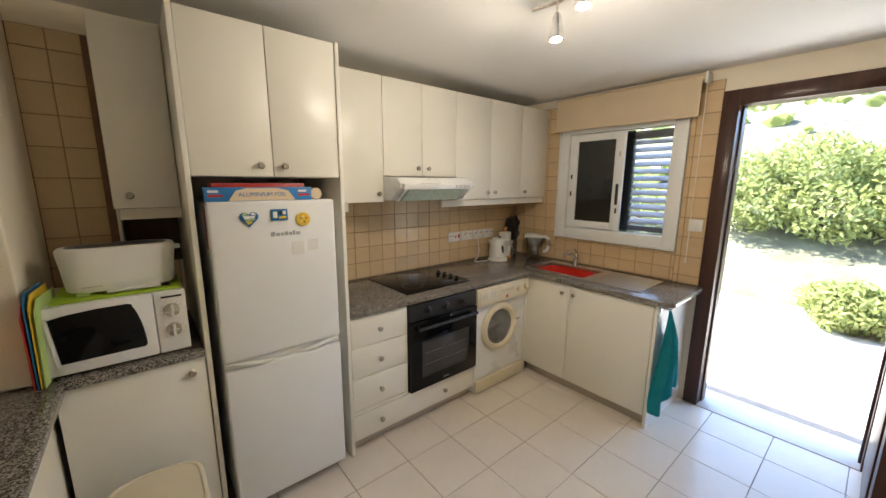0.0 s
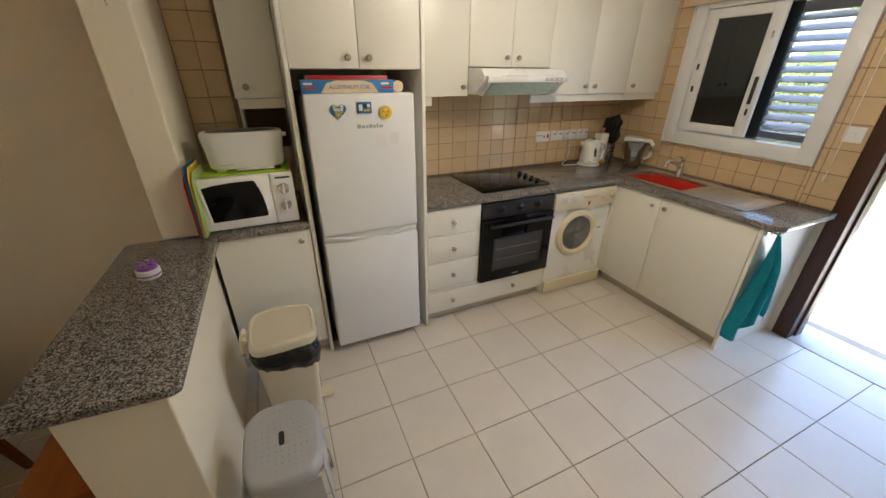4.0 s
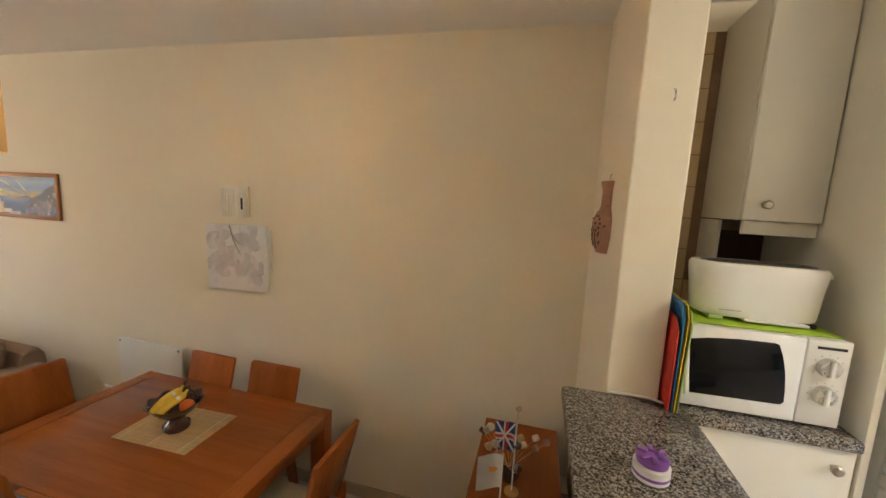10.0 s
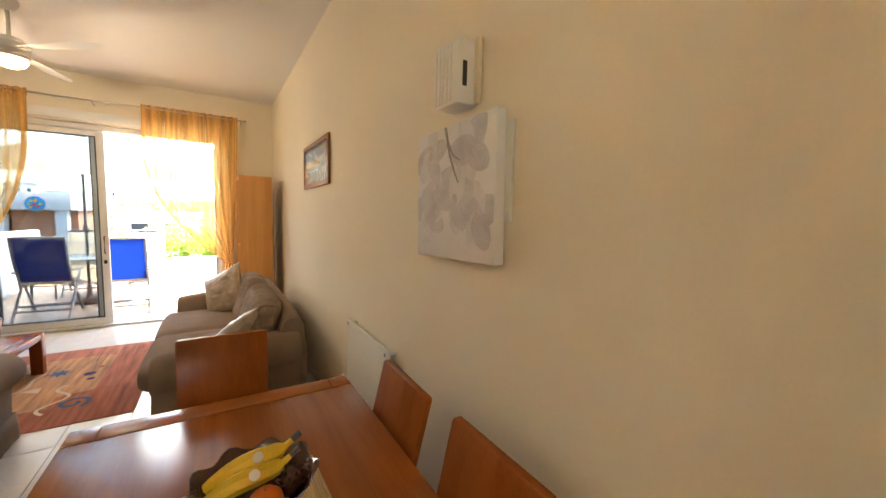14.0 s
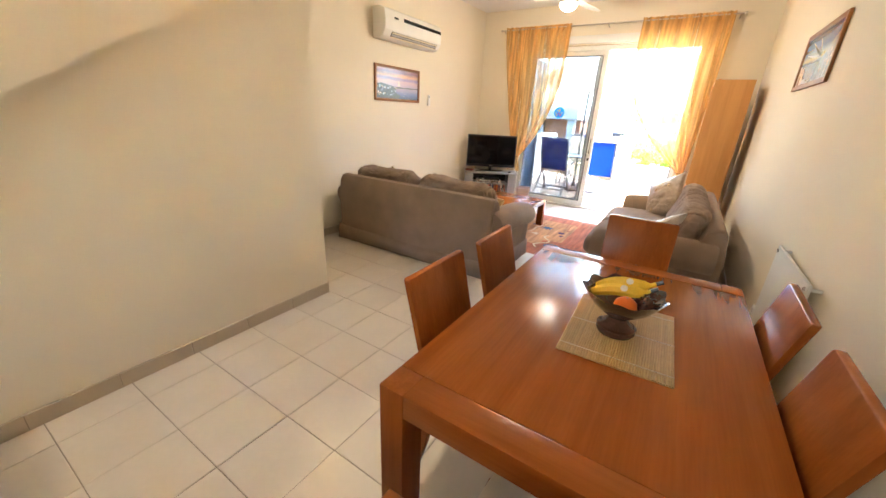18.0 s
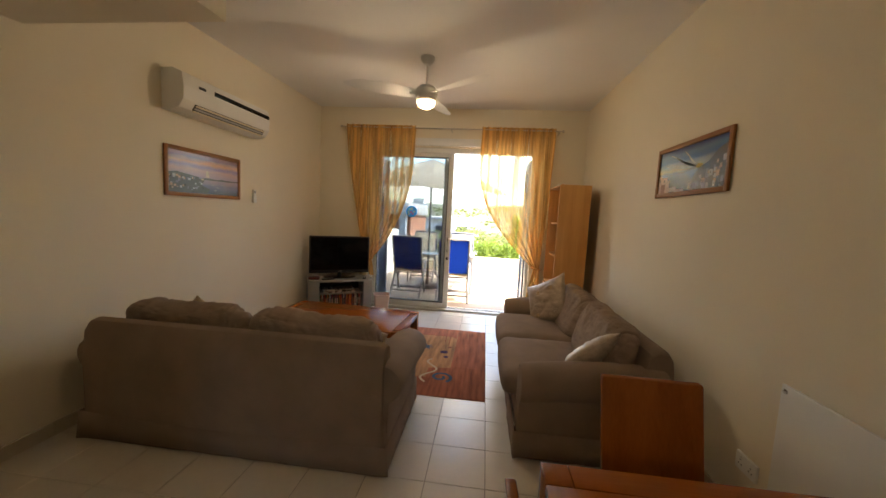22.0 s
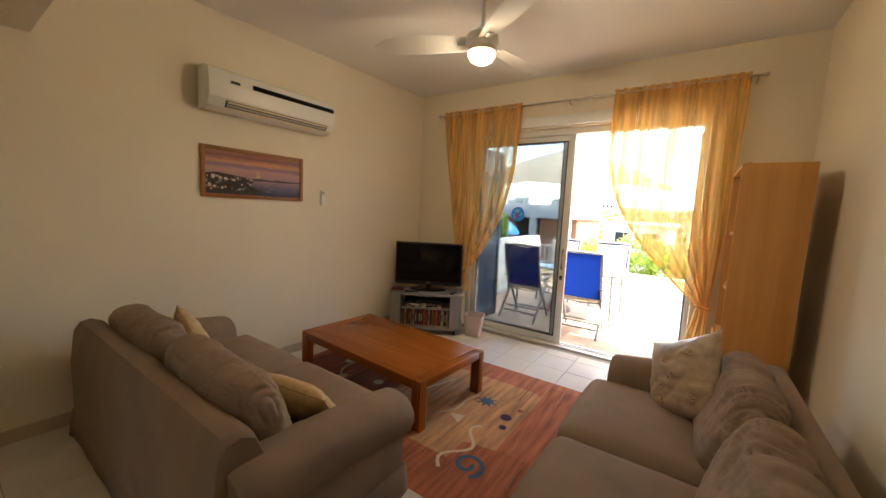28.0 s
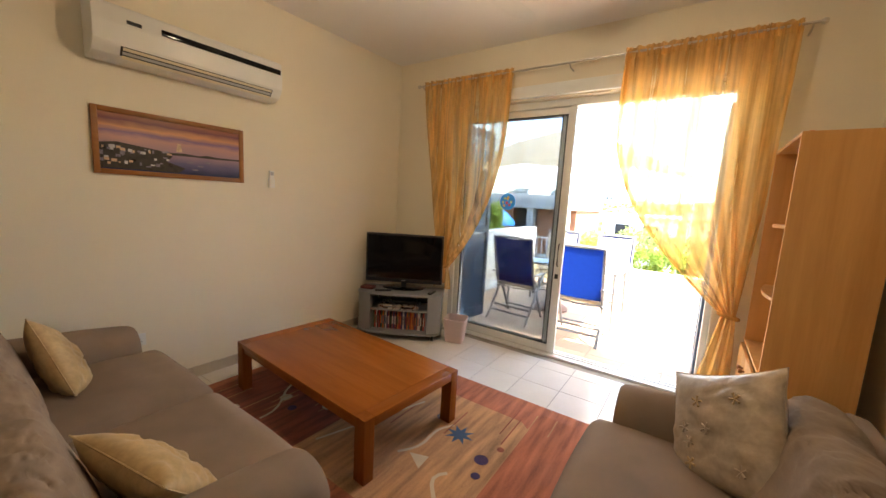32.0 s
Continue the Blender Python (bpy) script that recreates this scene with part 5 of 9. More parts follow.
# chopping boards leaning on the fin
for i, (m, l, h) in enumerate(((REDPL, "red", 0.280), (BLUEPL, "blue", 0.325), (YELPL, "yellow", 0.320), (GRNPL, "pale green", 0.300))):
    t = thing("chopping_board", (-0.203 + 0.0085 * i, 2.125, 0.901), l + " plastic chopping board leaning against the wall fin", "chopping board", "chopping boards", rz=-2 - 1.5 * i, tilt=(0, 0.6 * i))
    part("board", prism([(0, 0), (0.21, 0), (0.21, h + 0.02), (0.035, h + 0.02), (0.0, h - 0.02)], 0, 0.004, 'x', 0.001), m, t)
whole("white_cable", tube([(-0.36, 2.190, 0.905), (-0.30, 2.185, 0.908), (-0.24, 2.19, 0.905), (-0.18, 2.16, 0.905)], 0.004, 6), WPLAST, "white cable lying on the bar top", "cable")
# air freshener
t = thing("air_freshener", (-0.335, 1.80, 0.90), "purple and white gel air freshener on the bar", "air freshener")
part("pot", lathe([(0.036, 0), (0.040, 0.004), (0.040, 0.035), (0.034, 0.038)], seg=24), WPLAST, t)
part("gel_top", lathe([(0.034, 0.038), (0.036, 0.050), (0.012, 0.055)], seg=24), PURPLE, t, "purple top")
for k in range(6):
    a = k * math.pi / 3
    part("petal", box(-0.006, 0.006, 0.012, 0.034, 0.055, 0.061, 0.002), PURPLE, t).matrix_parent_inverse = Matrix.Rotation(a, 4, 'Z')
part("label_band", lathe([(0.0405, 0.012), (0.0408, 0.013), (0.0408, 0.018), (0.0405, 0.019)], seg=24, closed=False), PURPLE, t)
# hook on the fin
whole("wall_hook", tube([(-0.275, 2.199, 1.89), (-0.275, 2.185, 1.885), (-0.275, 2.178, 1.86), (-0.275, 2.190, 1.855)], 0.0025, 6), STEEL, "small metal hook screwed into the wall fin", "hook")

# pedal bin and stool
t = thing("pedal_bin", (0.085, 1.80, 0), "cream plastic pedal bin with black liner", "bin")
def tapered(x0, x1, y0, y1, z0, z1, k, r=0.03):
    bm = BM()
    o = []
    for z, s in ((z0, k), (z1, 1.0)):
        ring = []
        for cx, cy, a0 in ((x1 - r, y1 - r, 0), (x0 + r, y1 - r, 90), (x0 + r, y0 + r, 180), (x1 - r, y0 + r, 270)):
            for j in range(5):
                a = radians(a0 + j * 22.5)
                px, py = cx + r * math.cos(a), cy + r * math.sin(a)
                mx, my = (x0 + x1) / 2, (y0 + y1) / 2
                ring.append(bm.verts.new((mx + (px - mx) * s, my + (py - my) * s, z)))
        o.append(ring)
    n = len(o[0])
    for i in range(n):
        bm.faces.new((o[0][i], o[0][(i + 1) % n], o[1][(i + 1) % n], o[1][i]))
    bm.faces.new(list(reversed(o[0])))
    bm.faces.new(o[1])
    return bm


part("bucket", tapered(-0.135, 0.135, -0.15, 0.15, 0.0, 0.44, 0.80), BINCR, t)
b = tapered(-0.140, 0.140, -0.156, 0.156, 0.375, 0.497, 0.95, 0.07)
bmesh.ops.subdivide_edges(b, edges=b.edges[:], cuts=7, use_grid_fill=True)
for v in b.verts:
    if v.co.z < 0.49:
        low = (0.497 - v.co.z) / 0.122
        k = noise.noise(Vector((v.co.x * 24, v.co.y * 24, v.co.z * 9))) + 0.6 * noise.noise(v.co * 55)
        # hangs lower at the front, gathered up at the hinge
        hang = 0.55 + 0.45 * max(0.0, min(1.0, 0.5 + v.co.x * 3.2 - v.co.y * 1.2))
        puff = 1 + 0.045 * k + 0.12 * math.sin(math.pi * min(1, low * 0.9))
        v.co.x *= puff
        v.co.y *= puff
        v.co.z = 0.497 - 0.122 * low * hang * 1.15 + (0.020 * noise.noise(Vector((v.co.x * 13, v.co.y * 13, 3))) if low > 0.8 else 0)
part("bin_liner", b, BAGPL, t, "crumpled black bin liner")
b = BM()
rings = []
for z, k in ((0.490, 0.985), (0.496, 1.0), (0.515, 1.0), (0.524, 0.985), (0.530, 0.95), (0.532, 0.90), (0.526, 0.875), (0.527, 0.5)):
    ring = []
    for i in range(40):
        a = 2 * math.pi * i / 40
        x = 0.150 * math.copysign(abs(math.cos(a)) ** 0.42, math.cos(a))
        y = 0.163 * math.copysign(abs(math.sin(a)) ** 0.42, math.sin(a))
        y *= 1 - 0.05 * (x + 0.15) / 0.3
        ring.append(b.verts.new((x * k, y * k, z + (0.012 * (1 - (x / 0.15) ** 2) if z > 0.5 else 0))))
    rings.append(ring)
for r0, r1 in zip(rings, rings[1:]):
    for i in range(40):
        b.faces.new((r0[i], r0[(i + 1) % 40], r1[(i + 1) % 40], r1[i]))
b.faces.new(rings[-1])
b.faces.new(list(reversed(rings[0])))
part("lid", b, BINCR, t, "domed lid with a sunk panel", angle=50)
part("hinge", box(-0.190, -0.14, -0.05, 0.05, 0.445, 0.515, 0.008), BINCR, t)
for y in (-0.034, 0.034):
    part("hinge_knuckle", cyl((-0.172, y - 0.014, 0.515), (-0.172, y + 0.014, 0.515), 0.011, seg=12), BINCR, t)
part("pedal", prism([(0.10, -0.035), (0.165, -0.04), (0.182, -0.028), (0.182, 0.028), (0.165, 0.04), (0.10, 0.035)], 0.015, 0.032, 'z', 0.005), BINCR, t)
t = thing("step_stool", (0.045, 1.22, 0), "grey moulded plastic step stool with a slot in its dimpled top", "stool")
b = BM()
rings = []
for z, kx, ky in ((0.395, 1.07, 1.06), (0.425, 1.055, 1.05), (0.440, 1.03, 1.03), (0.449, 0.98, 0.985), (0.452, 0.92, 0.93), (0.450, 0.6, 0.6)):
    rings.append([b.verts.new((0.125 * kx * math.copysign(abs(math.cos(a)) ** 0.62, math.cos(a)), 0.168 * ky * math.copysign(abs(math.sin(a)) ** 0.62, math.sin(a)), z)) for a in [i * math.pi / 18 for i in range(36)]])
for r0, r1 in zip(rings, rings[1:]):
    for i in range(36):
        b.faces.new((r0[i], r0[(i + 1) % 36], r1[(i + 1) % 36], r1[i]))
b.faces.new(rings[-1])
b.faces.new(list(reversed(rings[0])))
part("seat", b, GREYPL, t, "dimpled grey top")
part("grip_slot", prism([(0.010 * math.copysign(abs(math.cos(a)) ** 0.5, math.cos(a)), 0.030 * math.copysign(abs(math.sin(a)) ** 0.5, math.sin(a))) for a in [i * math.pi / 8 for i in range(16)]], 0.4502, 0.4520, 'z'), BLACK, t)
for i in range(-4, 5):
    for k in range(-5, 6):
        if abs(i) + abs(k) > 1 and (i / 4.6) ** 4 + (k / 5.6) ** 4 < 1 and not (i == 0 and abs(k) < 2):
            part("grip_dot", lathe([(0.0032, 0.4495), (0.0026, 0.4522), (0.0005, 0.4527)], (i * 0.021, k * 0.025, 0), 6, closed=False), GREYPL, t)
# skirt panels between the splayed legs, arched at the foot
for sx, ax in ((-1, 0), (1, 0), (-1, 1), (1, 1)):
    w0, w1, d0, d1 = ((0.150, 0.172, 0.128, 0.152) if ax == 0 else (0.110, 0.130, 0.172, 0.194))
    arch = [(-w1, 0.0), (-w1 + 0.035, 0.0)] + [((w1 - 0.045) * -math.cos(math.pi * q / 8), 0.10 + 0.15 * math.sin(math.pi * q / 8)) for q in range(9)] + [(w1 - 0.035, 0.0), (w1, 0.0), (w0, 0.41), (-w0, 0.41)]
    bm = BM()
    loops = []
    for off in (0.0, -0.005):
        lp = []
        for u, z in arch:
            d = sx * (d1 + (d0 - d1) * z / 0.41 + off)
            lp.append(bm.verts.new((d, u, z) if ax == 0 else (u, d, z)))
        loops.append(lp)
    n_ = len(arch)
    bm.faces.new(loops[0])
    bm.faces.new(list(reversed(loops[1])))
    for i in range(n_):
        bm.faces.new((loops[0][i], loops[0][(i + 1) % n_], loops[1][(i + 1) % n_], loops[1][i]))
    bmesh.ops.recalc_face_normals(bm, faces=bm.faces[:])
    part("leg_panel", bm, GREYPL, t)

# towel on its hook
t = thing("tea_towel", (2.72, 1.12, 0.10), "teal tea towel hanging from a hook", "towel")
b = BM()
n, m_ = 20, 22
g = []
for j in range(m_ + 1):
    v = j / m_
    w = 0.018 + 0.175 * min(1, v * 1.15) ** 1.1
    row = []
    for i in range(n + 1):
        u = 2 * i / n - 1
        x = 2.66 + 0.10 * v + u * w * 1.05 + 0.02 * math.sin(v * 5)
        y = 1.112 - 0.028 * (1 - abs(u)) * min(1, v * 2) - 0.026 * min(1, v * 2.5) * math.sin(u * 10 + v * 2.6) - 0.012
        z = 0.85 - 0.58 * v - (0.05 * (1 - u) * v) + 0.05 * v * math.sin(u * 4 + 1)
        row.append(b.verts.new((x, y, z)))
    g.append(row)
for j in range(m_):
    for i in range(n):
        b.faces.new((g[j][i], g[j][i + 1], g[j + 1][i + 1], g[j + 1][i]))
bmesh.ops.solidify(b, geom=b.faces[:], thickness=0.004)
part("cloth", b, TEAL, t, w=True, angle=80)
part("care_label", box(2.785, 2.81, 1.045, 1.047, 0.25, 0.30), PAPER, t, w=True)
t = thing("towel_hook", (2.66, 1.12, 0.83), "chrome adhesive towel hook on the cabinet end", "hook")
part("plate", box(2.635, 2.685, 1.142, 1.1495, 0.82, 0.862, 0.002), CHROME, t, w=True)
part("peg", tube([(2.66, 1.142, 0.84), (2.66, 1.095, 0.84), (2.66, 1.085, 0.858)], 0.006, 8), CHROME, t, w=True)

# spot lamp on the ceiling
t = thing("ceiling_spot_lamp", (1.46, 1.17, 2.20), "brushed steel ceiling lamp with small spotlights", "lamp")
part("ceiling_plate", lathe([(0.055, 0.0), (0.055, 0.012), (0.045, 0.02)], (1.46, 1.17, ceil_z(1.46) - 0.022)), NICKEL, t, w=True)
part("stem", cyl((1.46, 1.17, 2.34), (1.46, 1.17, ceil_z(1.46) - 0.018), 0.008), NICKEL, t, w=True)
part("arm", tube([(1.49, 1.37, 2.325), (1.53, 1.31, 2.338), (1.515, 1.25, 2.328), (1.46, 1.17, 2.338), (1.41, 1.10, 2.345), (1.40, 1.03, 2.335), (1.44, 0.96, 2.34)], 0.007, 8), NICKEL, t, w=True)
for sx, sy, sz, px, py in ((1.515, 1.265, 2.19, 1.515, 1.265), (1.41, 1.09, 2.225, 1.41, 1.10)):
    c = Vector((sx, sy, sz))
    hd = part("spot_head", lathe([(0.008, 0.100), (0.016, 0.088), (0.022, 0.06), (0.029, 0.03), (0.031, 0.0), (0.028, 0.0), (0.024, 0.03)], c, 20, closed=False), CHROME, t, w=True)
    part("bulb", lathe([(0.001, -0.002), (0.016, 0.002), (0.022, 0.010), (0.021, 0.028)], c, 16, closed=False), BULB, hd, "lit spot bulb", w=True)
    part("joint", cyl((sx, sy, sz + 0.098), (px, py, 2.335), 0.005), NICKEL, t, w=True)

# kitchen window
def frame_bar(parent, name, x0, x1, y0, y1, z0, z1, mat, bev=0.004):
    return part(name, box(x0, x1, y0, y1, z0, z1, bev), mat, parent, w=True)


t = thing("window_1", (KX, 1.78, WZ0), "white sliding kitchen window with a grey louvred shutter behind", "window", kind="structure")
for nm, y0, y1, z0, z1 in (("window_frame", WY0 - 0.05, WY0 + 0.035, WZ0 - 0.05, WZ1 + 0.05), ("window_frame", WY1 - 0.035, WY1 + 0.05, WZ0 - 0.05, WZ1 + 0.05), ("window_frame", WY0 + 0.035, WY1 - 0.035, WZ1 - 0.035, WZ1 + 0.05), ("window_sill", WY0 + 0.035, WY1 - 0.035, WZ0 - 0.05, WZ0 + 0.035)):
    frame_bar(t, nm, KX - 0.028, KX + 0.06, y0, y1, z0, z1, UPVC)
for sgn, y in ((0, WY0 - 0.062), (1, WY1 + 0.050)):
    frame_bar(t, "trim", KX - 0.036, KX - 0.003, y, y + 0.012, WZ0 - 0.062, WZ1 + 0.06, UPVC, 0.003)
frame_bar(t, "trim", KX - 0.036, KX - 0.003, WY0 - 0.05, WY1 + 0.05, WZ0 - 0.062, WZ0 - 0.051, UPVC, 0.003)
# sliding sash, shut, its pane an opaque near-black gloss
sy0, sy1, sz0, sz1 = 1.72, 2.20, WZ0 + 0.045, WZ1 - 0.04
s = part("sash", box(KX - 0.012, KX + 0.02, sy0, sy0 + 0.075, sz0, sz1, 0.004), UPVC, t, w=True)
for y0, y1, z0, z1 in ((sy1 - 0.075, sy1, sz0, sz1), (sy0 + 0.075, sy1 - 0.075, sz0, sz0 + 0.06), (sy0 + 0.075, sy1 - 0.075, sz1 - 0.06, sz1)):
    frame_bar(t, "sash_bar", KX - 0.012, KX + 0.02, y0, y1, z0, z1, UPVC)
part("pane", box(KX + 0.002, KX + 0.008, sy0 + 0.07, sy1 - 0.07, sz0 + 0.055, sz1 - 0.055), DARKGL, t, "opaque near-black window pane", w=True)
part("handle", box(KX - 0.03, KX - 0.010, sy0 + 0.022, sy0 + 0.04, 1.45, 1.62, 0.004), BLACK, t, "black sash handle", w=True)
for yy, zz in ((sy0 + 0.03, 1.40), (sy0 + 0.03, 1.86), (sy1 - 0.03, 1.53), (sy1 - 0.03, 1.68), (sy1 + 0.012, 1.83)):
    part("catch", box(KX - 0.022, KX - 0.011, yy - 0.006, yy + 0.006, zz - 0.02, zz + 0.02, 0.002), BLACK if zz < 1.8 else STEEL, t, w=True)
# opaque near-black board behind the shut sash
part("screen_board", box(KX + 0.075, KX + 0.085, 1.685, WY1 - 0.036, WZ0 + 0.036, WZ1 - 0.036), DARKGL, t, "opaque near-black board behind the sash", w=True)
# louvred shutter over the open half
ly0, ly1 = 1.38, 1.735
for y0, y1, z0, z1 in ((ly0, ly0 + 0.035, sz0, sz1), (ly1 - 0.035, ly1, sz0, sz1), (ly0 + 0.035, ly1 - 0.035, sz0, sz0 + 0.045), (ly0 + 0.035, ly1 - 0.035, sz1 - 0.06, sz1)):
    frame_bar(t, "shutter_frame", KX + 0.12, KX + 0.155, y0, y1, z0, z1, SHUTDARK)
for i in range(12):
    z = sz0 + 0.085 + i * 0.0575
    if z > sz1 - 0.075:
        break
    part("louvre", prism([(KX + 0.105, z - 0.016), (KX + 0.109, z - 0.021), (KX + 0.172, z + 0.015), (KX + 0.168, z + 0.020)], ly0 + 0.037, ly1 - 0.037, 'y'), M("louvre_grey", (0.30, 0.31, 0.34), 0.45, var=0.05) if i == 0 else bpy.data.materials["louvre_grey"], t, w=True)
# roller blind
t = thing("roller_blind", (3.15, 1.75, 2.05), "beige roller blind rolled up over the kitchen window", "blind")
part("roll", cyl((3.135, 1.20, 2.315), (3.135, 2.32, 2.315), 0.028, seg=24), BLIND, t, w=True)
part("cloth", box(3.105, 3.109, 1.215, 2.305, 2.085, 2.315), BLIND, t, w=True)
part("hem_bar", box(3.100, 3.114, 1.212, 2.308, 2.068, 2.086, 0.003), BLIND, t, w=True)
for yy in (1.185, 2.322):
    part("bracket", box(3.10, 3.195, yy, yy + 0.013, 2.28, 2.352, 0.003), WPLAST, t, w=True)
part("cord", cyl((3.15, 1.195, 2.29), (3.155, 1.195, 1.10), 0.0022, seg=6), WPLAST, t, w=True)
part("cord_weight", lathe([(0.006, 0), (0.010, 0.01), (0.008, 0.03), (0.003, 0.04)], (3.155, 1.195, 1.06), 10), CRPLAST, t, w=True)
t = thing("light_switch", (KX - 0.005, 1.165, 1.29), "white single light switch on the tiles", "switch")
part("plate", box(KX - 0.022, KX - 0.012, 1.125, 1.212, 1.29, 1.375, 0.003), WPLAST, t, w=True)
part("rocker", box(KX - 0.027, KX - 0.021, 1.158, 1.178, 1.31, 1.345, 0.002), WPLAST, t, w=True)

# entrance door frame and open leaf
t = thing("door_1", (KX, 0.6, 0), "dark stained wooden entrance door standing open inwards", "door", kind="structure")
for y0, y1 in ((EY1 - 0.085, EY1 + 0.006), (EY0 - 0.006, EY0 + 0.085)):
    part("door_jamb", box(KX - 0.022, KX + 0.14, y0, y1, 0, EZ + 0.02, 0.004), DARKWOOD, t, w=True)
    s_ = 1 if y0 > 0.5 else -1
    part("rebate", box(KX + 0.06, KX + 0.14, (y0 if s_ > 0 else y1) - 0.012, (y0 if s_ > 0 else y1) + 0.012, 0, EZ - 0.06, 0.002), DARKWOOD, t, w=True)
part("door_head", box(KX - 0.022, KX + 0.14, EY0 + 0.085, EY1 - 0.085, EZ - 0.075, EZ + 0.02, 0.004), DARKWOOD, t, w=True)
lf = part("leaf", box(2.335, KX - 0.03, 0.155, 0.197, 0.012, EZ - 0.08, 0.004), DARKWOOD, t, "dark panelled door leaf", w=True)
for z0, z1 in ((0.15, 0.95), (1.08, 2.0)):
    part("panel", box(2.46, 3.03, 0.196, 0.205, z0, z1, 0.006), DARKWOOD, lf, w=True)
part("handle", tube([(2.40, 0.197, 1.02), (2.40, 0.245, 1.02), (2.51, 0.245, 1.02)], 0.009, 8), STEEL, lf, w=True)
part("lock_plate", box(2.380, 2.42, 0.197, 0.202, 0.92, 1.10, 0.002), STEEL, lf, w=True)
part("threshold", box(KX - 0.02, KX + 0.30, EY0, EY1, -0.006, 0.006, 0.002), M("marble_sill", (0.62, 0.59, 0.54), 0.3, var=0.06), t, w=True)

# ---- dining room ----
TX0, TX1, TY0, TY1, TZ = -3.135, -1.728, 1.79, 2.69, 0.267
t = thing("dining_table", ((TX0 + TX1) / 2, (TY0 + TY1) / 2, FL), "rectangular cherry wood dining table with breadboard ends", "table")
part("tabletop", box(TX0 + 0.095, TX1 - 0.095, TY0, TY1, TZ - 0.03, TZ - 0.001, 0.003), CHERRY, t, w=True)
for x0 in (TX0, TX1 - 0.093):
    part("end_rail", box(x0, x0 + 0.093, TY0 + 0.081, TY1 - 0.081, TZ - 0.075, TZ, 0.003), CHERRY_Y, t, w=True)
    for y0 in (TY0, TY1 - 0.08):
        part("leg", box(x0, x0 + 0.093, y0, y0 + 0.08, FL, TZ, 0.004), CHERRY_Z, t, w=True)
for y0 in (TY0 + 0.015, TY1 - 0.04):
    part("apron", box(TX0 + 0.094, TX1 - 0.094, y0, y0 + 0.025, TZ - 0.105, TZ - 0.031, 0.002), CHERRY, t, w=True)


def dining_chair():
    t = thing("dining_chair", (0, 0, 0), "cherry wood dining chair with plain slab back and cream seat", "chair", "dining chairs")
    back = prism([(-0.172, 0.47), (0.172, 0.47), (0.178, 0.905), (0.172, 0.912), (-0.172, 0.912), (-0.178, 0.905)], -0.011, 0.013, 'y', 0.004)
    for v in back.verts:
        k = (v.co.z - 0.5) / 0.41
        v.co.y += -0.175 - 0.10 * k + 0.018 * (1 - (v.co.x / 0.17) ** 2) * -1
    part("backrest", back, CHERRY_Z, t)
    for s in (-1, 1):
        pts = [(-0.25 - 0.022, 0.0), (-0.205 - 0.022, 0.25), (-0.185 - 0.022, 0.43), (-0.190 - 0.022, 0.50), (-0.196 - 0.016, 0.545), (-0.196 - 0.004, 0.545), (-0.178 + 0.012, 0.50), (-0.155 + 0.016, 0.43), (-0.180 + 0.010, 0.25), (-0.25 + 0.014, 0.0)]
        part("back_leg", prism(pts, s * 0.172 - 0.014, s * 0.172 + 0.014, 'x', 0.004), CHERRY_Z, t)
        part("front_leg", box(s * 0.172 - 0.017, s * 0.172 + 0.017, 0.165, 0.20, 0, 0.42, 0.003), CHERRY_Z, t)
        part("side_rail", box(s * 0.172 - 0.011, s * 0.172 + 0.011, -0.165, 0.166, 0.365, 0.418, 0.002), CHERRY_Y, t)
    part("front_rail", box(-0.154, 0.154, 0.172, 0.193, 0.365, 0.418, 0.002), CHERRY, t)
    seat = soft(0.352, 0.40, 0.050, 0.018, 0.012, 8)
    seat.transform(Matrix.Translation((0, 0.005, 0.420)))
    part("seat", seat, SEATPAD, t, "cream padded seat")
    return t


proto = dining_chair()
spots = [(-2.18, 1.935, 0), (-2.66, 1.945, 1.5), (-2.19, 2.505, 180), (-2.67, 2.49, 178.5), (-3.17, 2.225, -90), (-1.70, 2.255, 90)]
for i, (x, y, rz) in enumerate(spots):
    m = pose(x, y, FL, 0, 0, rz)
    if i == 0:
        proto.matrix_basis = m
    else:
        copy_thing(proto, m)

# slatted mat, bowl and fruit
t = thing("bamboo_placemat", (-2.40, 2.285, TZ), "bamboo slat placemat on the dining table", "placemat", rz=2.0)
N_S = 46
for i in range(N_S):
    y = -0.163 + 0.326 * (i + 0.5) / N_S
    b = cyl((-0.225 + 0.003 * random.random(), y, 0.0036), (0.225 - 0.003 * random.random(), y, 0.0036), 0.0036, seg=6)
    part("slat", b, BAMBOO, t)
for x in (-0.18, 0.0, 0.18):
    part("thread", box(x - 0.001, x + 0.001, -0.163, 0.163, 0.0068, 0.0082), BINCR, t)
t = thing("fruit_bowl", (-2.385, 2.27, TZ + 0.0085), "dark brown glazed footed fruit bowl with scalloped rim", "bowl")


def scallop(a, k):
    f = max(0, k - 7) / 5 if k <= 12 else max(0, 18 - k) / 5
    return 1 + 0.05 * f * math.cos(9 * a), 0.007 * f * math.cos(9 * a)


prof = [(0.001, 0.0), (0.066, 0.0), (0.070, 0.008), (0.060, 0.018), (0.063, 0.026), (0.048, 0.038), (0.034, 0.055), (0.040, 0.066), (0.075, 0.082), (0.105, 0.105), (0.125, 0.128), (0.140, 0.148), (0.143, 0.152), (0.136, 0.150), (0.118, 0.130), (0.098, 0.108), (0.07, 0.088), (0.03, 0.080), (0.001, 0.078)]
prof = [(r * 0.88, z) for r, z in prof]
part("bowl", lathe(prof, seg=54, wave=scallop, closed=False), BOWL, t)
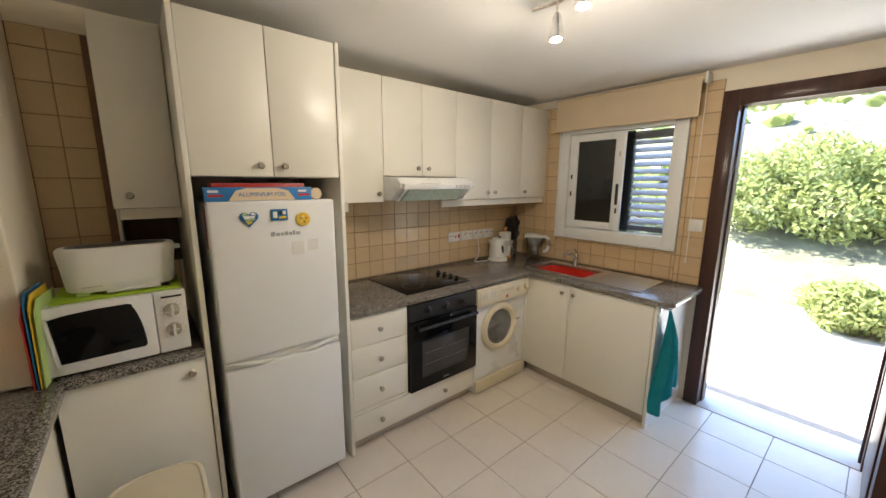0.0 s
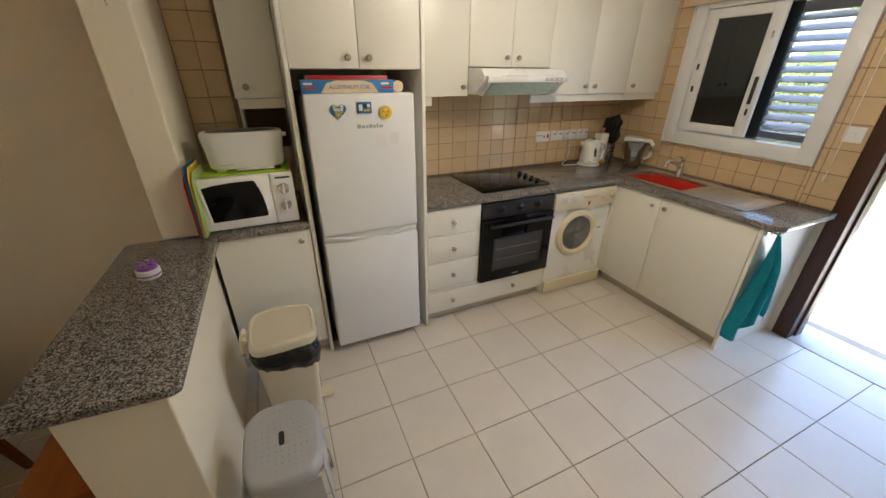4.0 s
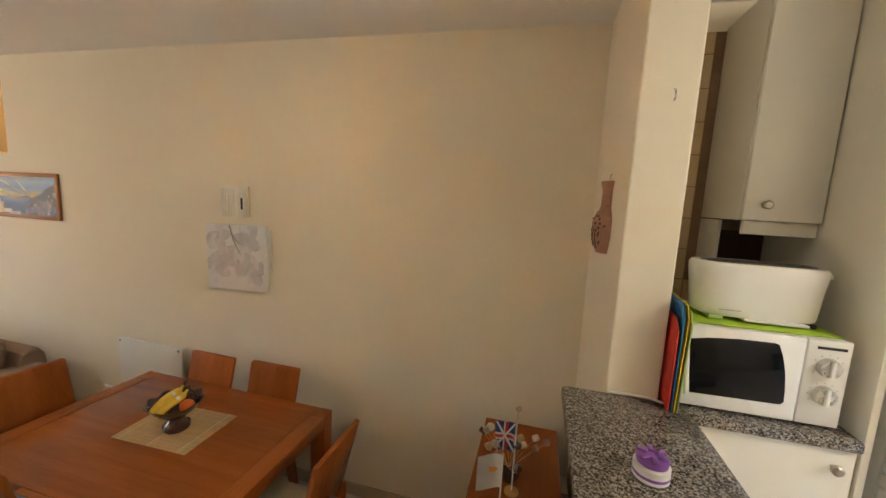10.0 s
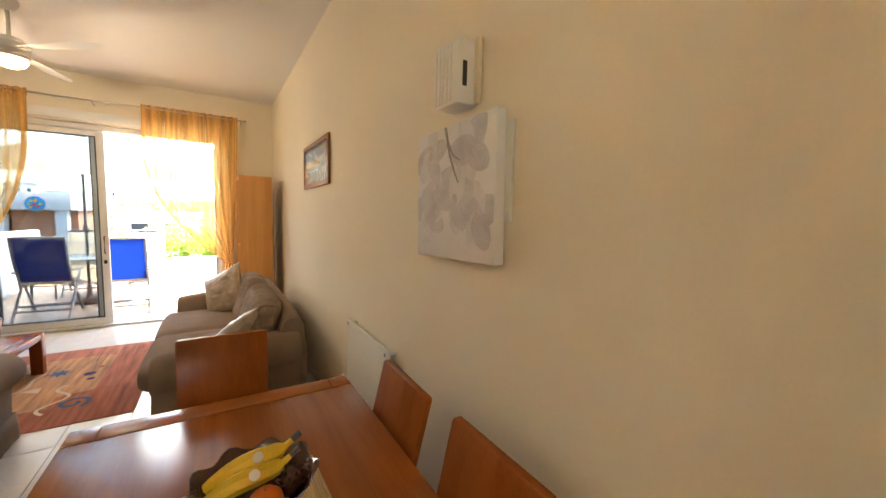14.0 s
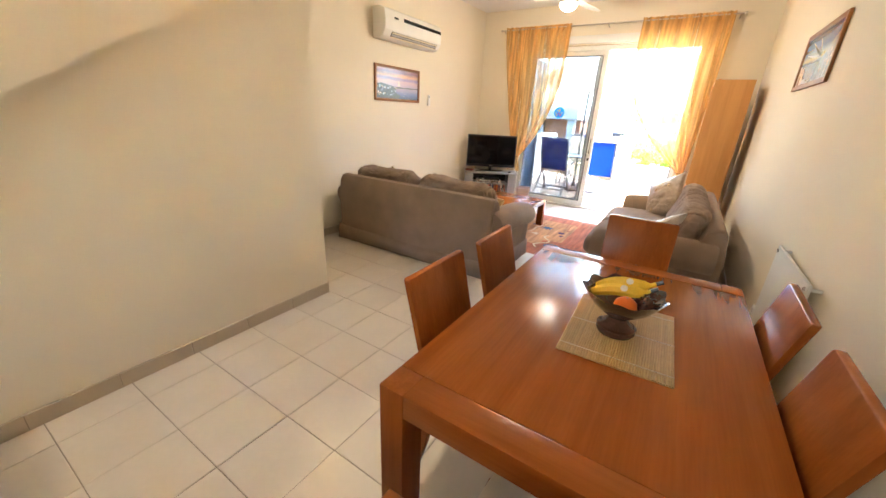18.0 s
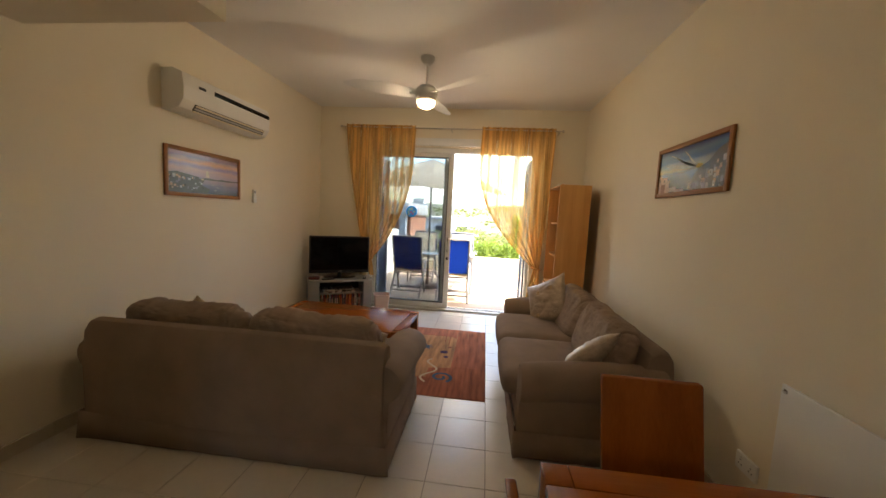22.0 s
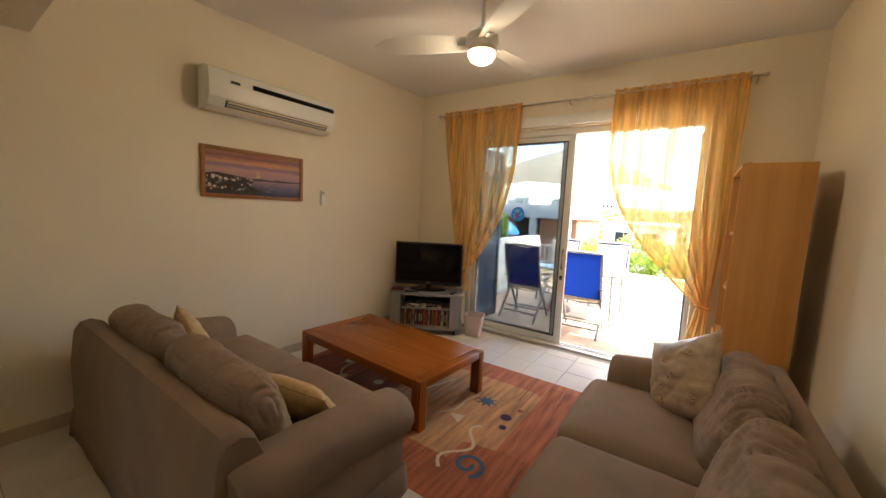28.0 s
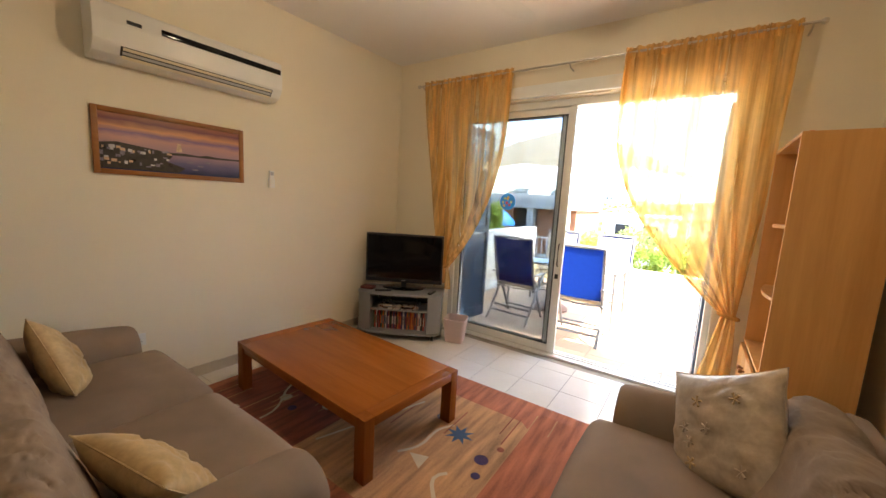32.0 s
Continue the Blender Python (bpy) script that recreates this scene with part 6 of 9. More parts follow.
part("rope_ring", lathe([(0.054, 0.016), (0.062, 0.020), (0.063, 0.024), (0.054, 0.029)], seg=30, closed=False), BOWL, t)


def banana(name, pts, r):
    n = len(pts)
    rr = [r * (0.35 + 0.65 * math.sin(math.pi * min(1, max(0, (i + 0.6) / n))) ** 0.5) for i in range(n)]
    rr[-1], rr[-2] = r * 0.28, r * 0.36
    t = thing(name, pts[0], "ripe yellow banana lying in the fruit bowl", "banana", "bananas")
    part("skin", tube(pts, rr, 8), BANANA, t, w=True)
    e = Vector(pts[-1])
    d = (e - Vector(pts[-2])).normalized()
    part("stalk", tube([e, e + d * 0.022], [r * 0.28, r * 0.33], 6), BLACK, t, "dark stalk", w=True)
    mid = Vector(pts[n // 2])
    part("sticker", lathe([(0.0005, 0), (0.011, 0.0004)], (0, 0, 0), 14, closed=False), PAPER, t).matrix_parent_inverse = Matrix.Translation(mid - Vector(pts[0]) + Vector((r * 0.74, 0.012, r * 0.70))) @ Matrix.Rotation(radians(46), 4, 'Y')


for dx, dz, dy in ((-0.045, 0.012, 0.0), (-0.005, 0.0, -0.010)):
    pts = []
    for i in range(13):
        u = i / 12
        bow = math.sin(math.pi * u)
        pts.append((-2.385 + dx + 0.010 * bow, 2.18 + dy + 0.172 * u, TZ + 0.124 + dz + 0.012 * u + 0.045 * u ** 5 + 0.032 * bow))
    banana("banana", pts, 0.0215)
t = thing("orange", (-2.328, 2.285, TZ + 0.104), "small orange in the fruit bowl", "orange")
part("fruit", lathe([(0.001, 0.0), (0.018, 0.003), (0.030, 0.014), (0.035, 0.030), (0.031, 0.046), (0.018, 0.058), (0.003, 0.060)], seg=20), ORANGE, t)
part("stem_scar", lathe([(0.003, 0.0595), (0.002, 0.062)], seg=8), STEM, t)
t = thing("pine_cone", (-2.368, 2.340, TZ + 0.106), "dark brown pine cone in the fruit bowl", "pine cone")
b = lathe([(0.002, 0), (0.022, 0.01), (0.027, 0.03), (0.018, 0.055), (0.003, 0.065)], seg=14)
part("core", b, BOWL, t)
for k in range(36):
    a, z = k * 2.4, 0.006 + k * 0.0015
    r = 0.024 * math.sin(math.pi * (0.15 + 0.75 * k / 36)) + 0.004
    part("scale", tube([(r * 0.6 * math.cos(a), r * 0.6 * math.sin(a), z), (r * 1.3 * math.cos(a), r * 1.3 * math.sin(a), z + 0.008)], [0.006, 0.003], 5), BOWL, t)

# canvas print with orchids
CX, CZ = -2.583, 1.077
t = thing("canvas_print", (CX, DY - 0.03, CZ - 0.225), "square canvas print of pale grey orchids, hung tilted", "picture", tilt=(0, -1.5))
part("canvas", box(-0.232, 0.232, -0.020, 0.016, 0.0, 0.445, 0.003), CANVAS, t, "pale canvas with wrapped edges")
part("stretcher", box(-0.20, 0.20, 0.016, 0.027, 0.02, 0.42), BEECH, t)


def petal(cx, cz, w, h, rot, mat, k):
    pts = []
    for i in range(18):
        a = 2 * math.pi * i / 18
        x, z = w * math.cos(a) * (1 - 0.12 * math.sin(a)), h * math.sin(a)
        pts.append((max(-0.228, min(0.228, cx + x * math.cos(rot) - z * math.sin(rot))), max(0.004, min(0.441, cz + x * math.sin(rot) + z * math.cos(rot)))))
    part("printed_petal", prism(pts, -0.0208 - 0.00025 * k, -0.0202 - 0.00025 * k, 'y'), mat, t)


rr = random.Random(4)
k = 0
for cx, cz in ((-0.13, 0.36), (0.11, 0.35), (-0.08, 0.24), (0.03, 0.20), (0.15, 0.14), (-0.14, 0.15)):
    for j in range(5):
        a = j * 1.257 + rr.random()
        k += 1
        petal(cx + 0.045 * math.cos(a), cz + 0.050 * math.sin(a), 0.036 + 0.016 * rr.random(), 0.060 + 0.02 * rr.random(), a - 1.57, PETALA if j % 2 else PETALB, k % 9)
    petal(cx, cz, 0.013, 0.017, 0.3, PETALC, 11)
for pts in ([(-0.03, 0.44), (-0.015, 0.39), (0.02, 0.34), (0.06, 0.32)], [(-0.015, 0.39), (0.0, 0.34), (0.025, 0.29), (0.05, 0.25)]):
    part("printed_stem", tube([(x, -0.0235, z) for x, z in pts], [0.005, 0.004, 0.003, 0.002], 6), STEM, t)
# wall lamp above, board behind
t = thing("wall_vent", (-2.575, DY - 0.05, 1.34), "white ribbed plastic room unit on the wall", "wall unit")
part("case", box(-2.650, -2.520, DY - 0.082, DY, 1.346, 1.545, 0.006), WPLAST, t, w=True)
for i in range(5):
    part("rib", box(-2.650 + i * 0.022, -2.637 + i * 0.022, DY - 0.089, DY - 0.081, 1.356, 1.535, 0.003), WPLAST, t, w=True)
part("side_slot", box(-2.5215, -2.5185, DY - 0.062, DY - 0.046, 1.40, 1.475), BLACK, t, w=True)
part("back_plate", box(-2.520, -2.500, DY - 0.018, DY - 0.002, 1.35, 1.55, 0.002), CRPLAST, t, w=True)
whole("wall_board", box(-2.60, -2.335, DY - 0.012, DY - 0.002, 0.985, 1.27, 0.002), WPLAST, "flat white panel fixed behind the canvas print", "panel")
# flat panel heater
t = thing("panel_heater", (-3.45, DY - 0.05, FL + 0.10), "flat white wall panel heater with screws", "heater")
part("panel", box(-3.708, -3.083, DY - 0.055, DY - 0.040, -0.26, 0.36, 0.004), WPLAST, t, w=True)
for x in (-3.683, -3.108):
    for z in (-0.235, 0.335):
        part("screw_cap", cyl((x, DY - 0.055, z), (x, DY - 0.060, z), 0.010, seg=14), STEEL, t, w=True)
        part("spacer", cyl((x, DY - 0.040, z), (x, DY - 0.001, z), 0.008, seg=10), WPLAST, t, w=True)


def wall_socket(x, z, y, s, label="white double wall socket"):
    t = thing("wall_socket", (x, y, z), label, "socket", "wall sockets")
    part("plate", box(x - 0.07, x + 0.07, min(y, y + s * 0.014), max(y, y + s * 0.014), z - 0.043, z + 0.043, 0.003), WPLAST, t, w=True)
    for dx in (-0.035, 0.035):
        for du, dv in ((-0.01, -0.012), (0.01, -0.012), (0, 0.008)):
            part("pin_hole", box(x + dx + du - 0.003, x + dx + du + 0.003, min(y + s * 0.0135, y + s * 0.0145), max(y + s * 0.0135, y + s * 0.0145), z + dv - 0.003, z + dv + 0.003), BLACK, t, w=True)
        part("rocker", box(x + dx - 0.007, x + dx + 0.007, min(y + s * 0.013, y + s * 0.018), max(y + s * 0.013, y + s * 0.018), z + 0.018, z + 0.032, 0.001), WPLAST, t, w=True)


wall_socket(-3.90, -0.15, DY, -1)
wall_socket(-4.86, -0.08, LY, 1)
# pendant lamp
PX, PY = -2.02, 1.497
t = thing("pendant_lamp", (PX, PY, 1.59), "lit cream cylinder pendant lamp over the table", "lamp")
part("shade", lathe([(0.067, 0.0), (0.066, 0.53), (0.064, 0.53), (0.065, 0.0), (0.067, 0.0)], seg=32, closed=False), SHADE, t, "lit cream fabric shade")
part("ring", lathe([(0.0665, 0.525), (0.068, 0.528), (0.068, 0.535), (0.064, 0.535)], seg=32, closed=False), NICKEL, t)
for k in range(3):
    a = k * 2.094
    part("wire", tube([(0.065 * math.cos(a), 0.065 * math.sin(a), 0.53), (0, 0, 0.61)], 0.002, 5), NICKEL, t)
part("lamp_holder", lathe([(0.018, 0.50), (0.020, 0.54), (0.010, 0.62)], seg=14), NICKEL, t)
part("cord", cyl((0, 0, 0.61), (0, 0, ceil_z(PX) - 1.59 - 0.01), 0.004, seg=8), NICKEL, t)
part("ceiling_cup", lathe([(0.012, -0.05), (0.045, -0.012), (0.048, 0.0)], (0, 0, ceil_z(PX) - 1.59), 20), NICKEL, t)

# sideboard under the bar and what stands on it
t = thing("sideboard", (-0.665, 2.06, FL), "low cherry wood sideboard below the granite bar", "sideboard")
part("top", box(-0.842, -0.45, 1.415, 2.885, 0.265, 0.29, 0.003), CHERRY_Y, t, w=True)
part("body", box(-0.827, -0.455, 1.425, 2.87, FL + 0.06, 0.264, 0.002), CHERRY_Y, t, w=True)
for i in range(4):
    y0 = 1.428 + i * 0.3605
    o = part("door", box(-0.846, -0.8275, y0 + 0.002, y0 + 0.358, FL + 0.065, 0.258, 0.002), CHERRY_Z, t, w=True)
    knob((-0.846, y0 + (0.32 if i % 2 == 0 else 0.04), 0.10), (-1, 0, 0), o)
part("plinth", box(-0.81, -0.46, 1.43, 2.86, FL, FL + 0.058), CHERRY_Y, t, w=True)


def little_flag(x, y, label, h, lean, paint):
    t = thing("small_flag", (x, y, 0.29), label, "flag", "small flags")
    part("base", lathe([(0.03, 0), (0.03, 0.008), (0.008, 0.012)], seg=16), BEECH, t)
    part("staff", tube([(0, 0, 0.01), lean], 0.003, 6), WPLAST, t)
    part("finial", lathe([(0.001, 0), (0.006, 0.005), (0.001, 0.012)], tuple(lean), 8), CHROME, t)
    paint(t, Vector(lean))


def union(t, top):
    W, H = 0.100, 0.135
    M0 = Matrix.Translation(top) @ Matrix.Rotation(radians(-35), 4, 'Z')
    def pt(u, v, dz=0.0):
        return M0 @ Vector((-u * W - 0.004, 0.012 * math.sin(u * 5) + dz, -v * H - 0.03 * u))
    def cloth(name, quads, mat, dz):
        bm = BM()
        for (u0, v0, u1, v1, u2, v2, u3, v3) in quads:
            n = 6
            for side in (-dz, dz):
                rows = []
                for i in range(n + 1):
                    s = i / n
                    rows.append((bm.verts.new(pt(u0 + (u1 - u0) * s, v0 + (v1 - v0) * s, side)), bm.verts.new(pt(u3 + (u2 - u3) * s, v3 + (v2 - v3) * s, side))))
                for a, c in zip(rows, rows[1:]):
                    bm.faces.new((a[0], c[0], c[1], a[1]))
        part(name, bm, mat, t, smooth=False)
    cloth("flag_field", [(0, 0, 1, 0, 1, 1, 0, 1)], M("flag_navy", (0.02, 0.04, 0.22), 0.8, var=0.05), 0.0006)
    for k, q in enumerate(((0.38, 0, 0.62, 0, 0.62, 1, 0.38, 1), (0, 0.38, 1, 0.38, 1, 0.62, 0, 0.62), (0, 0, 0.12, 0, 1, 0.9, 1, 1), (0.88, 0, 1, 0, 0, 1, 0, 0.9))):
        cloth("white_band", [q], PAPER, 0.0012 + 0.0001 * k)
    for k, q in enumerate(((0.44, 0, 0.56, 0, 0.56, 1, 0.44, 1), (0, 0.44, 1, 0.44, 1, 0.56, 0, 0.56))):
        cloth("red_band", [q], REDPL, 0.0022 + 0.0001 * k)


def island(t, top):
    W, H = 0.10, 0.15
    M0 = Matrix.Translation(top) @ Matrix.Rotation(radians(-20), 4, 'Z')
    bm = BM()
    n = 8
    rows = [[bm.verts.new(M0 @ Vector((-u * W - 0.004, 0.014 * math.sin(u * 4 + v), -v * H - 0.05 * u))) for v in (0, 0.5, 1)] for u in [i / n for i in range(n + 1)]]
    for a, c in zip(rows, rows[1:]):
        for j in range(2):
            bm.faces.new((a[j], c[j], c[j + 1], a[j + 1]))
    bmesh.ops.solidify(bm, geom=bm.faces[:], thickness=0.0008)
    part("flag_field", bm, PAPER, t)
    bm = BM()
    for s in (-1, 1):
        vs = [bm.verts.new(M0 @ Vector((-0.05 + x, 0.014 * math.sin(2.4) + s * 0.003, -0.095 + z))) for x, z in ((-0.03, 0.0), (-0.01, 0.016), (0.028, 0.022), (0.015, 0.002), (-0.008, -0.012))]
        bm.faces.new(vs)
    part("map_patch", bm, M("flag_copper", (0.75, 0.32, 0.03), 0.7, var=0.05), t, smooth=False)


little_flag(-0.66, 2.37, "small United Kingdom flag on a white stick", 0.30, (0.0, 0.02, 0.30), union)
little_flag(-0.70, 2.22, "small white flag with an orange map", 0.26, (0.0, 0.03, 0.25), island)
t = thing("dried_flowers", (-0.68, 2.45, 0.29), "dried cream and dark flowers in a low pot", "flowers")
part("pot", lathe([(0.035, 0), (0.05, 0.03), (0.045, 0.06), (0.04, 0.055)], seg=18), TERDARK, t)
fr = random.Random(7)
for k in range(16):
    a, r, z = fr.random() * 6.28, 0.05 + 0.16 * fr.random(), 0.12 + 0.13 * fr.random()
    tip = Vector((r * math.cos(a) * 0.8, r * math.sin(a), z))
    part("stalk", tube([(0, 0, 0.05), tip * 0.6 + Vector((0, 0, 0.02)), tip], 0.0015, 4), BEECH, t)
    hb = lathe([(0.002, 0), (0.012, 0.006), (0.016, 0.018), (0.013, 0.030), (0.004, 0.034)], (0, 0, 0), 8, wave=lambda a, k: (1 + 0.15 * math.cos(4 * a), 0))
    merge_to = BM()
    merge(merge_to, hb, Matrix.Translation(tip) @ Matrix.Rotation(0.6 * math.cos(a), 4, 'Y') @ Matrix.Rotation(0.6 * math.sin(a), 4, 'X'))
    part("flower_head", merge_to, (SATIN, SEATPAD, TERRA, GOLDSATIN, BOWL)[k % 5], t)
t = thing("white_jar", (-0.74, 2.16, 0.29), "small white pottery jar with a twist ornament", "jar")
part("jar", lathe([(0.025, 0), (0.036, 0.015), (0.038, 0.05), (0.030, 0.075), (0.018, 0.085), (0.022, 0.095)], seg=18), SEATPAD, t)
part("knot", tube([(0.03 * math.cos(a), 0.03 * math.sin(a), 0.02 + 0.008 * math.sin(3 * a)) for a in [i * 0.4 for i in range(16)]], 0.009, 6), BEECH, t)
# half vase hung on the fin
t = thing("wall_vase", (-0.372, 2.505, 1.345), "pierced terracotta half vase hanging on the wall fin", "wall vase")
VASE = [(0.0627, 0.0), (0.0829, 0.028), (0.0986, 0.062), (0.1047, 0.098), (0.0997, 0.132), (0.0829, 0.158), (0.0616, 0.172), (0.0549, 0.19), (0.0526, 0.235), (0.0549, 0.252), (0.0661, 0.272), (0.0694, 0.284), (0.0605, 0.282), (0.047, 0.255)]
DEEP = 0.52


def vase_at(phi, z, out=0.0):
    """A point on the half vase's wall at the angle phi from +y and the height z."""
    r = VASE[0][0]
    for (r0, z0), (r1, z1) in zip(VASE[:11], VASE[1:12]):
        if z0 <= z <= z1:
            r = r0 + (r1 - r0) * (z - z0) / (z1 - z0)
    return Vector((-DEEP * (r + out) * math.sin(phi), (r + out) * math.cos(phi), z))


b = BM()
rings = [[b.verts.new((-DEEP * r * math.sin(math.pi * i / 24), r * math.cos(math.pi * i / 24), z)) for i in range(25)] for r, z in VASE]
for a, c in zip(rings, rings[1:]):
    for i in range(24):
        b.faces.new((a[i], a[i + 1], c[i + 1], c[i]))
b.faces.new(rings[0])
b.faces.new([rings[k][0] for k in range(len(rings))] + [rings[k][24] for k in reversed(range(len(rings)))])
bmesh.ops.recalc_face_normals(b, faces=b.faces[:])
part("vase", b, TERRA, t)
for k in range(11):
    a = 2 * math.pi * k / 10
    q = 0.0 if k == 10 else 1.0
    phi, z = radians(114) + q * 0.40 * math.cos(a), 0.118 + q * 0.029 * math.sin(a)
    part("pierced_hole", cyl(vase_at(phi, z, -0.006), vase_at(phi, z, 0.0012), 0.0048, seg=10), TERDARK, t)
    part("petal_rim", tube([vase_at(phi + 0.105 * math.cos(w), z + 0.0085 * math.sin(w), 0.0008) for w in [i * math.pi / 6 for i in range(13)]], 0.0014, 5), TERRA, t)
part("pierced_slot", tube([vase_at(radians(114), z, 0.0) for z in (0.020, 0.05, 0.080)], 0.0030, 6), TERDARK, t)
for phi, z, w, h in ((80, 0.070, 0.006, 0.012), (80, 0.036, 0.006, 0.006), (118, 0.078, 0.004, 0.012), (120, 0.045, 0.004, 0.009), (62, 0.050, 0.005, 0.011), (50, 0.085, 0.005, 0.012), (52, 0.025, 0.005, 0.006), (66, 0.135, 0.004, 0.004), (140, 0.110, 0.004, 0.005)):
    part("pierced_leaf", tube([vase_at(radians(phi + 11), z - h, -0.001), vase_at(radians(phi + 14), z, 0.0), vase_at(radians(phi + 17), z + h, -0.001)], [w * 0.5, w, w * 0.25], 8), TERDARK, t)
for z in (0.163, 0.172, 0.196, 0.213, 0.232, 0.246):
    part("groove_ring", tube([vase_at(math.pi * i / 16, z, 0.0005) for i in range(17)], 0.0016, 5), TERRA, t)
part("handle", tube([(-0.008, 0.046, 0.245), (-0.010, 0.066, 0.236), (-0.010, 0.074, 0.205), (-0.010, 0.072, 0.165)], [0.008, 0.009, 0.009, 0.008], 8), TERRA, t)
part("hanger", tube([(-0.003, 0.0, 0.280), (-0.006, 0.0, 0.305), (0.0, 0.0, 0.315)], 0.003, 5), STEEL, t)
# square wall clock on the stair wall
CKX, CKY, CKZ = -1.352, 0.202, 1.56
t = thing("wall_clock", (CKX, CKY, CKZ - 0.14), "square silver-framed wall clock with black numerals", "clock")
for x0, x1, z0, z1 in ((-0.155, -0.125, -0.14, 0.14), (0.125, 0.155, -0.14, 0.14), (-0.125, 0.125, 0.11, 0.14), (-0.125, 0.125, -0.14, -0.11)):
    part("frame", box(CKX + x0, CKX + x1, CKY + 0.001, CKY + 0.034, CKZ + z0, CKZ + z1, 0.004), ALU, t, w=True)
part("face", box(CKX - 0.124, CKX + 0.124, CKY + 0.002, CKY + 0.018, CKZ - 0.109, CKZ + 0.109), SEATPAD, t, w=True)
FACE_PY = Matrix.Rotation(math.pi, 4, 'Z') @ FACE_MY
for n in range(1, 13):
    a = math.pi / 2 - n * math.pi / 6
    words(str(n), 0.026, BLACK, t, Matrix.Translation((CKX - 0.085 * math.cos(a), CKY + 0.0188, CKZ + 0.085 * math.sin(a))) @ FACE_PY, "numeral")
for L_, a in ((0.045, 1.2), (0.07, -0.6)):
    part("clock_hand", tube([(CKX, CKY + 0.021, CKZ), (CKX - L_ * math.cos(a), CKY + 0.021, CKZ + L_ * math.sin(a))], 0.003, 5), BLACK, t, w=True)

# ---- living room ----


def roll_arm(s):
    """One rolled sofa arm, on side s, in the sofa's own axes (front towards +y)."""
    pts = []
    x0, x1 = 0.74, 0.965
    for i in range(15):
        a = radians(-50 + 290 * i / 14)
        pts.append((0.905 + 0.135 * math.cos(a) * 1.0, 0.515 + 0.120 * math.sin(a)))
    out = [(x0 + 0.03, 0.10), (0.955, 0.10), (0.968, 0.41)] + pts[0:12] + [(x0 + 0.02, 0.47)]
    bm = BM()
    n = len(out)
    rings = []
    ys = [(-0.42, 0.93), (-0.40, 0.985), (-0.36, 1.0), (-0.10, 1.0), (0.20, 1.0), (0.36, 1.0), (0.405, 0.985), (0.425, 0.92)]
    cx, cz = 0.87, 0.45
    for y, k in ys:
        dip = 0.13 * max(0, y - 0.02)
        rings.append([bm.verts.new((s * (cx + (x - cx) * k), y, cz + (z - cz) * k - (dip if z > 0.4 else 0))) for x, z in out])
    for a, b in zip(rings, rings[1:]):
        for i in range(n):
            bm.faces.new((a[i], a[(i + 1) % n], b[(i + 1) % n], b[i]))
    bm.faces.new(rings[0])
    bm.faces.new(rings[-1])
    bmesh.ops.recalc_face_normals(bm, faces=bm.faces[:])
    return bm


def skirt():
    """The pleated valance round the foot, with corner pleats."""
    bm = BM()
    path = []
    W, Db, Df = 0.965, 0.475, 0.445
    corners = [(-W, -Db), (W, -Db), (W, Df), (-W, Df)]
    for (ax, ay), (bx, by) in zip(corners, corners[1:] + corners[:1]):
        n = 40
        for i in range(n):
            u = i / n
            x, y = ax + (bx - ax) * u, ay + (by - ay) * u
            nx, ny = (by - ay), -(bx - ax)
            L_ = math.hypot(nx, ny)
            path.append((x, y, nx / L_, ny / L_, min(u, 1 - u)))
    n = len(path)
    top, bot = [], []
    for i, (x, y, nx, ny, e) in enumerate(path):
        rip = 0.004 * math.sin(i * 0.8) * noise.noise(Vector((i * 0.13, 2, 0))) + 0.006 * noise.noise(Vector((i * 0.31, 0, 0)))
        fl = 0.006 + rip + (0.016 if e < 0.02 else 0)
        top.append(bm.verts.new((x, y, 0.175)))
        bot.append(bm.verts.new((x + nx * fl, y + ny * fl, 0.010 + 0.004 * noise.noise(Vector((i * 0.4, 7, 0))))))
    for i in range(n):
        j = (i + 1) % n
        bm.faces.new((bot[i], bot[j], top[j], top[i]))
    bmesh.ops.recalc_face_normals(bm, faces=bm.faces[:])
    return bm


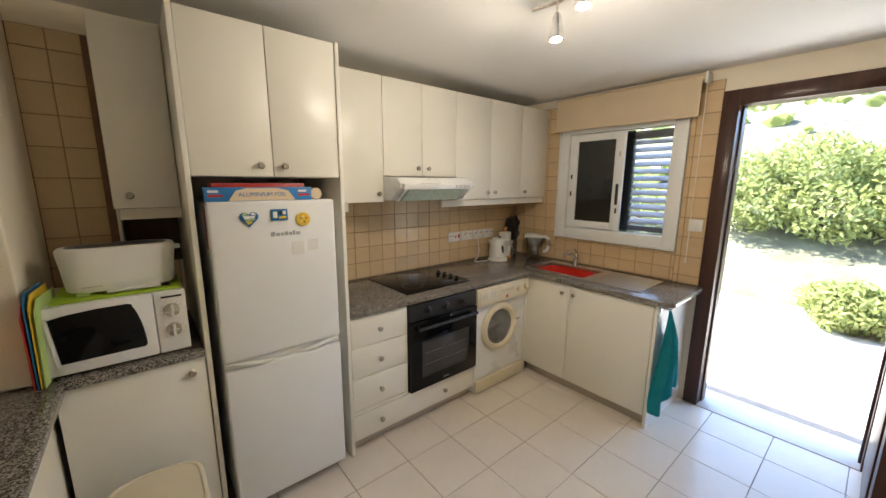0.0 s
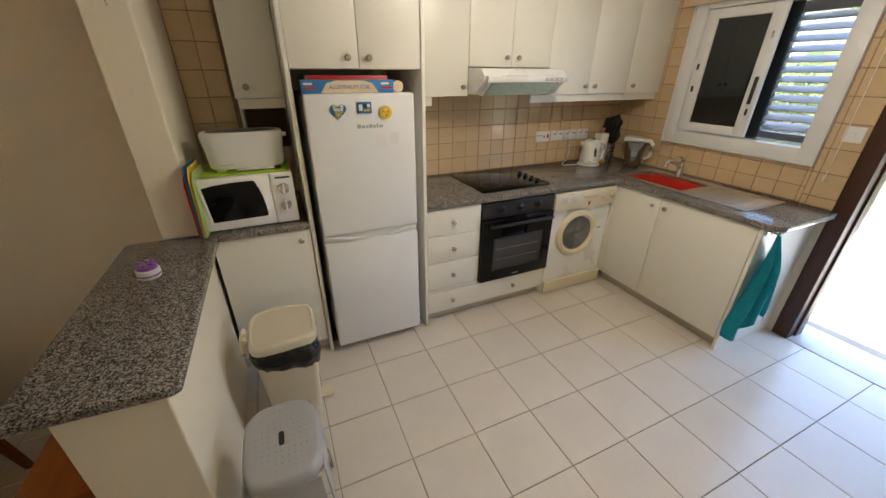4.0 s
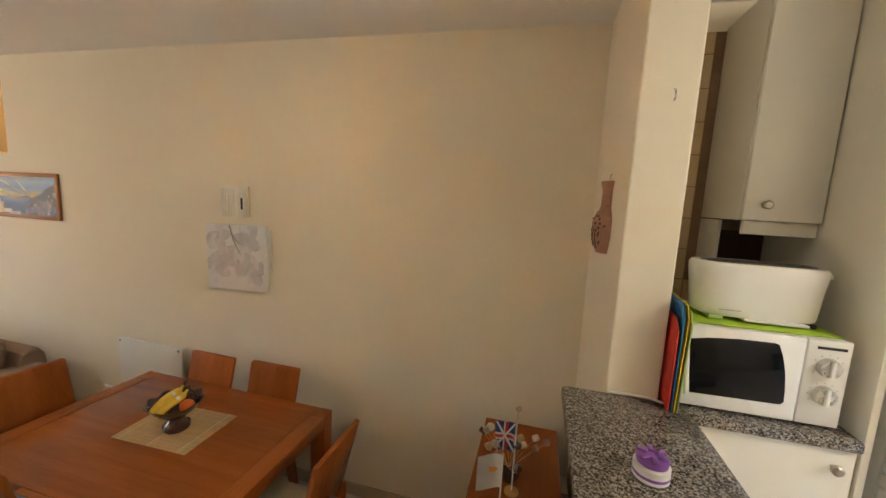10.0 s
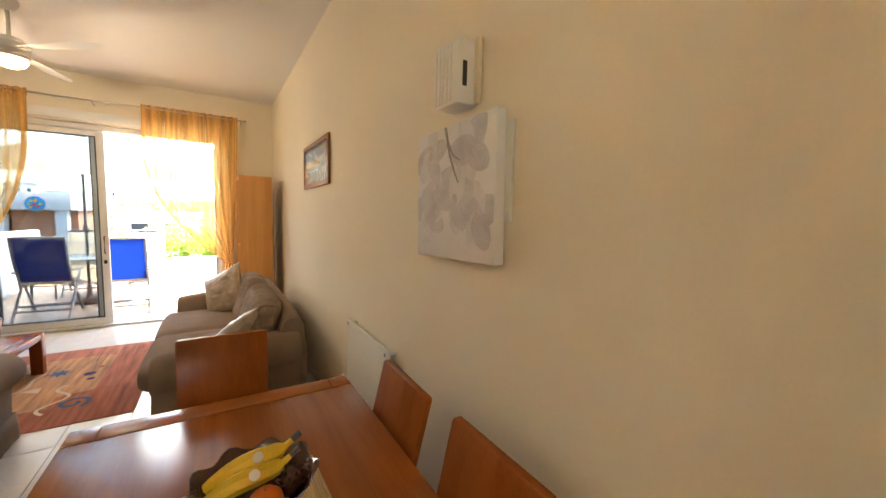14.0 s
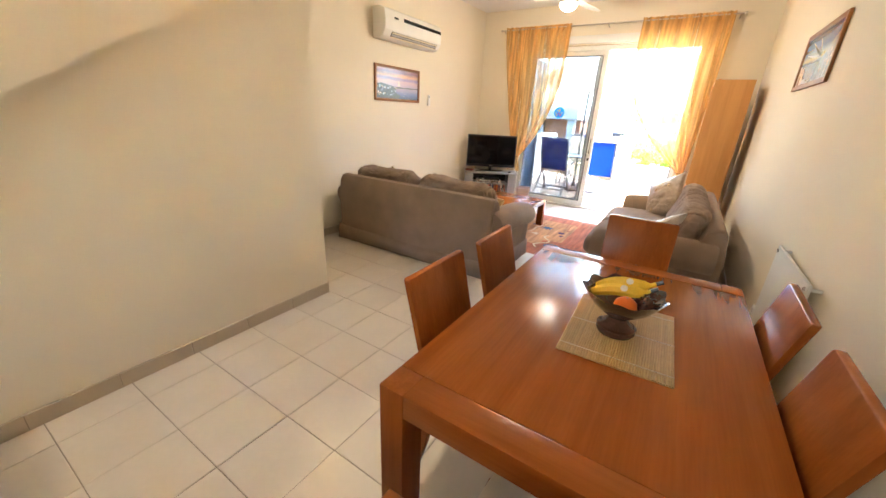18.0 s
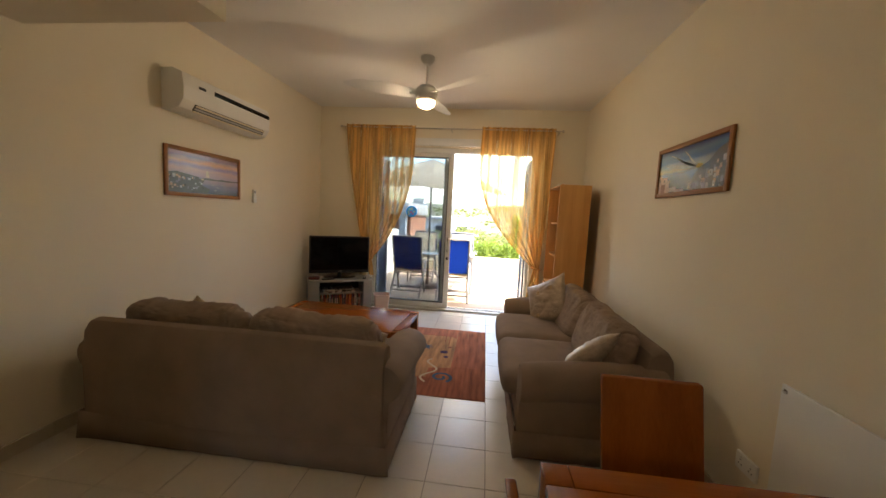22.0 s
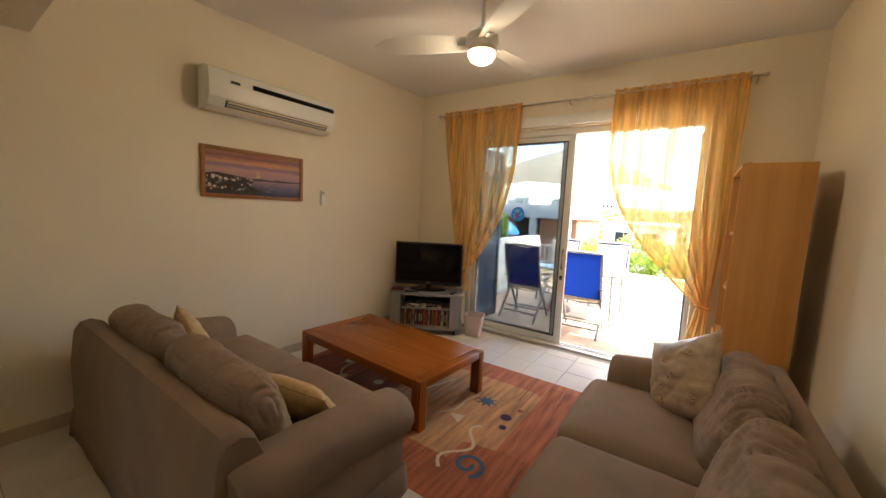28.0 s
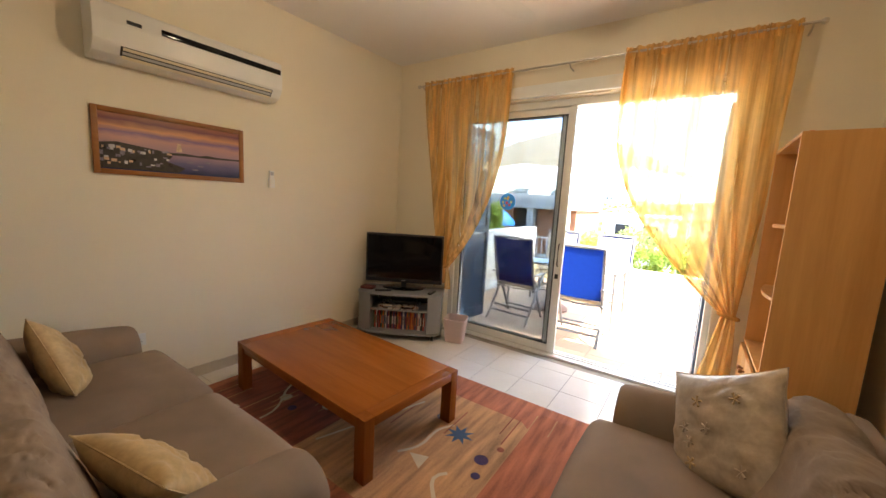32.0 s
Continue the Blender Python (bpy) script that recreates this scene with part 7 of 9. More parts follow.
def plump(w, h, d, seed, s):
    """A stuffed back cushion: rounded block with a sag, gathered ends and creases in the cloth."""
    bm = BM()
    bmesh.ops.create_cube(bm, size=2.0)
    bmesh.ops.subdivide_edges(bm, edges=bm.edges[:], cuts=44, use_grid_fill=True)
    o = Vector((seed * 3.7, seed * 1.3, seed * 7.1))
    for v in bm.verts:
        c = v.co
        k = (abs(c.x) ** 6.0 + abs(c.y) ** 2.8 + abs(c.z) ** 4.5) ** (-1 / 4.2)
        p = Vector((c.x * k * w / 2, c.y * k * d / 2, c.z * k * h / 2))
        u, q = p.x / (w / 2), p.z / (h / 2)
        # thinner towards the ends and the top, heavier at the foot
        p.y *= 1 - 0.22 * abs(u) ** 3 - 0.10 * q
        p.z -= 0.018 * (1 - u * u) * max(0, q)
        p.z += 0.012 * noise.noise(Vector((u * 2.2, q, 0)) + o)
        n = Vector((c.x ** 3, c.y * 1.2, c.z ** 3)).normalized()
        e = abs(u)
        f1 = noise.noise(Vector((u * 4.2 + q * 0.7 * s, 0.35 * c.y, q * 1.1)) + o)
        f2 = noise.noise(Vector((u * 8.0 - q * 1.5 * s, 0.6 * c.y, q * 1.6)) + o * 2)
        crease = (0.010 * f1 - 0.010 * max(0, 1 - abs(f1) * 5) - 0.006 * max(0, 1 - abs(f2) * 4)) * (0.45 + 0.55 * e) * (0.35 + 0.65 * max(0, q + 0.5))
        f3 = noise.noise(Vector((u * 9.0 + 0.8 * q * s, 0.3, q * 0.9)) + o * 3)
        crease -= 0.019 * max(0, 1 - abs(f3) * 4.5) * max(0, q + 0.15) * (0.4 + 0.6 * noise.noise(Vector((u * 2.5, 5.0, 0)) + o) ** 2 * 4)
        p += n * (crease + 0.006 * noise.noise(p * 5 + o))
        v.co = p
    return bm


def sofa():
    t = thing("sofa", (0, 0, 0), "taupe cloth two-seat sofa with rolled arms and a skirted base", "sofa", "sofas")
    part("base", box(-0.95, 0.95, -0.46, 0.432, 0.16, 0.30, 0.015), SOFA, t)
    o = part("skirt", skirt(), SOFA, t, "pleated valance")
    o.modifiers.new("thickness", 'SOLIDIFY').thickness = 0.004
    # raked back with a rounded top
    prof = [(-0.475, 0.16), (-0.478, 0.50), (-0.455, 0.69), (-0.425, 0.735), (-0.375, 0.745), (-0.325, 0.72), (-0.285, 0.62), (-0.24, 0.30), (-0.24, 0.16)]
    bm = BM()
    rings = []
    xs = [(-0.93, 0.94), (-0.915, 0.985), (-0.88, 1.0), (-0.45, 1.005), (0, 1.01), (0.45, 1.005), (0.88, 1.0), (0.915, 0.985), (0.93, 0.94)]
    for x, k in xs:
        rings.append([bm.verts.new((x, -0.36 + (y + 0.36) * k, 0.45 + (z - 0.45) * k)) for y, z in prof])
    for a, b in zip(rings, rings[1:]):
        for i in range(len(prof)):
            j = (i + 1) % len(prof)
            bm.faces.new((a[i], a[j], b[j], b[i]))
    bm.faces.new(rings[0])
    bm.faces.new(rings[-1])
    bmesh.ops.recalc_face_normals(bm, faces=bm.faces[:])
    part("back", bm, SOFA, t)
    for s in (-1, 1):
        part("arm", roll_arm(s), SOFA, t)
        c = soft(0.775, 0.74, 0.172, 0.065, 0.028, 16, 0.006, s + 2)
        c.transform(Matrix.Translation((s * 0.389, 0.150, 0.290)))
        part("seat_cushion", c, SOFA, t)
        p = plump(0.87, 0.46, 0.24, 3 + s, s)
        p.transform(Matrix.Translation((s * 0.432, -0.205, 0.63)) @ Matrix.Rotation(radians(15), 4, 'X') @ Matrix.Rotation(radians(s * 1.5), 4, 'Y'))
        part("back_cushion", p, SOFALT, t, angle=70)
    for x in (-0.90, 0.90):
        for y in (-0.42, 0.42):
            part("foot", cyl((x, y, 0), (x, y, 0.16), 0.025, seg=12), DARKWOOD, t)
    return t


sf = sofa()
SOFA_A = pose(-4.385, 0.14, FL, 0, 0, 90)
SOFA_B = pose(-5.19, 2.275, FL, 0, 0, 180)
sf.matrix_basis = SOFA_A
copy_thing(sf, SOFA_B)


def cushion(label, mat, m, w, h, d, seed):
    t = thing("cushion", (0, 0, 0), label, "cushion", "scatter cushions")
    p = pillow(w, h, d, 34, 0.5, 0.020, seed, 0.10, 2.4)
    part("cover", p, mat, t, angle=75)
    # piped seam
    pts = []
    for i in range(65):
        a = i / 64 * 4
        k, f = int(a) % 4, a - int(a)
        u, v = [(-1 + 2 * f, -1), (1, -1 + 2 * f), (1 - 2 * f, 1), (-1, 1 - 2 * f)][k]
        pts.append((u * w / 2 * (1 - 0.10 * (1 - v * v)), 0, v * h / 2 * (1 - 0.10 * (1 - u * u))))
    part("seam", tube(pts, 0.003, 5), mat, t)
    rr = random.Random(seed)
    if "embroidered" in label:
        for k in range(7):
            x, z = (rr.random() - 0.5) * w * 0.62, (rr.random() - 0.5) * h * 0.62
            for j in range(5):
                a = j * 1.2566 + k
                e = (1 - abs(2 * x / w) ** 2.4) * (1 - abs(2 * z / h) ** 2.4)
                yy = d / 2 * e ** 0.5
                for s in (-1, 1):
                    part("stitched_petal", tube([(x, s * (yy + 0.002), z), (x + 0.022 * math.cos(a), s * (yy + 0.004), z + 0.022 * math.sin(a))], [0.003, 0.005], 5), SATIN if k % 3 else GOLDSATIN, t)
    t.matrix_basis = m
    POSE[t.name] = m
    return t


cushion("embroidered cream satin cushion leaning on the sofa arm", SATIN, SOFA_B @ pose(0.62, 0.02, 0.650, 20, 28, 46), 0.50, 0.47, 0.16, 1)
cushion("cream satin cushion lying tilted against the sofa back", SATIN, SOFA_B @ pose(-0.64, -0.08, 0.575, 48, 28, -22), 0.46, 0.42, 0.17, 2)
cushion("gold satin cushion propped beside the arm", GOLDSATIN, SOFA_A @ pose(0.58, 0.08, 0.535, 40, 6, 16), 0.42, 0.36, 0.16, 3)
cushion("gold satin cushion propped in the sofa corner", GOLDSATIN, SOFA_A @ pose(-0.57, 0.05, 0.565, 24, -30, -18), 0.42, 0.42, 0.16, 4)

# coffee table
t = thing("coffee_table", (-5.708, 0.148, FL + 0.007), "low rectangular cherry wood coffee table on a rug", "table", rz=-3.4)
cx0, cx1, cy0, cy1, cz, cf = -0.395, 0.395, -0.72, 0.72, 0.358, 0.0
part("tabletop", box(cx0, cx1, cy0 + 0.082, cy1 - 0.082, cz - 0.035, cz - 0.001, 0.003), CHERRY_Y, t)
for y0 in (cy0, cy1 - 0.08):
    part("end_rail", box(cx0 + 0.07, cx1 - 0.07, y0, y0 + 0.08, cz - 0.055, cz, 0.003), CHERRY, t)
    for x0 in (cx0, cx1 - 0.068):
        part("leg", box(x0, x0 + 0.068, y0, y0 + 0.08, cf, cz, 0.004), CHERRY_Z, t)
for x0 in (cx0 + 0.012, cx1 - 0.032):
    part("apron", box(x0, x0 + 0.02, cy0 + 0.082, cy1 - 0.082, cz - 0.075, cz - 0.036, 0.002), CHERRY_Y, t)

# rug with its inlaid shapes
RX0, RX1, RY0, RY1 = -6.61, -4.87, -0.78, 1.66
t = thing("rug", ((RX0 + RX1) / 2, (RY0 + RY1) / 2, FL), "rust and tan patterned rug with blue and purple motifs", "rug")
part("field", box(RX0, RX1, RY0, RY1, FL + 0.0003, FL + 0.006, 0.002), RUGRED, t, w=True)
lv = [0]


def motif(name, pts, mat):
    lv[0] += 1
    z = FL + 0.0062 + 0.00012 * lv[0]
    part(name, prism(pts, z - 0.0008, z, 'z'), mat, t, w=True)


motif("tan_panel", [(-6.33, 0.30), (-6.33, 1.26), (-6.27, 1.33), (-5.44, 1.33), (-5.40, 1.12), (-5.20, 1.12), (-5.20, 0.30)], RUGTAN)
motif("brick_panel", [(-5.95, -0.70), (-5.95, 0.30), (-5.05, 0.30), (-5.05, -0.70)], RUGDK)
motif("tan_panel", [(-6.45, -0.60), (-6.45, 0.10), (-6.05, 0.10), (-6.05, -0.60)], RUGTAN)
motif("brick_panel", [(-6.50, 1.34), (-6.50, 1.58), (-5.45, 1.58), (-5.45, 1.34)], RUGRED)


def blob(cx, cy, r, n=16, star=0):
    return [(cx + r * (1 - (0.55 if star and i % 2 else 0)) * math.cos(2 * math.pi * i / n), cy + r * (1 - (0.55 if star and i % 2 else 0)) * math.sin(2 * math.pi * i / n)) for i in range(n)]


motif("blue_star", blob(-5.945, 1.0, 0.095, 16, 1), RUGBLUE)
motif("purple_dot", blob(-5.83, 1.22, 0.042), RUGPURP)
motif("purple_dot", blob(-5.70, 1.255, 0.026), RUGPURP)
motif("rust_dot", blob(-5.98, 1.27, 0.022), RUGDK)
motif("blue_dot", blob(-6.03, 0.80, 0.03), RUGBLUE)
motif("cream_triangle", [(-5.62, 0.86), (-5.55, 0.98), (-5.66, 0.97)], RUGCREAM)
for k, (x, y) in enumerate(((-5.5, -0.2), (-5.75, -0.4), (-5.2, -0.35), (-5.62, 0.12))):
    motif("cream_patch", blob(x, y, 0.045, 7), RUGCREAM)
motif("purple_dot", blob(-5.45, -0.05, 0.03), RUGPURP)


def ribbon(name, pts, w, mat):
    lv[0] += 1
    z = FL + 0.0062 + 0.00012 * lv[0]
    bm = BM()
    vs = []
    for i, p in enumerate(pts):
        a, c = Vector(pts[max(0, i - 1)]), Vector(pts[min(len(pts) - 1, i + 1)])
        d = (c - a).normalized()
        nrm = Vector((-d.y, d.x)) * w / 2
        vs.append((bm.verts.new((p[0] + nrm.x, p[1] + nrm.y, z)), bm.verts.new((p[0] - nrm.x, p[1] - nrm.y, z))))
    for a, c in zip(vs, vs[1:]):
        bm.faces.new((a[0], c[0], c[1], a[1]))
    bmesh.ops.recalc_face_normals(bm, faces=bm.faces[:])
    part(name, bm, mat, t, w=True, smooth=False)


ribbon("cream_squiggle", [(-5.10 - 0.52 * u, 1.13 - 0.06 * math.sin(u * 9) + 0.02 * u) for u in [i / 14 for i in range(15)]], 0.022, RUGCREAM)
ribbon("cream_squiggle", [(-5.58 - 0.42 * u, 0.80 + 0.13 * u + 0.03 * math.sin(u * 6)) for u in [i / 12 for i in range(13)]], 0.020, RUGCREAM)
ribbon("cream_squiggle", [(-5.35 - 0.75 * u, 0.35 + 0.25 * u) for u in [i / 8 for i in range(9)]], 0.016, RUGCREAM)
ribbon("cream_squiggle", [(-5.25 - 0.6 * u, -0.1 - 0.3 * u + 0.04 * math.sin(u * 8)) for u in [i / 12 for i in range(13)]], 0.016, RUGCREAM)
ribbon("grey_swirl", [(-5.22 + (0.105 - 0.0042 * i) * math.cos(i * 0.42 + 0.6), 1.256 + (0.105 - 0.0042 * i) * math.sin(i * 0.42 + 0.6)) for i in range(20)], 0.030, RUGBLUE)
for k in range(26):
    y = RY0 + 0.08 + (RY1 - RY0 - 0.16) * ((k * 0.618) % 1)
    x = RX0 + 0.1 + (RX1 - RX0 - 0.5) * ((k * 0.377) % 1)
    ribbon("streak", [(x, y), (x + 0.15 + 0.2 * ((k * 0.29) % 1), y + 0.004)], 0.008, RUGTAN if k % 3 else RUGDK)

# television, stand, films, player
TVR = 121.0
t = thing("tv_stand", (-7.02, -0.45, FL), "grey bow-fronted television stand on castors", "tv stand", rz=TVR)
def bow(dz0, dz1, w, d0, d1):
    pts = [(-w, d1), (-w, d0 + 0.10), (-w * 0.86, d0 + 0.035), (-w * 0.5, d0 + 0.008), (0, d0), (w * 0.5, d0 + 0.008), (w * 0.86, d0 + 0.035), (w, d0 + 0.10), (w, d1)]
    return prism(pts, dz0, dz1, 'z', 0.004)


part("top", bow(0.475, 0.498, 0.45, -0.235, 0.17), TVSTAND, t)
part("bottom", bow(0.065, 0.085, 0.45, -0.235, 0.17), TVSTAND, t)
part("shelf", box(-0.30, 0.30, -0.15, 0.18, 0.292, 0.306, 0.002), TVSTAND, t)
for s in (-1, 1):
    part("side_panel", prism([(s * 0.30, 0.18), (s * 0.30, -0.205), (s * 0.435, -0.145), (s * 0.435, 0.18)], 0.085, 0.475, 'z', 0.003), TVSTAND, t)
    for y in (-0.15, 0.15):
        part("castor", cyl((s * 0.36 - 0.012, y, 0.032), (s * 0.36 + 0.012, y, 0.032), 0.032, seg=18), BLACK, t)
part("back_panel", box(-0.30, 0.30, 0.175, 0.183, 0.085, 0.475), BLACK, t)
TVM = pose(-7.02, -0.45, FL, 0, 0, TVR)
t = thing("television", (0, 0, 0), "black flat-screen television on a swivel foot", "television")
TM = TVM @ pose(0, 0.035, 0.499)
t.matrix_basis = TM
POSE[t.name] = TM
sh = part("casing", box(-0.42, 0.42, 0.0, 0.055, 0.062, 0.592, 0.008, 3), BLACK, t)
part("screen", box(-0.40, 0.40, -0.0015, 0.0005, 0.108, 0.574), BLKGLASS, t, "dark glossy screen")
part("logo_mark", lathe([(0.0005, 0), (0.007, 0.0005)], seg=14, closed=False), STEEL, t).matrix_parent_inverse = Matrix.Translation((-0.012, -0.001, 0.085)) @ Matrix.Rotation(radians(90), 4, 'X')
part("logo_bar", box(0.0, 0.022, -0.0012, 0.0, 0.080, 0.091), STEEL, t)
part("neck", cyl((0, 0.03, 0.008), (0, 0.03, 0.09), 0.03, seg=16), BLACK, t)
part("foot", prism([(0.23 * math.cos(a), 0.02 + 0.13 * math.sin(a)) for a in [i * math.pi / 12 for i in range(24)]], 0.0, 0.012, 'z', 0.004), BLKGLASS, t)


def on_stand(name, label, cat, m, geo):
    t = thing(name, (0, 0, 0), label, cat)
    t.matrix_basis = TVM @ m
    POSE[t.name] = TVM @ m
    for nm, bm, mat in geo:
        part(nm, bm, mat, t)


on_stand("dvd_player", "slim silver disc player on the shelf", "disc player", pose(-0.02, -0.02, 0.307), [("case", box(-0.215, 0.215, -0.11, 0.11, 0, 0.045, 0.003), STEEL), ("tray", box(-0.15, 0.0, -0.112, -0.109, 0.02, 0.032), TVSTAND), ("display", box(0.03, 0.16, -0.112, -0.109, 0.014, 0.032), BLKGLASS)])
on_stand("receiver_box", "black receiver box with tangled leads", "receiver", pose(0.03, 0.0, 0.3525), [("case", box(-0.13, 0.13, -0.08, 0.08, 0, 0.035, 0.003), BLACK), ("lead", tube([(-0.10, 0.06, 0.03), (-0.16, 0.03, 0.07), (-0.05, -0.02, 0.09), (0.06, 0.03, 0.075), (0.15, -0.01, 0.06), (0.10, 0.06, 0.02)], 0.004, 6), BLACK)])
for nm, lb, m, L_ in (("remote_control", "black remote control on the television stand", pose(-0.18, -0.13, 0.499, 0, 0, 12), 0.17), ("remote_control", "black remote control on the television stand", pose(0.33, -0.10, 0.499, 0, 0, 75), 0.15)):
    on_stand(nm, lb, "remote control", m, [("case", box(-L_ / 2, L_ / 2, -0.022, 0.022, 0, 0.018, 0.005), BLACK)] + [("button", cyl((-L_ / 2 + 0.02 + 0.022 * i, 0, 0.018), (-L_ / 2 + 0.02 + 0.022 * i, 0, 0.020), 0.006, seg=10), GREYPL) for i in range(6)])
on_stand("games_box", "small dark red case on the television stand", "case", pose(-0.36, -0.06, 0.499, 0, 0, -10), [("case", box(-0.07, 0.07, -0.05, 0.05, 0, 0.03, 0.006), M("dark_red_case", (0.12, 0.02, 0.015), 0.4))])
dr = random.Random(11)
cols = [M("film_case_%s" % n, c, 0.35, var=0.1, scale=30) for n, c in (("black", (0.02, 0.02, 0.025)), ("white", (0.62, 0.6, 0.56)), ("red", (0.40, 0.04, 0.03)), ("orange", (0.55, 0.16, 0.03)), ("navy", (0.03, 0.05, 0.14)), ("grey", (0.25, 0.25, 0.26)), ("wine", (0.22, 0.04, 0.05)), ("green", (0.05, 0.12, 0.06)))]
x = -0.285
while x < 0.275:
    w = 0.0145
    t = thing("film_case", (0, 0, 0), "upright film disc case on the low shelf", "film case", "film cases")
    t.matrix_basis = TVM @ pose(x + w / 2, -0.05 + 0.02 * dr.random(), 0.086, 0, 0, 0)
    POSE[t.name] = t.matrix_basis.copy()
    part("case", box(-w / 2 + 0.0005, w / 2 - 0.0005, -0.068, 0.068, 0, 0.182 + 0.008 * dr.random(), 0.001, 1), dr.choice(cols), t)
    part("spine_title", box(-w / 2 + 0.003, w / 2 - 0.003, -0.0685, -0.0679, 0.05, 0.14), dr.choice(cols), t)
    x += w
# waste basket beside the stand
t = thing("waste_basket", (-7.27, 0.10, FL), "pale pink square plastic waste basket", "basket", rz=20)
outer = tapered(-0.115, 0.115, -0.115, 0.115, 0.0, 0.245, 0.80, 0.03)
bmesh.ops.delete(outer, geom=[f for f in outer.faces if f.normal.z > 0.9 or (len(f.verts) > 4 and f.calc_center_median().z > 0.2)], context='FACES')
bmesh.ops.solidify(outer, geom=outer.faces[:], thickness=0.004)
part("tub", outer, PINKPL, t)
part("rim", tube([(0.116 * math.copysign(abs(math.cos(a)) ** 0.35, math.cos(a)), 0.116 * math.copysign(abs(math.sin(a)) ** 0.35, math.sin(a)), 0.245) for a in [i * math.pi / 16 for i in range(33)]], 0.005, 6), PINKPL, t)
part("label_patch", box(-0.02, 0.035, -0.1012, -0.098, 0.05, 0.056), GREYPL, t)

# air conditioner
t = thing("air_conditioner", (-5.24, LY + 0.1, 1.69), "white wall air conditioner with a black strip", "air conditioner")
part("body", prism([(LY + 0.001, 1.715), (LY + 0.001, 2.03), (LY + 0.10, 2.035), (LY + 0.185, 2.00), (LY + 0.20, 1.90), (LY + 0.195, 1.80), (LY + 0.155, 1.735), (LY + 0.09, 1.712)], -5.85, -4.715, 'x', 0.008), WPLAST, t, w=True)
part("black_strip", prism([(LY + 0.1985, 1.950), (LY + 0.2035, 1.943), (LY + 0.2035, 1.920), (LY + 0.2000, 1.912)], -5.83, -5.04, 'x'), BLKGLASS, t, w=True)
part("badge", box(-4.94, -4.87, LY + 0.1975, LY + 0.2035, 1.915, 1.935), BLACK, t, w=True)
for i in range(3):
    z, y = 1.780 - 0.020 * i, LY + 0.1905 - 0.0155 * i
    part("outlet_flap", prism([(y, z), (y + 0.004, z - 0.002), (y - 0.006, z - 0.016), (y - 0.010, z - 0.014)], -5.76, -4.85, 'x'), GREYPL if i == 1 else CRPLAST, t, w=True)
part("outlet_gap", prism([(LY + 0.189, 1.785), (LY + 0.1905, 1.783), (LY + 0.158, 1.737), (LY + 0.155, 1.739)], -5.77, -4.84, 'x'), BLACK, t, w=True)
t = thing("remote_holder", (-5.855, LY + 0.015, 1.02), "white air-conditioner remote in a wall holder", "remote control")
part("holder", box(-5.88, -5.83, LY + 0.001, LY + 0.028, 1.02, 1.095, 0.003), WPLAST, t, w=True)
part("remote", box(-5.876, -5.834, LY + 0.006, LY + 0.024, 1.05, 1.165, 0.003), WPLAST, t, w=True)
part("display", box(-5.87, -5.84, LY + 0.0235, LY + 0.0252, 1.125, 1.155), GREYPL, t, w=True)


# framed pictures
def framed(label, cx, y, s, cz, w, h, art, extra=None):
    """A wooden frame on a wall at y that faces s along y."""
    t = thing("framed_picture", (cx, y, cz), label, "picture", "framed pictures")
    f, dp = 0.032, 0.020
    def yy(a, b):
        return (min(y + s * a, y + s * b), max(y + s * a, y + s * b))
    for x0, x1, z0, z1 in ((-w / 2, -w / 2 + f, -h / 2, h / 2), (w / 2 - f, w / 2, -h / 2, h / 2), (-w / 2 + f, w / 2 - f, h / 2 - f, h / 2), (-w / 2 + f, w / 2 - f, -h / 2, -h / 2 + f)):
        part("frame_bar", box(cx + x0, cx + x1, *yy(0.002, dp), cz + z0, cz + z1, 0.003), FRAMEWD, t, w=True)
    part("print", box(cx - w / 2 + f, cx + w / 2 - f, *yy(0.003, 0.010), cz - h / 2 + f, cz + h / 2 - f), art, t, w=True)
    if extra:
        extra(t, yy)
    return t


def boats(t, yy):
    """Dark harbour town, breakwater and small boats on lilac water."""
    X0, X1, Z0, Z1 = -5.588, -4.752, 1.077, 1.423
    def patch(name, pts, mat, k):
        # seen from the room, the print runs against x
        part(name, prism([(X1 - (X1 - X0) * min(1, max(0, u)), Z0 + (Z1 - Z0) * min(1, max(0, v))) for u, v in pts], *yy(0.0101 + 0.0002 * k, 0.0103 + 0.0002 * k), 'y'), mat, t, w=True)
    patch("print_breakwater", [(0.40, 0.40), (0.55, 0.42), (0.66, 0.40), (0.72, 0.43), (0.80, 0.41), (1.0, 0.42), (1.0, 0.385), (0.8, 0.37), (0.6, 0.37), (0.45, 0.36)], PRINTDK, 1)
    patch("print_shore", [(0.0, 0.02), (0.0, 0.46), (0.10, 0.50), (0.24, 0.46), (0.38, 0.42), (0.46, 0.34), (0.42, 0.22), (0.55, 0.12), (0.50, 0.02)], PRINTDK, 1)
    hr = random.Random(5)
    for k in range(46):
        u, v = 0.42 * hr.random() ** 1.2, 0.06 + 0.34 * hr.random()
        w, h = 0.012 + 0.022 * hr.random(), 0.02 + 0.04 * hr.random()
        patch("print_roof", [(u, v), (u + w, v), (u + w, v + h), (u, v + h)], (PRINTMV, PETALB, PRINTMV, VILLA)[k % 4], 2 + k % 4)
    patch("print_mill", [(0.485, 0.44), (0.53, 0.44), (0.52, 0.60), (0.495, 0.60)], VILLA, 3)
    for u, v in ((0.56, 0.26), (0.64, 0.20), (0.70, 0.29), (0.60, 0.12)):
        patch("print_boat", [(u, v), (u + 0.05, v), (u + 0.042, v - 0.025), (u + 0.008, v - 0.025)], PRINTMV, 2)


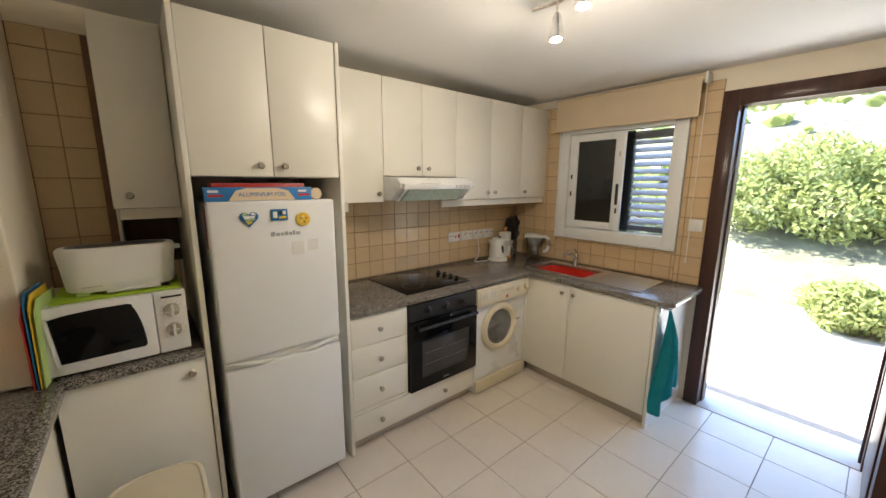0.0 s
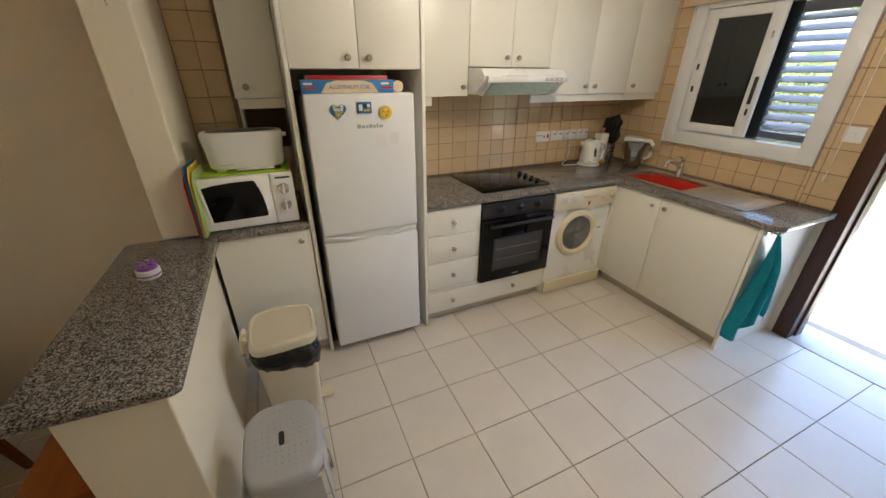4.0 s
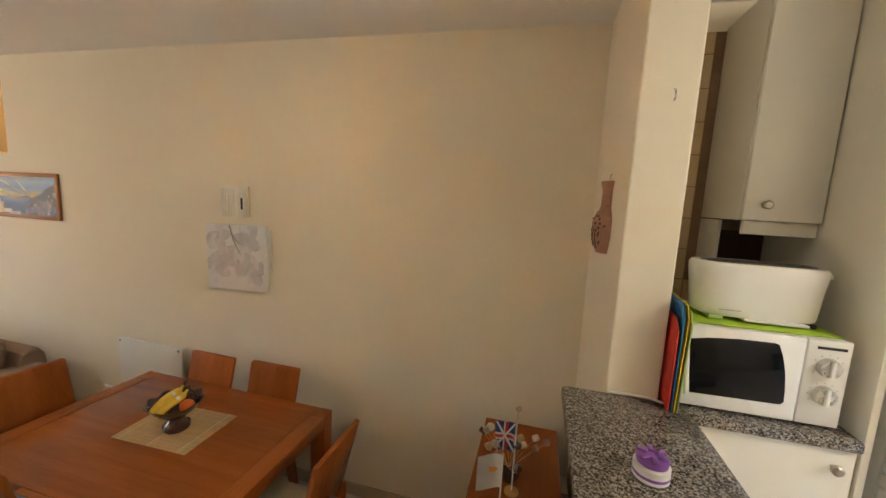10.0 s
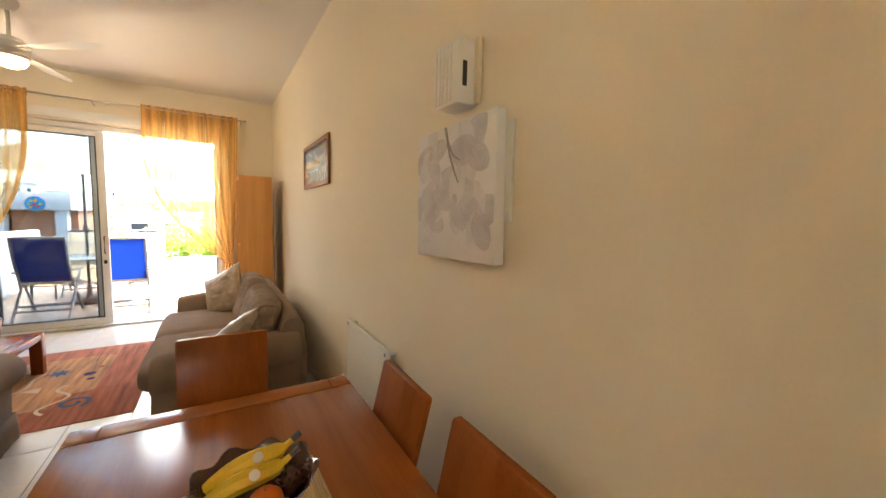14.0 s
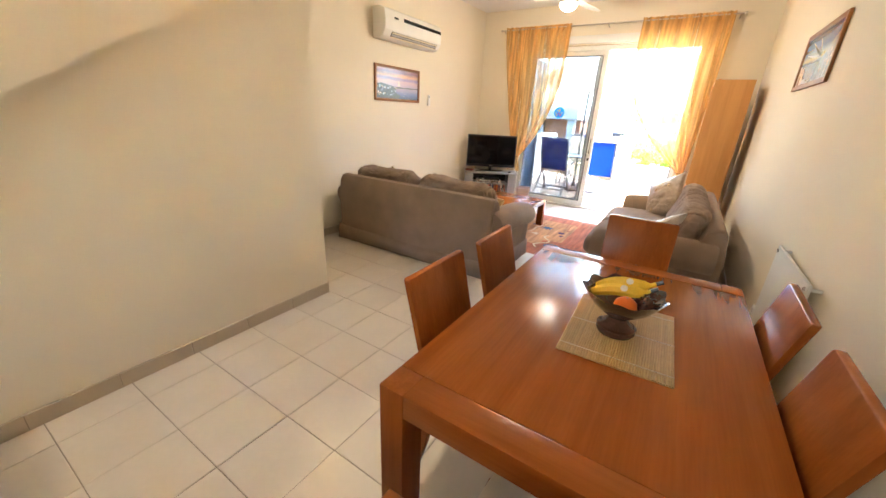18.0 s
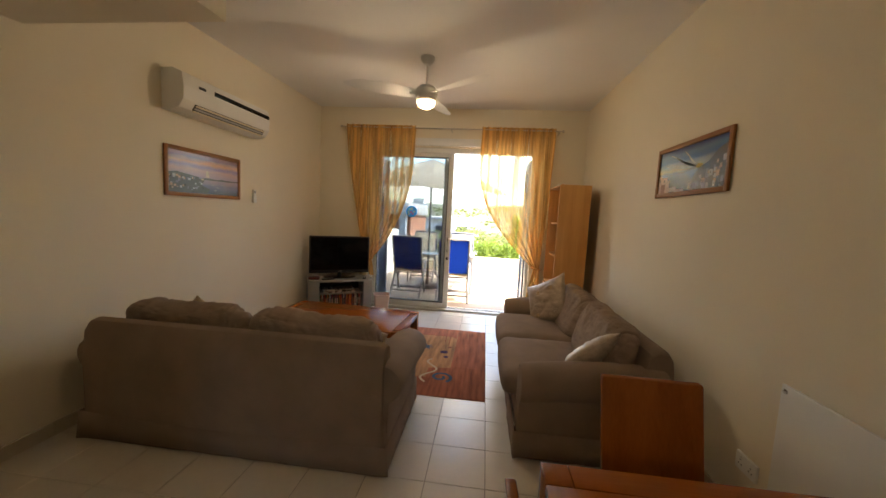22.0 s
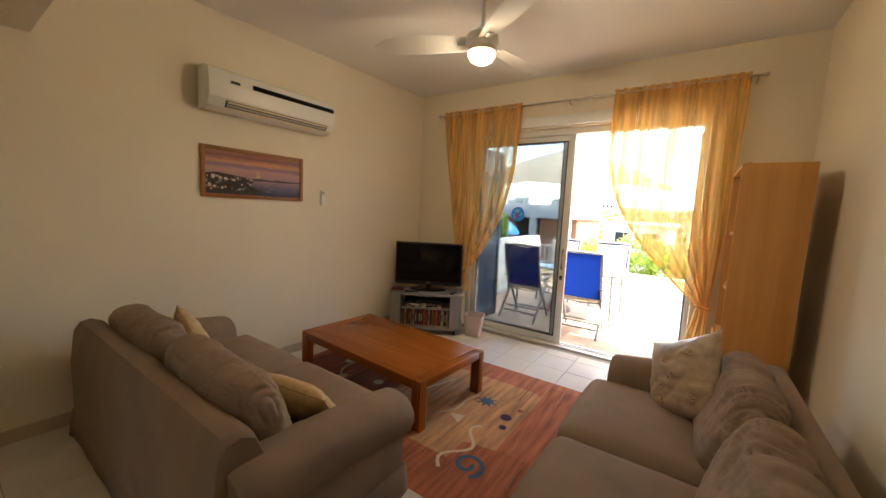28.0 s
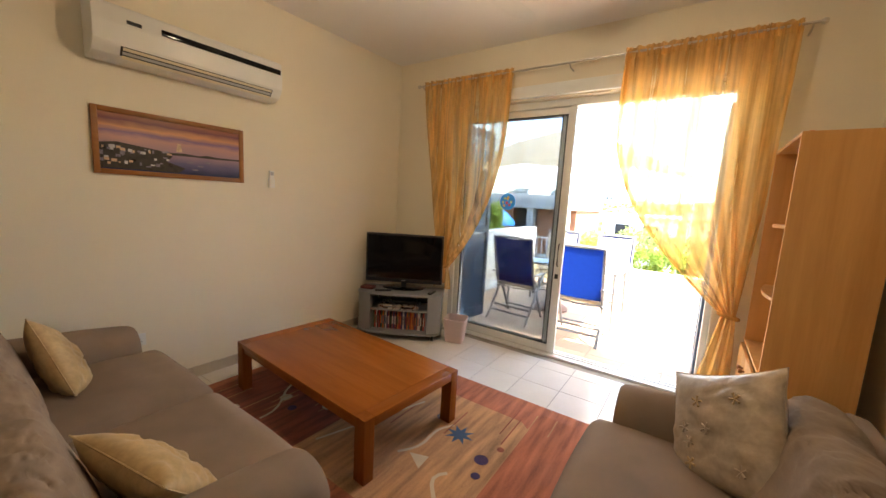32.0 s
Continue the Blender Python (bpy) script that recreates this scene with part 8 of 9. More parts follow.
def village(t, yy):
    """Sea and evening sky with pale houses on both sides of the bay."""
    X0, X1, Z0, Z1 = -5.143, -4.327, 1.245, 1.551
    def at(u, v):
        return X0 + (X1 - X0) * min(1, max(0, u)), Z0 + (Z1 - Z0) * min(1, max(0, v))
    def patch(name, pts, mat, k):
        part(name, prism([at(u, v) for u, v in pts], *yy(0.0101 + 0.0002 * k, 0.0103 + 0.0002 * k), 'y'), mat, t, w=True)
    for k, (h0, h1, lift) in enumerate(((0.20, 0.93, 0.32), (0.30, 0.80, 0.26), (0.12, 0.66, 0.18), (0.42, 0.95, 0.12))):
        # clouds that fan out from the sunset
        n = 9
        up = [(h0 + (0.68 - h0) * i / n, 0.52 + (h1 - 0.52) * (1 - i / n) * math.sin(math.pi * (0.45 + 0.55 * i / n)) * 0.9) for i in range(n + 1)]
        dn = [(u, v - (0.01 + 0.045 * math.sin(math.pi * i / n))) for i, (u, v) in enumerate(up)]
        patch("print_cloud", up + dn[::-1], PRINTCL, 1)
    patch("print_sun", [(0.66 + 0.05 * math.cos(a), 0.50 + 0.05 * math.sin(a)) for a in [i * 0.524 for i in range(12)]], YELPL, 2)
    patch("print_headland", [(0.18, 0.40), (0.34, 0.43), (0.46, 0.46), (0.58, 0.50), (0.62, 0.46), (0.44, 0.42)], PRINTDK, 2)
    patch("print_cliff", [(0.46, 0.0), (0.56, 0.12), (0.58, 0.30), (0.66, 0.46), (0.78, 0.56), (0.88, 0.74), (1.0, 0.84), (1.0, 0.0)], PRINTDK, 3)
    hr = random.Random(12)
    for k in range(42):
        u = 0.54 + 0.45 * hr.random()
        v = hr.random() * max(0.05, (u - 0.52) * 1.45)
        w, h = 0.022 + 0.03 * hr.random(), 0.05 + 0.07 * hr.random()
        patch("print_house", [(u, v), (u + w, v), (u + w, v + h), (u + w * 0.5, v + h * 1.1), (u, v + h)], (PRINTMV, PETALB, VILLA, PRINTMV)[k % 4], 4 + k % 5)
        if k % 3 == 0:
            patch("print_window", [(u + w * 0.4, v + h * 0.4), (u + w * 0.6, v + h * 0.4), (u + w * 0.6, v + h * 0.7), (u + w * 0.4, v + h * 0.7)], PRINTDK, 10)
    patch("print_dome", [(0.76 + 0.04 * math.cos(a), 0.40 + 0.10 * math.sin(a)) for a in [i * math.pi / 8 for i in range(9)]], SHUTBLUE, 10)
    for k, (u, v, w, h, m) in enumerate(((0.0, 0.0, 0.06, 0.42, VILLA), (0.05, 0.0, 0.09, 0.24, TERRA), (0.06, 0.22, 0.11, 0.16, VILLA), (0.13, 0.0, 0.08, 0.30, VILLA), (0.21, 0.02, 0.12, 0.10, PETALA), (0.30, 0.0, 0.16, 0.06, PETALB))):
        patch("print_house", [(u, v), (u + w, v), (u + w * 0.98, v + h), (u + w * 0.5, v + h * 1.06), (u, v + h)], m, 4 + k % 4)
    patch("print_window", [(0.10, 0.27), (0.12, 0.27), (0.12, 0.33), (0.10, 0.33)], PRINTDK, 10)
    patch("print_window", [(0.02, 0.28), (0.035, 0.28), (0.035, 0.36), (0.02, 0.36)], SHUTBLUE, 10)


framed("wooden-framed print of a harbour at sunset", -5.17, LY, 1, 1.25, 0.90, 0.41, TAPEST, boats)
framed("wooden-framed print of a white island village and sea", -4.735, DY, -1, 1.398, 0.88, 0.37, SANTO, village)

# ceiling fan with lamp
FNX, FNY = -5.68, 0.93
t = thing("ceiling_fan", (FNX, FNY, 2.03), "white three-blade ceiling fan with a lit glass bowl", "fan")
cz0 = ceil_z(FNX) - 2.03
part("canopy", lathe([(0.03, -0.075), (0.065, -0.03), (0.068, 0.0)], (0, 0, cz0), 24), FANW, t)
part("rod", cyl((0, 0, 0.18), (0, 0, cz0 - 0.05), 0.013), FANW, t)
part("motor", lathe([(0.03, 0.215), (0.07, 0.20), (0.105, 0.165), (0.11, 0.115), (0.095, 0.085), (0.06, 0.07)], seg=32), FANW, t)
part("lamp_ring", lathe([(0.085, 0.055), (0.098, 0.06), (0.098, 0.085), (0.07, 0.09)], seg=32, closed=False), NICKEL, t)
part("glass_bowl", lathe([(0.002, -0.012), (0.045, -0.006), (0.075, 0.012), (0.092, 0.040), (0.094, 0.058)], seg=32, closed=False), FANGLASS, t, "lit frosted glass bowl")
for k, ang in enumerate((47, 167, 287)):
    b = BM()
    rows = []
    for i in range(13):
        u = i / 12
        r = 0.10 + 0.68 * u
        w = 0.045 + 0.055 * math.sin(math.pi * min(1, u * 0.75 + 0.12)) - 0.06 * max(0, u - 0.85) / 0.15 * 0.8
        tw = radians(16 - 6 * u)
        c = 0.05 * math.sin(u * 1.6)
        rows.append([b.verts.new((r, c + v * w * math.cos(tw), 0.125 + v * w * math.sin(tw) + 0.012 * u)) for v in (-1, -0.4, 0.4, 1)])
    for a, c in zip(rows, rows[1:]):
        for j in range(3):
            b.faces.new((a[j], c[j], c[j + 1], a[j + 1]))
    bmesh.ops.solidify(b, geom=b.faces[:], thickness=0.006)
    part("blade", b, FANW, t).matrix_parent_inverse = Matrix.Rotation(radians(ang), 4, 'Z')
    part("blade_arm", box(0.06, 0.17, -0.022, 0.022, 0.112, 0.122, 0.003), FANW, t).matrix_parent_inverse = Matrix.Rotation(radians(ang), 4, 'Z')

# bookshelf
t = thing("bookcase", (-6.905, 2.64, FL), "beech veneer bookcase with open shelves and two low doors", "bookcase")
bx0, bx1, by0, by1, bz = -7.28, -6.57, 2.438, 2.803, 1.424
for x0 in (bx0, bx1 - 0.018):
    part("side_panel", box(x0, x0 + 0.018, by0, by1, FL, bz, 0.001), BEECH, t, w=True)
part("back_panel", box(bx0 + 0.018, bx1 - 0.018, by1 - 0.006, by1, FL, bz), BEECH, t, w=True)
for z in (bz - 0.020, 0.15):
    part("fixed_board", box(bx0 + 0.0185, bx1 - 0.0185, by0, by1 - 0.007, z, z + 0.018), BEECH, t, w=True)
for z in (0.545, 0.945):
    pts = [(bx0 + 0.0185, by1 - 0.007), (bx1 - 0.0185, by1 - 0.007)] + [(bx1 - 0.0185 - (bx1 - bx0 - 0.037) * i / 10, by0 + 0.055 - 0.05 * math.sin(math.pi * i / 10)) for i in range(11)]
    part("shelf", prism(pts, z, z + 0.018, 'z'), BEECH, t, w=True)
mx = (bx0 + bx1) / 2
for x0, x1, kx in ((bx0 + 0.002, mx - 0.001, mx - 0.03), (mx + 0.001, bx1 - 0.002, mx + 0.03)):
    d_ = part("door", box(x0, x1, by0 - 0.018, by0 - 0.001, FL + 0.06, 0.14, 0.002), BEECH, t, w=True)
    knob((kx, by0 - 0.018, 0.06), (0, -1, 0), d_, FRAMEWD)
t = thing("small_dish", (-6.85, 2.60, 0.963), "small white dish on the bookcase shelf", "dish")
part("dish", lathe([(0.025, 0), (0.045, 0.02), (0.047, 0.03), (0.042, 0.028)], seg=20), WPLAST, t)
for k, x in enumerate((-6.64, -6.77)):
    whole("orange_clip", box(x, x + 0.03, 2.47 + 0.3 * k, 2.49 + 0.3 * k, bz, bz + 0.010, 0.002), ORANGE, "small orange plastic clip on top of the bookcase", "clip")

# curtain rod and curtains
RZ = 2.221
t = thing("curtain_rod", (-7.37, 1.0, RZ), "slim brushed steel curtain rod with ball ends", "curtain rod")
part("rod", cyl((-7.37, -0.61, RZ), (-7.37, 2.56, RZ), 0.0095, seg=14), NICKEL, t, w=True)
for yy in (-0.62, 2.57):
    part("finial", lathe([(0.003, -0.02), (0.018, -0.01), (0.020, 0.0), (0.018, 0.01), (0.003, 0.02)], (-7.37, yy, RZ), 14), NICKEL, t, w=True)
for yy in (-0.57, 1.02, 2.52):
    part("bracket", tube([(FX, yy, RZ - 0.03), (-7.41, yy, RZ - 0.03), (-7.37, yy, RZ - 0.01)], 0.007, 8), NICKEL, t, w=True)


def curtain(label, y0, y1, tie_y, tie_z, tail_y, tail_z, free, seed, loose=0.05):
    """A sheer panel gathered on the rod from y0 to y1 and swept to a tie; its loose edge is on side free."""
    t = thing("curtain", (-7.37, (y0 + y1) / 2, tail_z), label, "curtain", "curtains")
    top = RZ + 0.022

    def sheet(name, nu, nv, at):
        bm = BM()
        grid = [[bm.verts.new(at(i / nu, j / nv)) for i in range(nu + 1)] for j in range(nv + 1)]
        for a, c in zip(grid, grid[1:]):
            for i in range(nu):
                bm.faces.new((a[i], a[i + 1], c[i + 1], c[i]))
        part(name, bm, CURTAIN, t, w=True, angle=180)

    def strand(u, v):
        # the wall side falls almost straight; the loose side bellies out and gathers late
        s = u if free > 0 else 1 - u
        yt = y0 + (y1 - y0) * u
        ye = tie_y + free * (-0.045 + 0.09 * s)
        k = v ** (1.15 + 0.95 * s) if s > 0.25 else v ** 1.5
        belly = loose * s * s * math.sin(math.pi * v) ** 2
        y = yt + (ye - yt) * k + free * belly
        z = top + (tie_z - top) * v - 0.05 * s * math.sin(math.pi * v ** 2.2)
        n1 = noise.noise(Vector((u * 7, v * 1.6, seed)))
        # few wide folds low down, many narrow pleats under the heading
        wide = math.sin(2 * math.pi * (6.5 * u + 0.5 * n1))
        fine = math.sin(2 * math.pi * (19 * u + 0.25 * n1))
        amp = 0.012 + 0.020 * min(1, v * 2.2)
        x = -7.368 + amp * wide * (0.6 + 0.4 * v) + 0.008 * fine * max(0, 1 - v * 2.2)
        if v > 0.9:
            x = -7.368 + (x + 7.368) * (1 - 3.0 * (v - 0.9))
        return x, y + 0.010 * fine * max(0, 1 - 3 * v), z

    sheet("panel", 150, 60, strand)
    # loose edge turned back into a dense hem
    sheet("hem", 6, 60, lambda u, v: (strand(1.0 if free > 0 else 0.0, v)[0] + 0.006, strand(1.0 if free > 0 else 0.0, v)[1] - free * (0.002 + 0.055 * u * (1 - 0.6 * v)), strand(1.0 if free > 0 else 0.0, v)[2]))

    def tail(u, v):
        q = 2 * u - 1
        w = 0.040 + 0.085 * v - 0.02 * v * v
        fold = math.sin(q * 9 + seed + 1.2 * v)
        return -7.362 + (0.018 + 0.014 * v) * fold, tie_y + (tail_y - tie_y) * v + q * w, tie_z + 0.012 + (tail_z - tie_z) * v + 0.035 * v * math.sin(q * 3 + seed)

    sheet("tail", 46, 18, tail)
    # pleated heading, doubled cloth
    sheet("heading", 170, 3, lambda u, v: (-7.372 + 0.013 * math.sin(u * 150 + 2 * math.sin(u * 31)) + (0.008 if v in (0, 1) else 0), y0 + (y1 - y0) * u, RZ + 0.034 - 0.085 * v + 0.004 * math.sin(u * 83)))
    part("tie_band", tube([(-7.362 + 0.042 * math.cos(a), tie_y + 0.058 * math.sin(a), tie_z + 0.014 * math.sin(a * free)) for a in [i * math.pi / 10 for i in range(21)]], 0.013, 6), CURTAIN, t, w=True)


curtain("gold voile curtain tied back beside the television", -0.54, 0.50, -0.15, 0.27, -0.17, 0.04, 1, 2.0)
curtain("gold voile curtain tied back beside the bookcase", 1.455, 2.478, 2.34, 0.28, 2.30, -0.33, -1, 5.0, 0.11)

# sliding patio door
t = thing("door_2", (-7.63, 1.03, FL), "white aluminium sliding patio door, one leaf open", "door", kind="structure")
fx0, fx1 = -7.69, -7.565
for y0, y1, z0, z1 in ((DO0 + 0.002, DO0 + 0.06, FL, DOT - 0.002), (DO1 - 0.045, DO1 - 0.002, FL, DOT - 0.002), (DO0 + 0.06, DO1 - 0.045, 1.915, DOT - 0.002)):
    part("door_frame", box(fx0, fx1, y0, y1, z0, z1, 0.003), UPVC, t, w=True)
part("track", box(fx0 - 0.03, fx1 + 0.03, DO0 + 0.06, DO1 - 0.045, FL - 0.005, FL + 0.016, 0.003), UPVC, t, w=True)
for x in (-7.655, -7.605):
    part("track_rail", box(x - 0.004, x + 0.004, DO0 + 0.06, DO1 - 0.045, FL + 0.016, FL + 0.024), STEEL, t, w=True)


def leaf(x, y0, y1, nm, st=0.075):
    z0, z1 = FL + 0.026, 1.91
    o = part(nm, box(x - 0.018, x + 0.018, y1 - st, y1, z0, z1, 0.004), UPVC, t, w=True)
    part("stile", box(x - 0.018, x + 0.018, y0, y0 + 0.06, z0, z1, 0.004), UPVC, o, w=True)
    part("rail", box(x - 0.018, x + 0.018, y0 + 0.06, y1 - st, z0, z0 + 0.075, 0.004), UPVC, o, w=True)
    part("rail", box(x - 0.018, x + 0.018, y0 + 0.06, y1 - st, z1 - 0.06, z1, 0.004), UPVC, o, w=True)
    for a in ((y0 + 0.06, y0 + 0.072, z0 + 0.075, z1 - 0.06), (y1 - st - 0.012, y1 - st, z0 + 0.075, z1 - 0.06), (y0 + 0.072, y1 - st - 0.012, z0 + 0.075, z0 + 0.087), (y0 + 0.072, y1 - st - 0.012, z1 - 0.072, z1 - 0.06)):
        part("gasket", box(x - 0.012, x + 0.012, *a), GASKET, o, w=True)
    g = part("pane", box(x - 0.003, x + 0.003, y0 + 0.073, y1 - st - 0.013, z0 + 0.088, z1 - 0.073), TINTGL, o, "grey tinted glass pane", w=True)
    g.visible_shadow = False
    return o


lf = leaf(-7.605, DO0 + 0.06, 1.06, "sliding_leaf")
leaf(-7.657, DO0 + 0.065, 1.0, "fixed_leaf")
part("handle", tube([(-7.586, 1.02, 0.42), (-7.56, 1.02, 0.44), (-7.56, 1.02, 0.62), (-7.586, 1.02, 0.64)], 0.007, 8), GASKET, lf, "dark pull handle", w=True)
part("lock", box(-7.586, -7.57, 1.005, 1.035, 0.30, 0.345, 0.003), GASKET, lf, w=True)
t = thing("window_sticker", (-7.601, 0.437, 0.93), "round bright blue and yellow sticker on the glass", "sticker")
part("disc", prism([(0.437 + 0.085 * math.cos(a), 1.018 + 0.085 * math.sin(a)) for a in [i * math.pi / 14 for i in range(28)]], -7.6015, -7.6005, 'x'), sheer("sticker_blue", (0.04, 0.42, 0.80), 0.25), t, w=True)
sr = random.Random(3)
for k in range(12):
    a, r = sr.random() * 6.28, 0.06 * sr.random() ** 0.5
    part("print_dot", prism([(0.437 + r * math.cos(a) + 0.014 * math.cos(b_), 1.018 + r * math.sin(a) + 0.014 * math.sin(b_)) for b_ in [i * math.pi / 4 for i in range(8)]], -7.6005 + 0.0002 * k, -7.6002 + 0.0002 * k, 'x'), (YELPL, GRNPL, REDPL, CARDBL)[k % 4], t, w=True)
whole("roller_box", box(FX - 0.002, FX + 0.045, -0.15, 2.22, 1.995, 2.10, 0.004), UPVC, "long white shallow box over the patio door", "pelmet")

# ---- terrace and outside ----
TZF = FL - 0.02


def shutter(label, loc, rz, w):
    t = thing("louvred_shutter", loc, label, "shutter", "patio shutters", rz=rz)
    h = 2.36
    for x0, x1 in ((0, 0.065), (w - 0.065, w)):
        part("stile", box(x0, x1, -0.018, 0.018, 0.03, h, 0.003), SHUTBLUE, t)
    for z0, z1 in ((0.03, 0.16), (1.12, 1.20), (h - 0.10, h)):
        part("rail", box(0.065, w - 0.065, -0.018, 0.018, z0, z1, 0.003), SHUTBLUE, t)
    z = 0.195
    while z < h - 0.12:
        if not 1.09 < z < 1.22:
            part("louvre", prism([(-0.016, z - 0.022), (-0.012, z - 0.026), (0.016, z + 0.020), (0.012, z + 0.024)], 0.066, w - 0.066, 'x'), SHUTBLUE, t)
        z += 0.052


shutter("blue-grey louvred patio shutter standing open", (-7.72, -0.19, TZF), 174, 0.58)
shutter("blue-grey louvred patio shutter folded back", (-7.72, 2.205, TZF), 180, 0.58)
structure("terrace", box(-11.6, -7.70, -1.2, 7.0, FL - 0.25, TZF - 0.006), TERRGR, "grout bed of the terrace tiles", "terrace")
terr = bpy.data.objects["terrace"]
structure("wall_terrace_end", box(-11.75, -11.5, -0.75, 7.0, FL - 0.4, -0.09), M("pale_yellow_render", (0.66, 0.57, 0.38), 0.85, var=0.06, scale=2, bump=0.3, bscale=60), "low pale yellow wall at the edge of the terrace")
structure("wall_terrace_side", box(-11.75, -7.95, -0.95, -0.75, FL - 0.4, 0.53, 0.01), OUTWALL, "white rendered parapet beside the terrace")
structure("facade_side", box(-7.95, -7.70, -1.4, -1.2, FL, 2.6), OUTWALL, "white outer wall of the house")


def garden_chair():
    """Folding reclining chair: silver frame, mesh cloth, front towards +y."""
    t = thing("garden_chair", (0, 0, 0), "silver folding garden chair with blue mesh cloth", "chair", "garden chairs")
    for s in (-1, 1):
        x = s * 0.255
        part("back_post", tube([(x, -0.05, 0.40), (x, -0.18, 0.75), (x, -0.26, 1.08)], 0.017, 8), ALU, t)
        part("front_leg", tube([(x * 1.05, -0.30, 0.015), (x * 1.05, -0.02, 0.38), (x * 1.05, 0.16, 0.62)], 0.018, 8), ALU, t)
        part("rear_leg", tube([(x * 0.95, 0.26, 0.015), (x * 0.95, 0.02, 0.40), (x * 0.95, -0.12, 0.62)], 0.017, 8), ALU, t)
        part("armrest", box(x * 1.05 - 0.022, x * 1.05 + 0.022, -0.20, 0.22, 0.615, 0.638, 0.008), ALU, t)
        part("seat_rail", tube([(x, -0.10, 0.42), (x, 0.25, 0.44)], 0.016, 8), ALU, t)
    for y, z in ((-0.30, 0.10), (0.20, 0.10), (-0.20, 0.15)):
        part("cross_bar", tube([(-0.262, y + (0.08 if y < 0 else 0), z + 0.02), (0.262, y + (0.08 if y < 0 else 0), z + 0.02)], 0.014, 8), ALU, t)
    part("top_bar", tube([(-0.255, -0.26, 1.08), (0, -0.27, 1.09), (0.255, -0.26, 1.08)], 0.016, 8), ALU, t)
    part("lower_bar", tube([(-0.25, -0.06, 0.43), (0, -0.12, 0.425), (0.25, -0.06, 0.43)], 0.010, 8), ALU, t)
    b = BM()
    rows = []
    for i in range(9):
        u = i / 8
        rows.append([b.verts.new((x, -0.075 - 0.185 * u - 0.02 * (1 - (x / 0.245) ** 2), 0.45 + 0.62 * u)) for x in (-0.245, -0.12, 0, 0.12, 0.245)])
    for a, c in zip(rows, rows[1:]):
        for j in range(4):
            b.faces.new((a[j], a[j + 1], c[j + 1], c[j]))
    bmesh.ops.solidify(b, geom=b.faces[:], thickness=0.004)
    part("back_cloth", b, BLUEMESH, t, "blue mesh back")
    b = soft(0.49, 0.36, 0.05, 0.02, 0.006, 6)
    b.transform(Matrix.Translation((0, 0.07, 0.44)))
    part("seat_pad", b, BEIGEPAD, t, "beige seat pad")
    return t


gc = garden_chair()
CH = [(-8.53, 0.25, 87), (-8.39, 1.075, 91), (-10.12, 0.25, -90), (-10.12, 1.08, -88)]
for i, (x, y, rz) in enumerate(CH):
    m = pose(x, y, TZF, 0, 0, rz)
    if i == 0:
        gc.matrix_basis = m
    else:
        gc2 = copy_thing(gc, m)
        if i >= 2:
            gc2["label"] = "silver folding garden chair with beige back cushion"
            p = pillow(0.47, 0.62, 0.07, 10, 0.35, 0, 1, 0.02, 4)
            p.transform(pose(x, y, TZF, 0, 0, rz) @ Matrix.Translation((0, -0.125, 0.76)) @ Matrix.Rotation(radians(17), 4, 'X'))
            whole("chair_cushion", p, BEIGEPAD, "beige patterned garden chair cushion on a chair", "cushion", "garden cushions")
t = thing("garden_table", (-9.32, 0.66, TZF), "silver garden table with a grey glass top", "table")
part("tabletop", box(-0.44, 0.44, -0.72, 0.72, 0.715, 0.728, 0.004), TABGLASS, t)
for y in (-0.73, 0.73):
    part("edge_rail", cyl((-0.45, y, 0.715), (0.45, y, 0.715), 0.014, seg=10), ALU, t)
for x in (-0.45, 0.45):
    part("edge_rail", cyl((x, -0.73, 0.715), (x, 0.73, 0.715), 0.014, seg=10), ALU, t)
    for y in (-0.70, 0.70):
        part("leg", cyl((x, y, 0), (x * 0.96, y * 0.97, 0.70), 0.017, 0.017, 10), ALU, t)
t = thing("parasol", (-9.30, 0.47, TZF), "open cream parasol on a dark grey pole", "parasol")
part("pole", cyl((0, 0, 0.05), (0, 0, 2.58), 0.019, seg=14), GREYPOLE, t)
part("base", lathe([(0.23, 0), (0.235, 0.03), (0.20, 0.06), (0.05, 0.075), (0.03, 0.16), (0.03, 0.28)], seg=24), M("parasol_base", (0.22, 0.13, 0.10), 0.7, var=0.1), t, "brown round base")
part("crank", box(-0.05, 0.05, -0.03, 0.03, 1.10, 1.22, 0.008), GREYPOLE, t)
nr = 8
b = BM()
apex = b.verts.new((0, 0, 2.57))
R_, ringA, ringB = 1.50, [], []
for i in range(nr * 4):
    a = 2 * math.pi * i / (nr * 4)
    f = (i % 4) / 4
    sag = math.sin(math.pi * f)
    k = 1 - 0.075 * sag
    ringA.append(b.verts.new((0.5 * R_ * k * math.cos(a), 0.5 * R_ * k * math.sin(a), 2.32 - 0.02 * sag)))
    ringB.append(b.verts.new((R_ * k * math.cos(a), R_ * k * math.sin(a), 1.93 - 0.03 * sag)))
n = nr * 4
for i in range(n):
    j = (i + 1) % n
    b.faces.new((apex, ringA[i], ringA[j]))
    b.faces.new((ringA[i], ringB[i], ringB[j], ringA[j]))
part("canopy", b, PARASOL, t)
part("finial", lathe([(0.02, 0), (0.03, 0.02), (0.004, 0.06)], (0, 0, 2.57), 12), GREYPOLE, t)
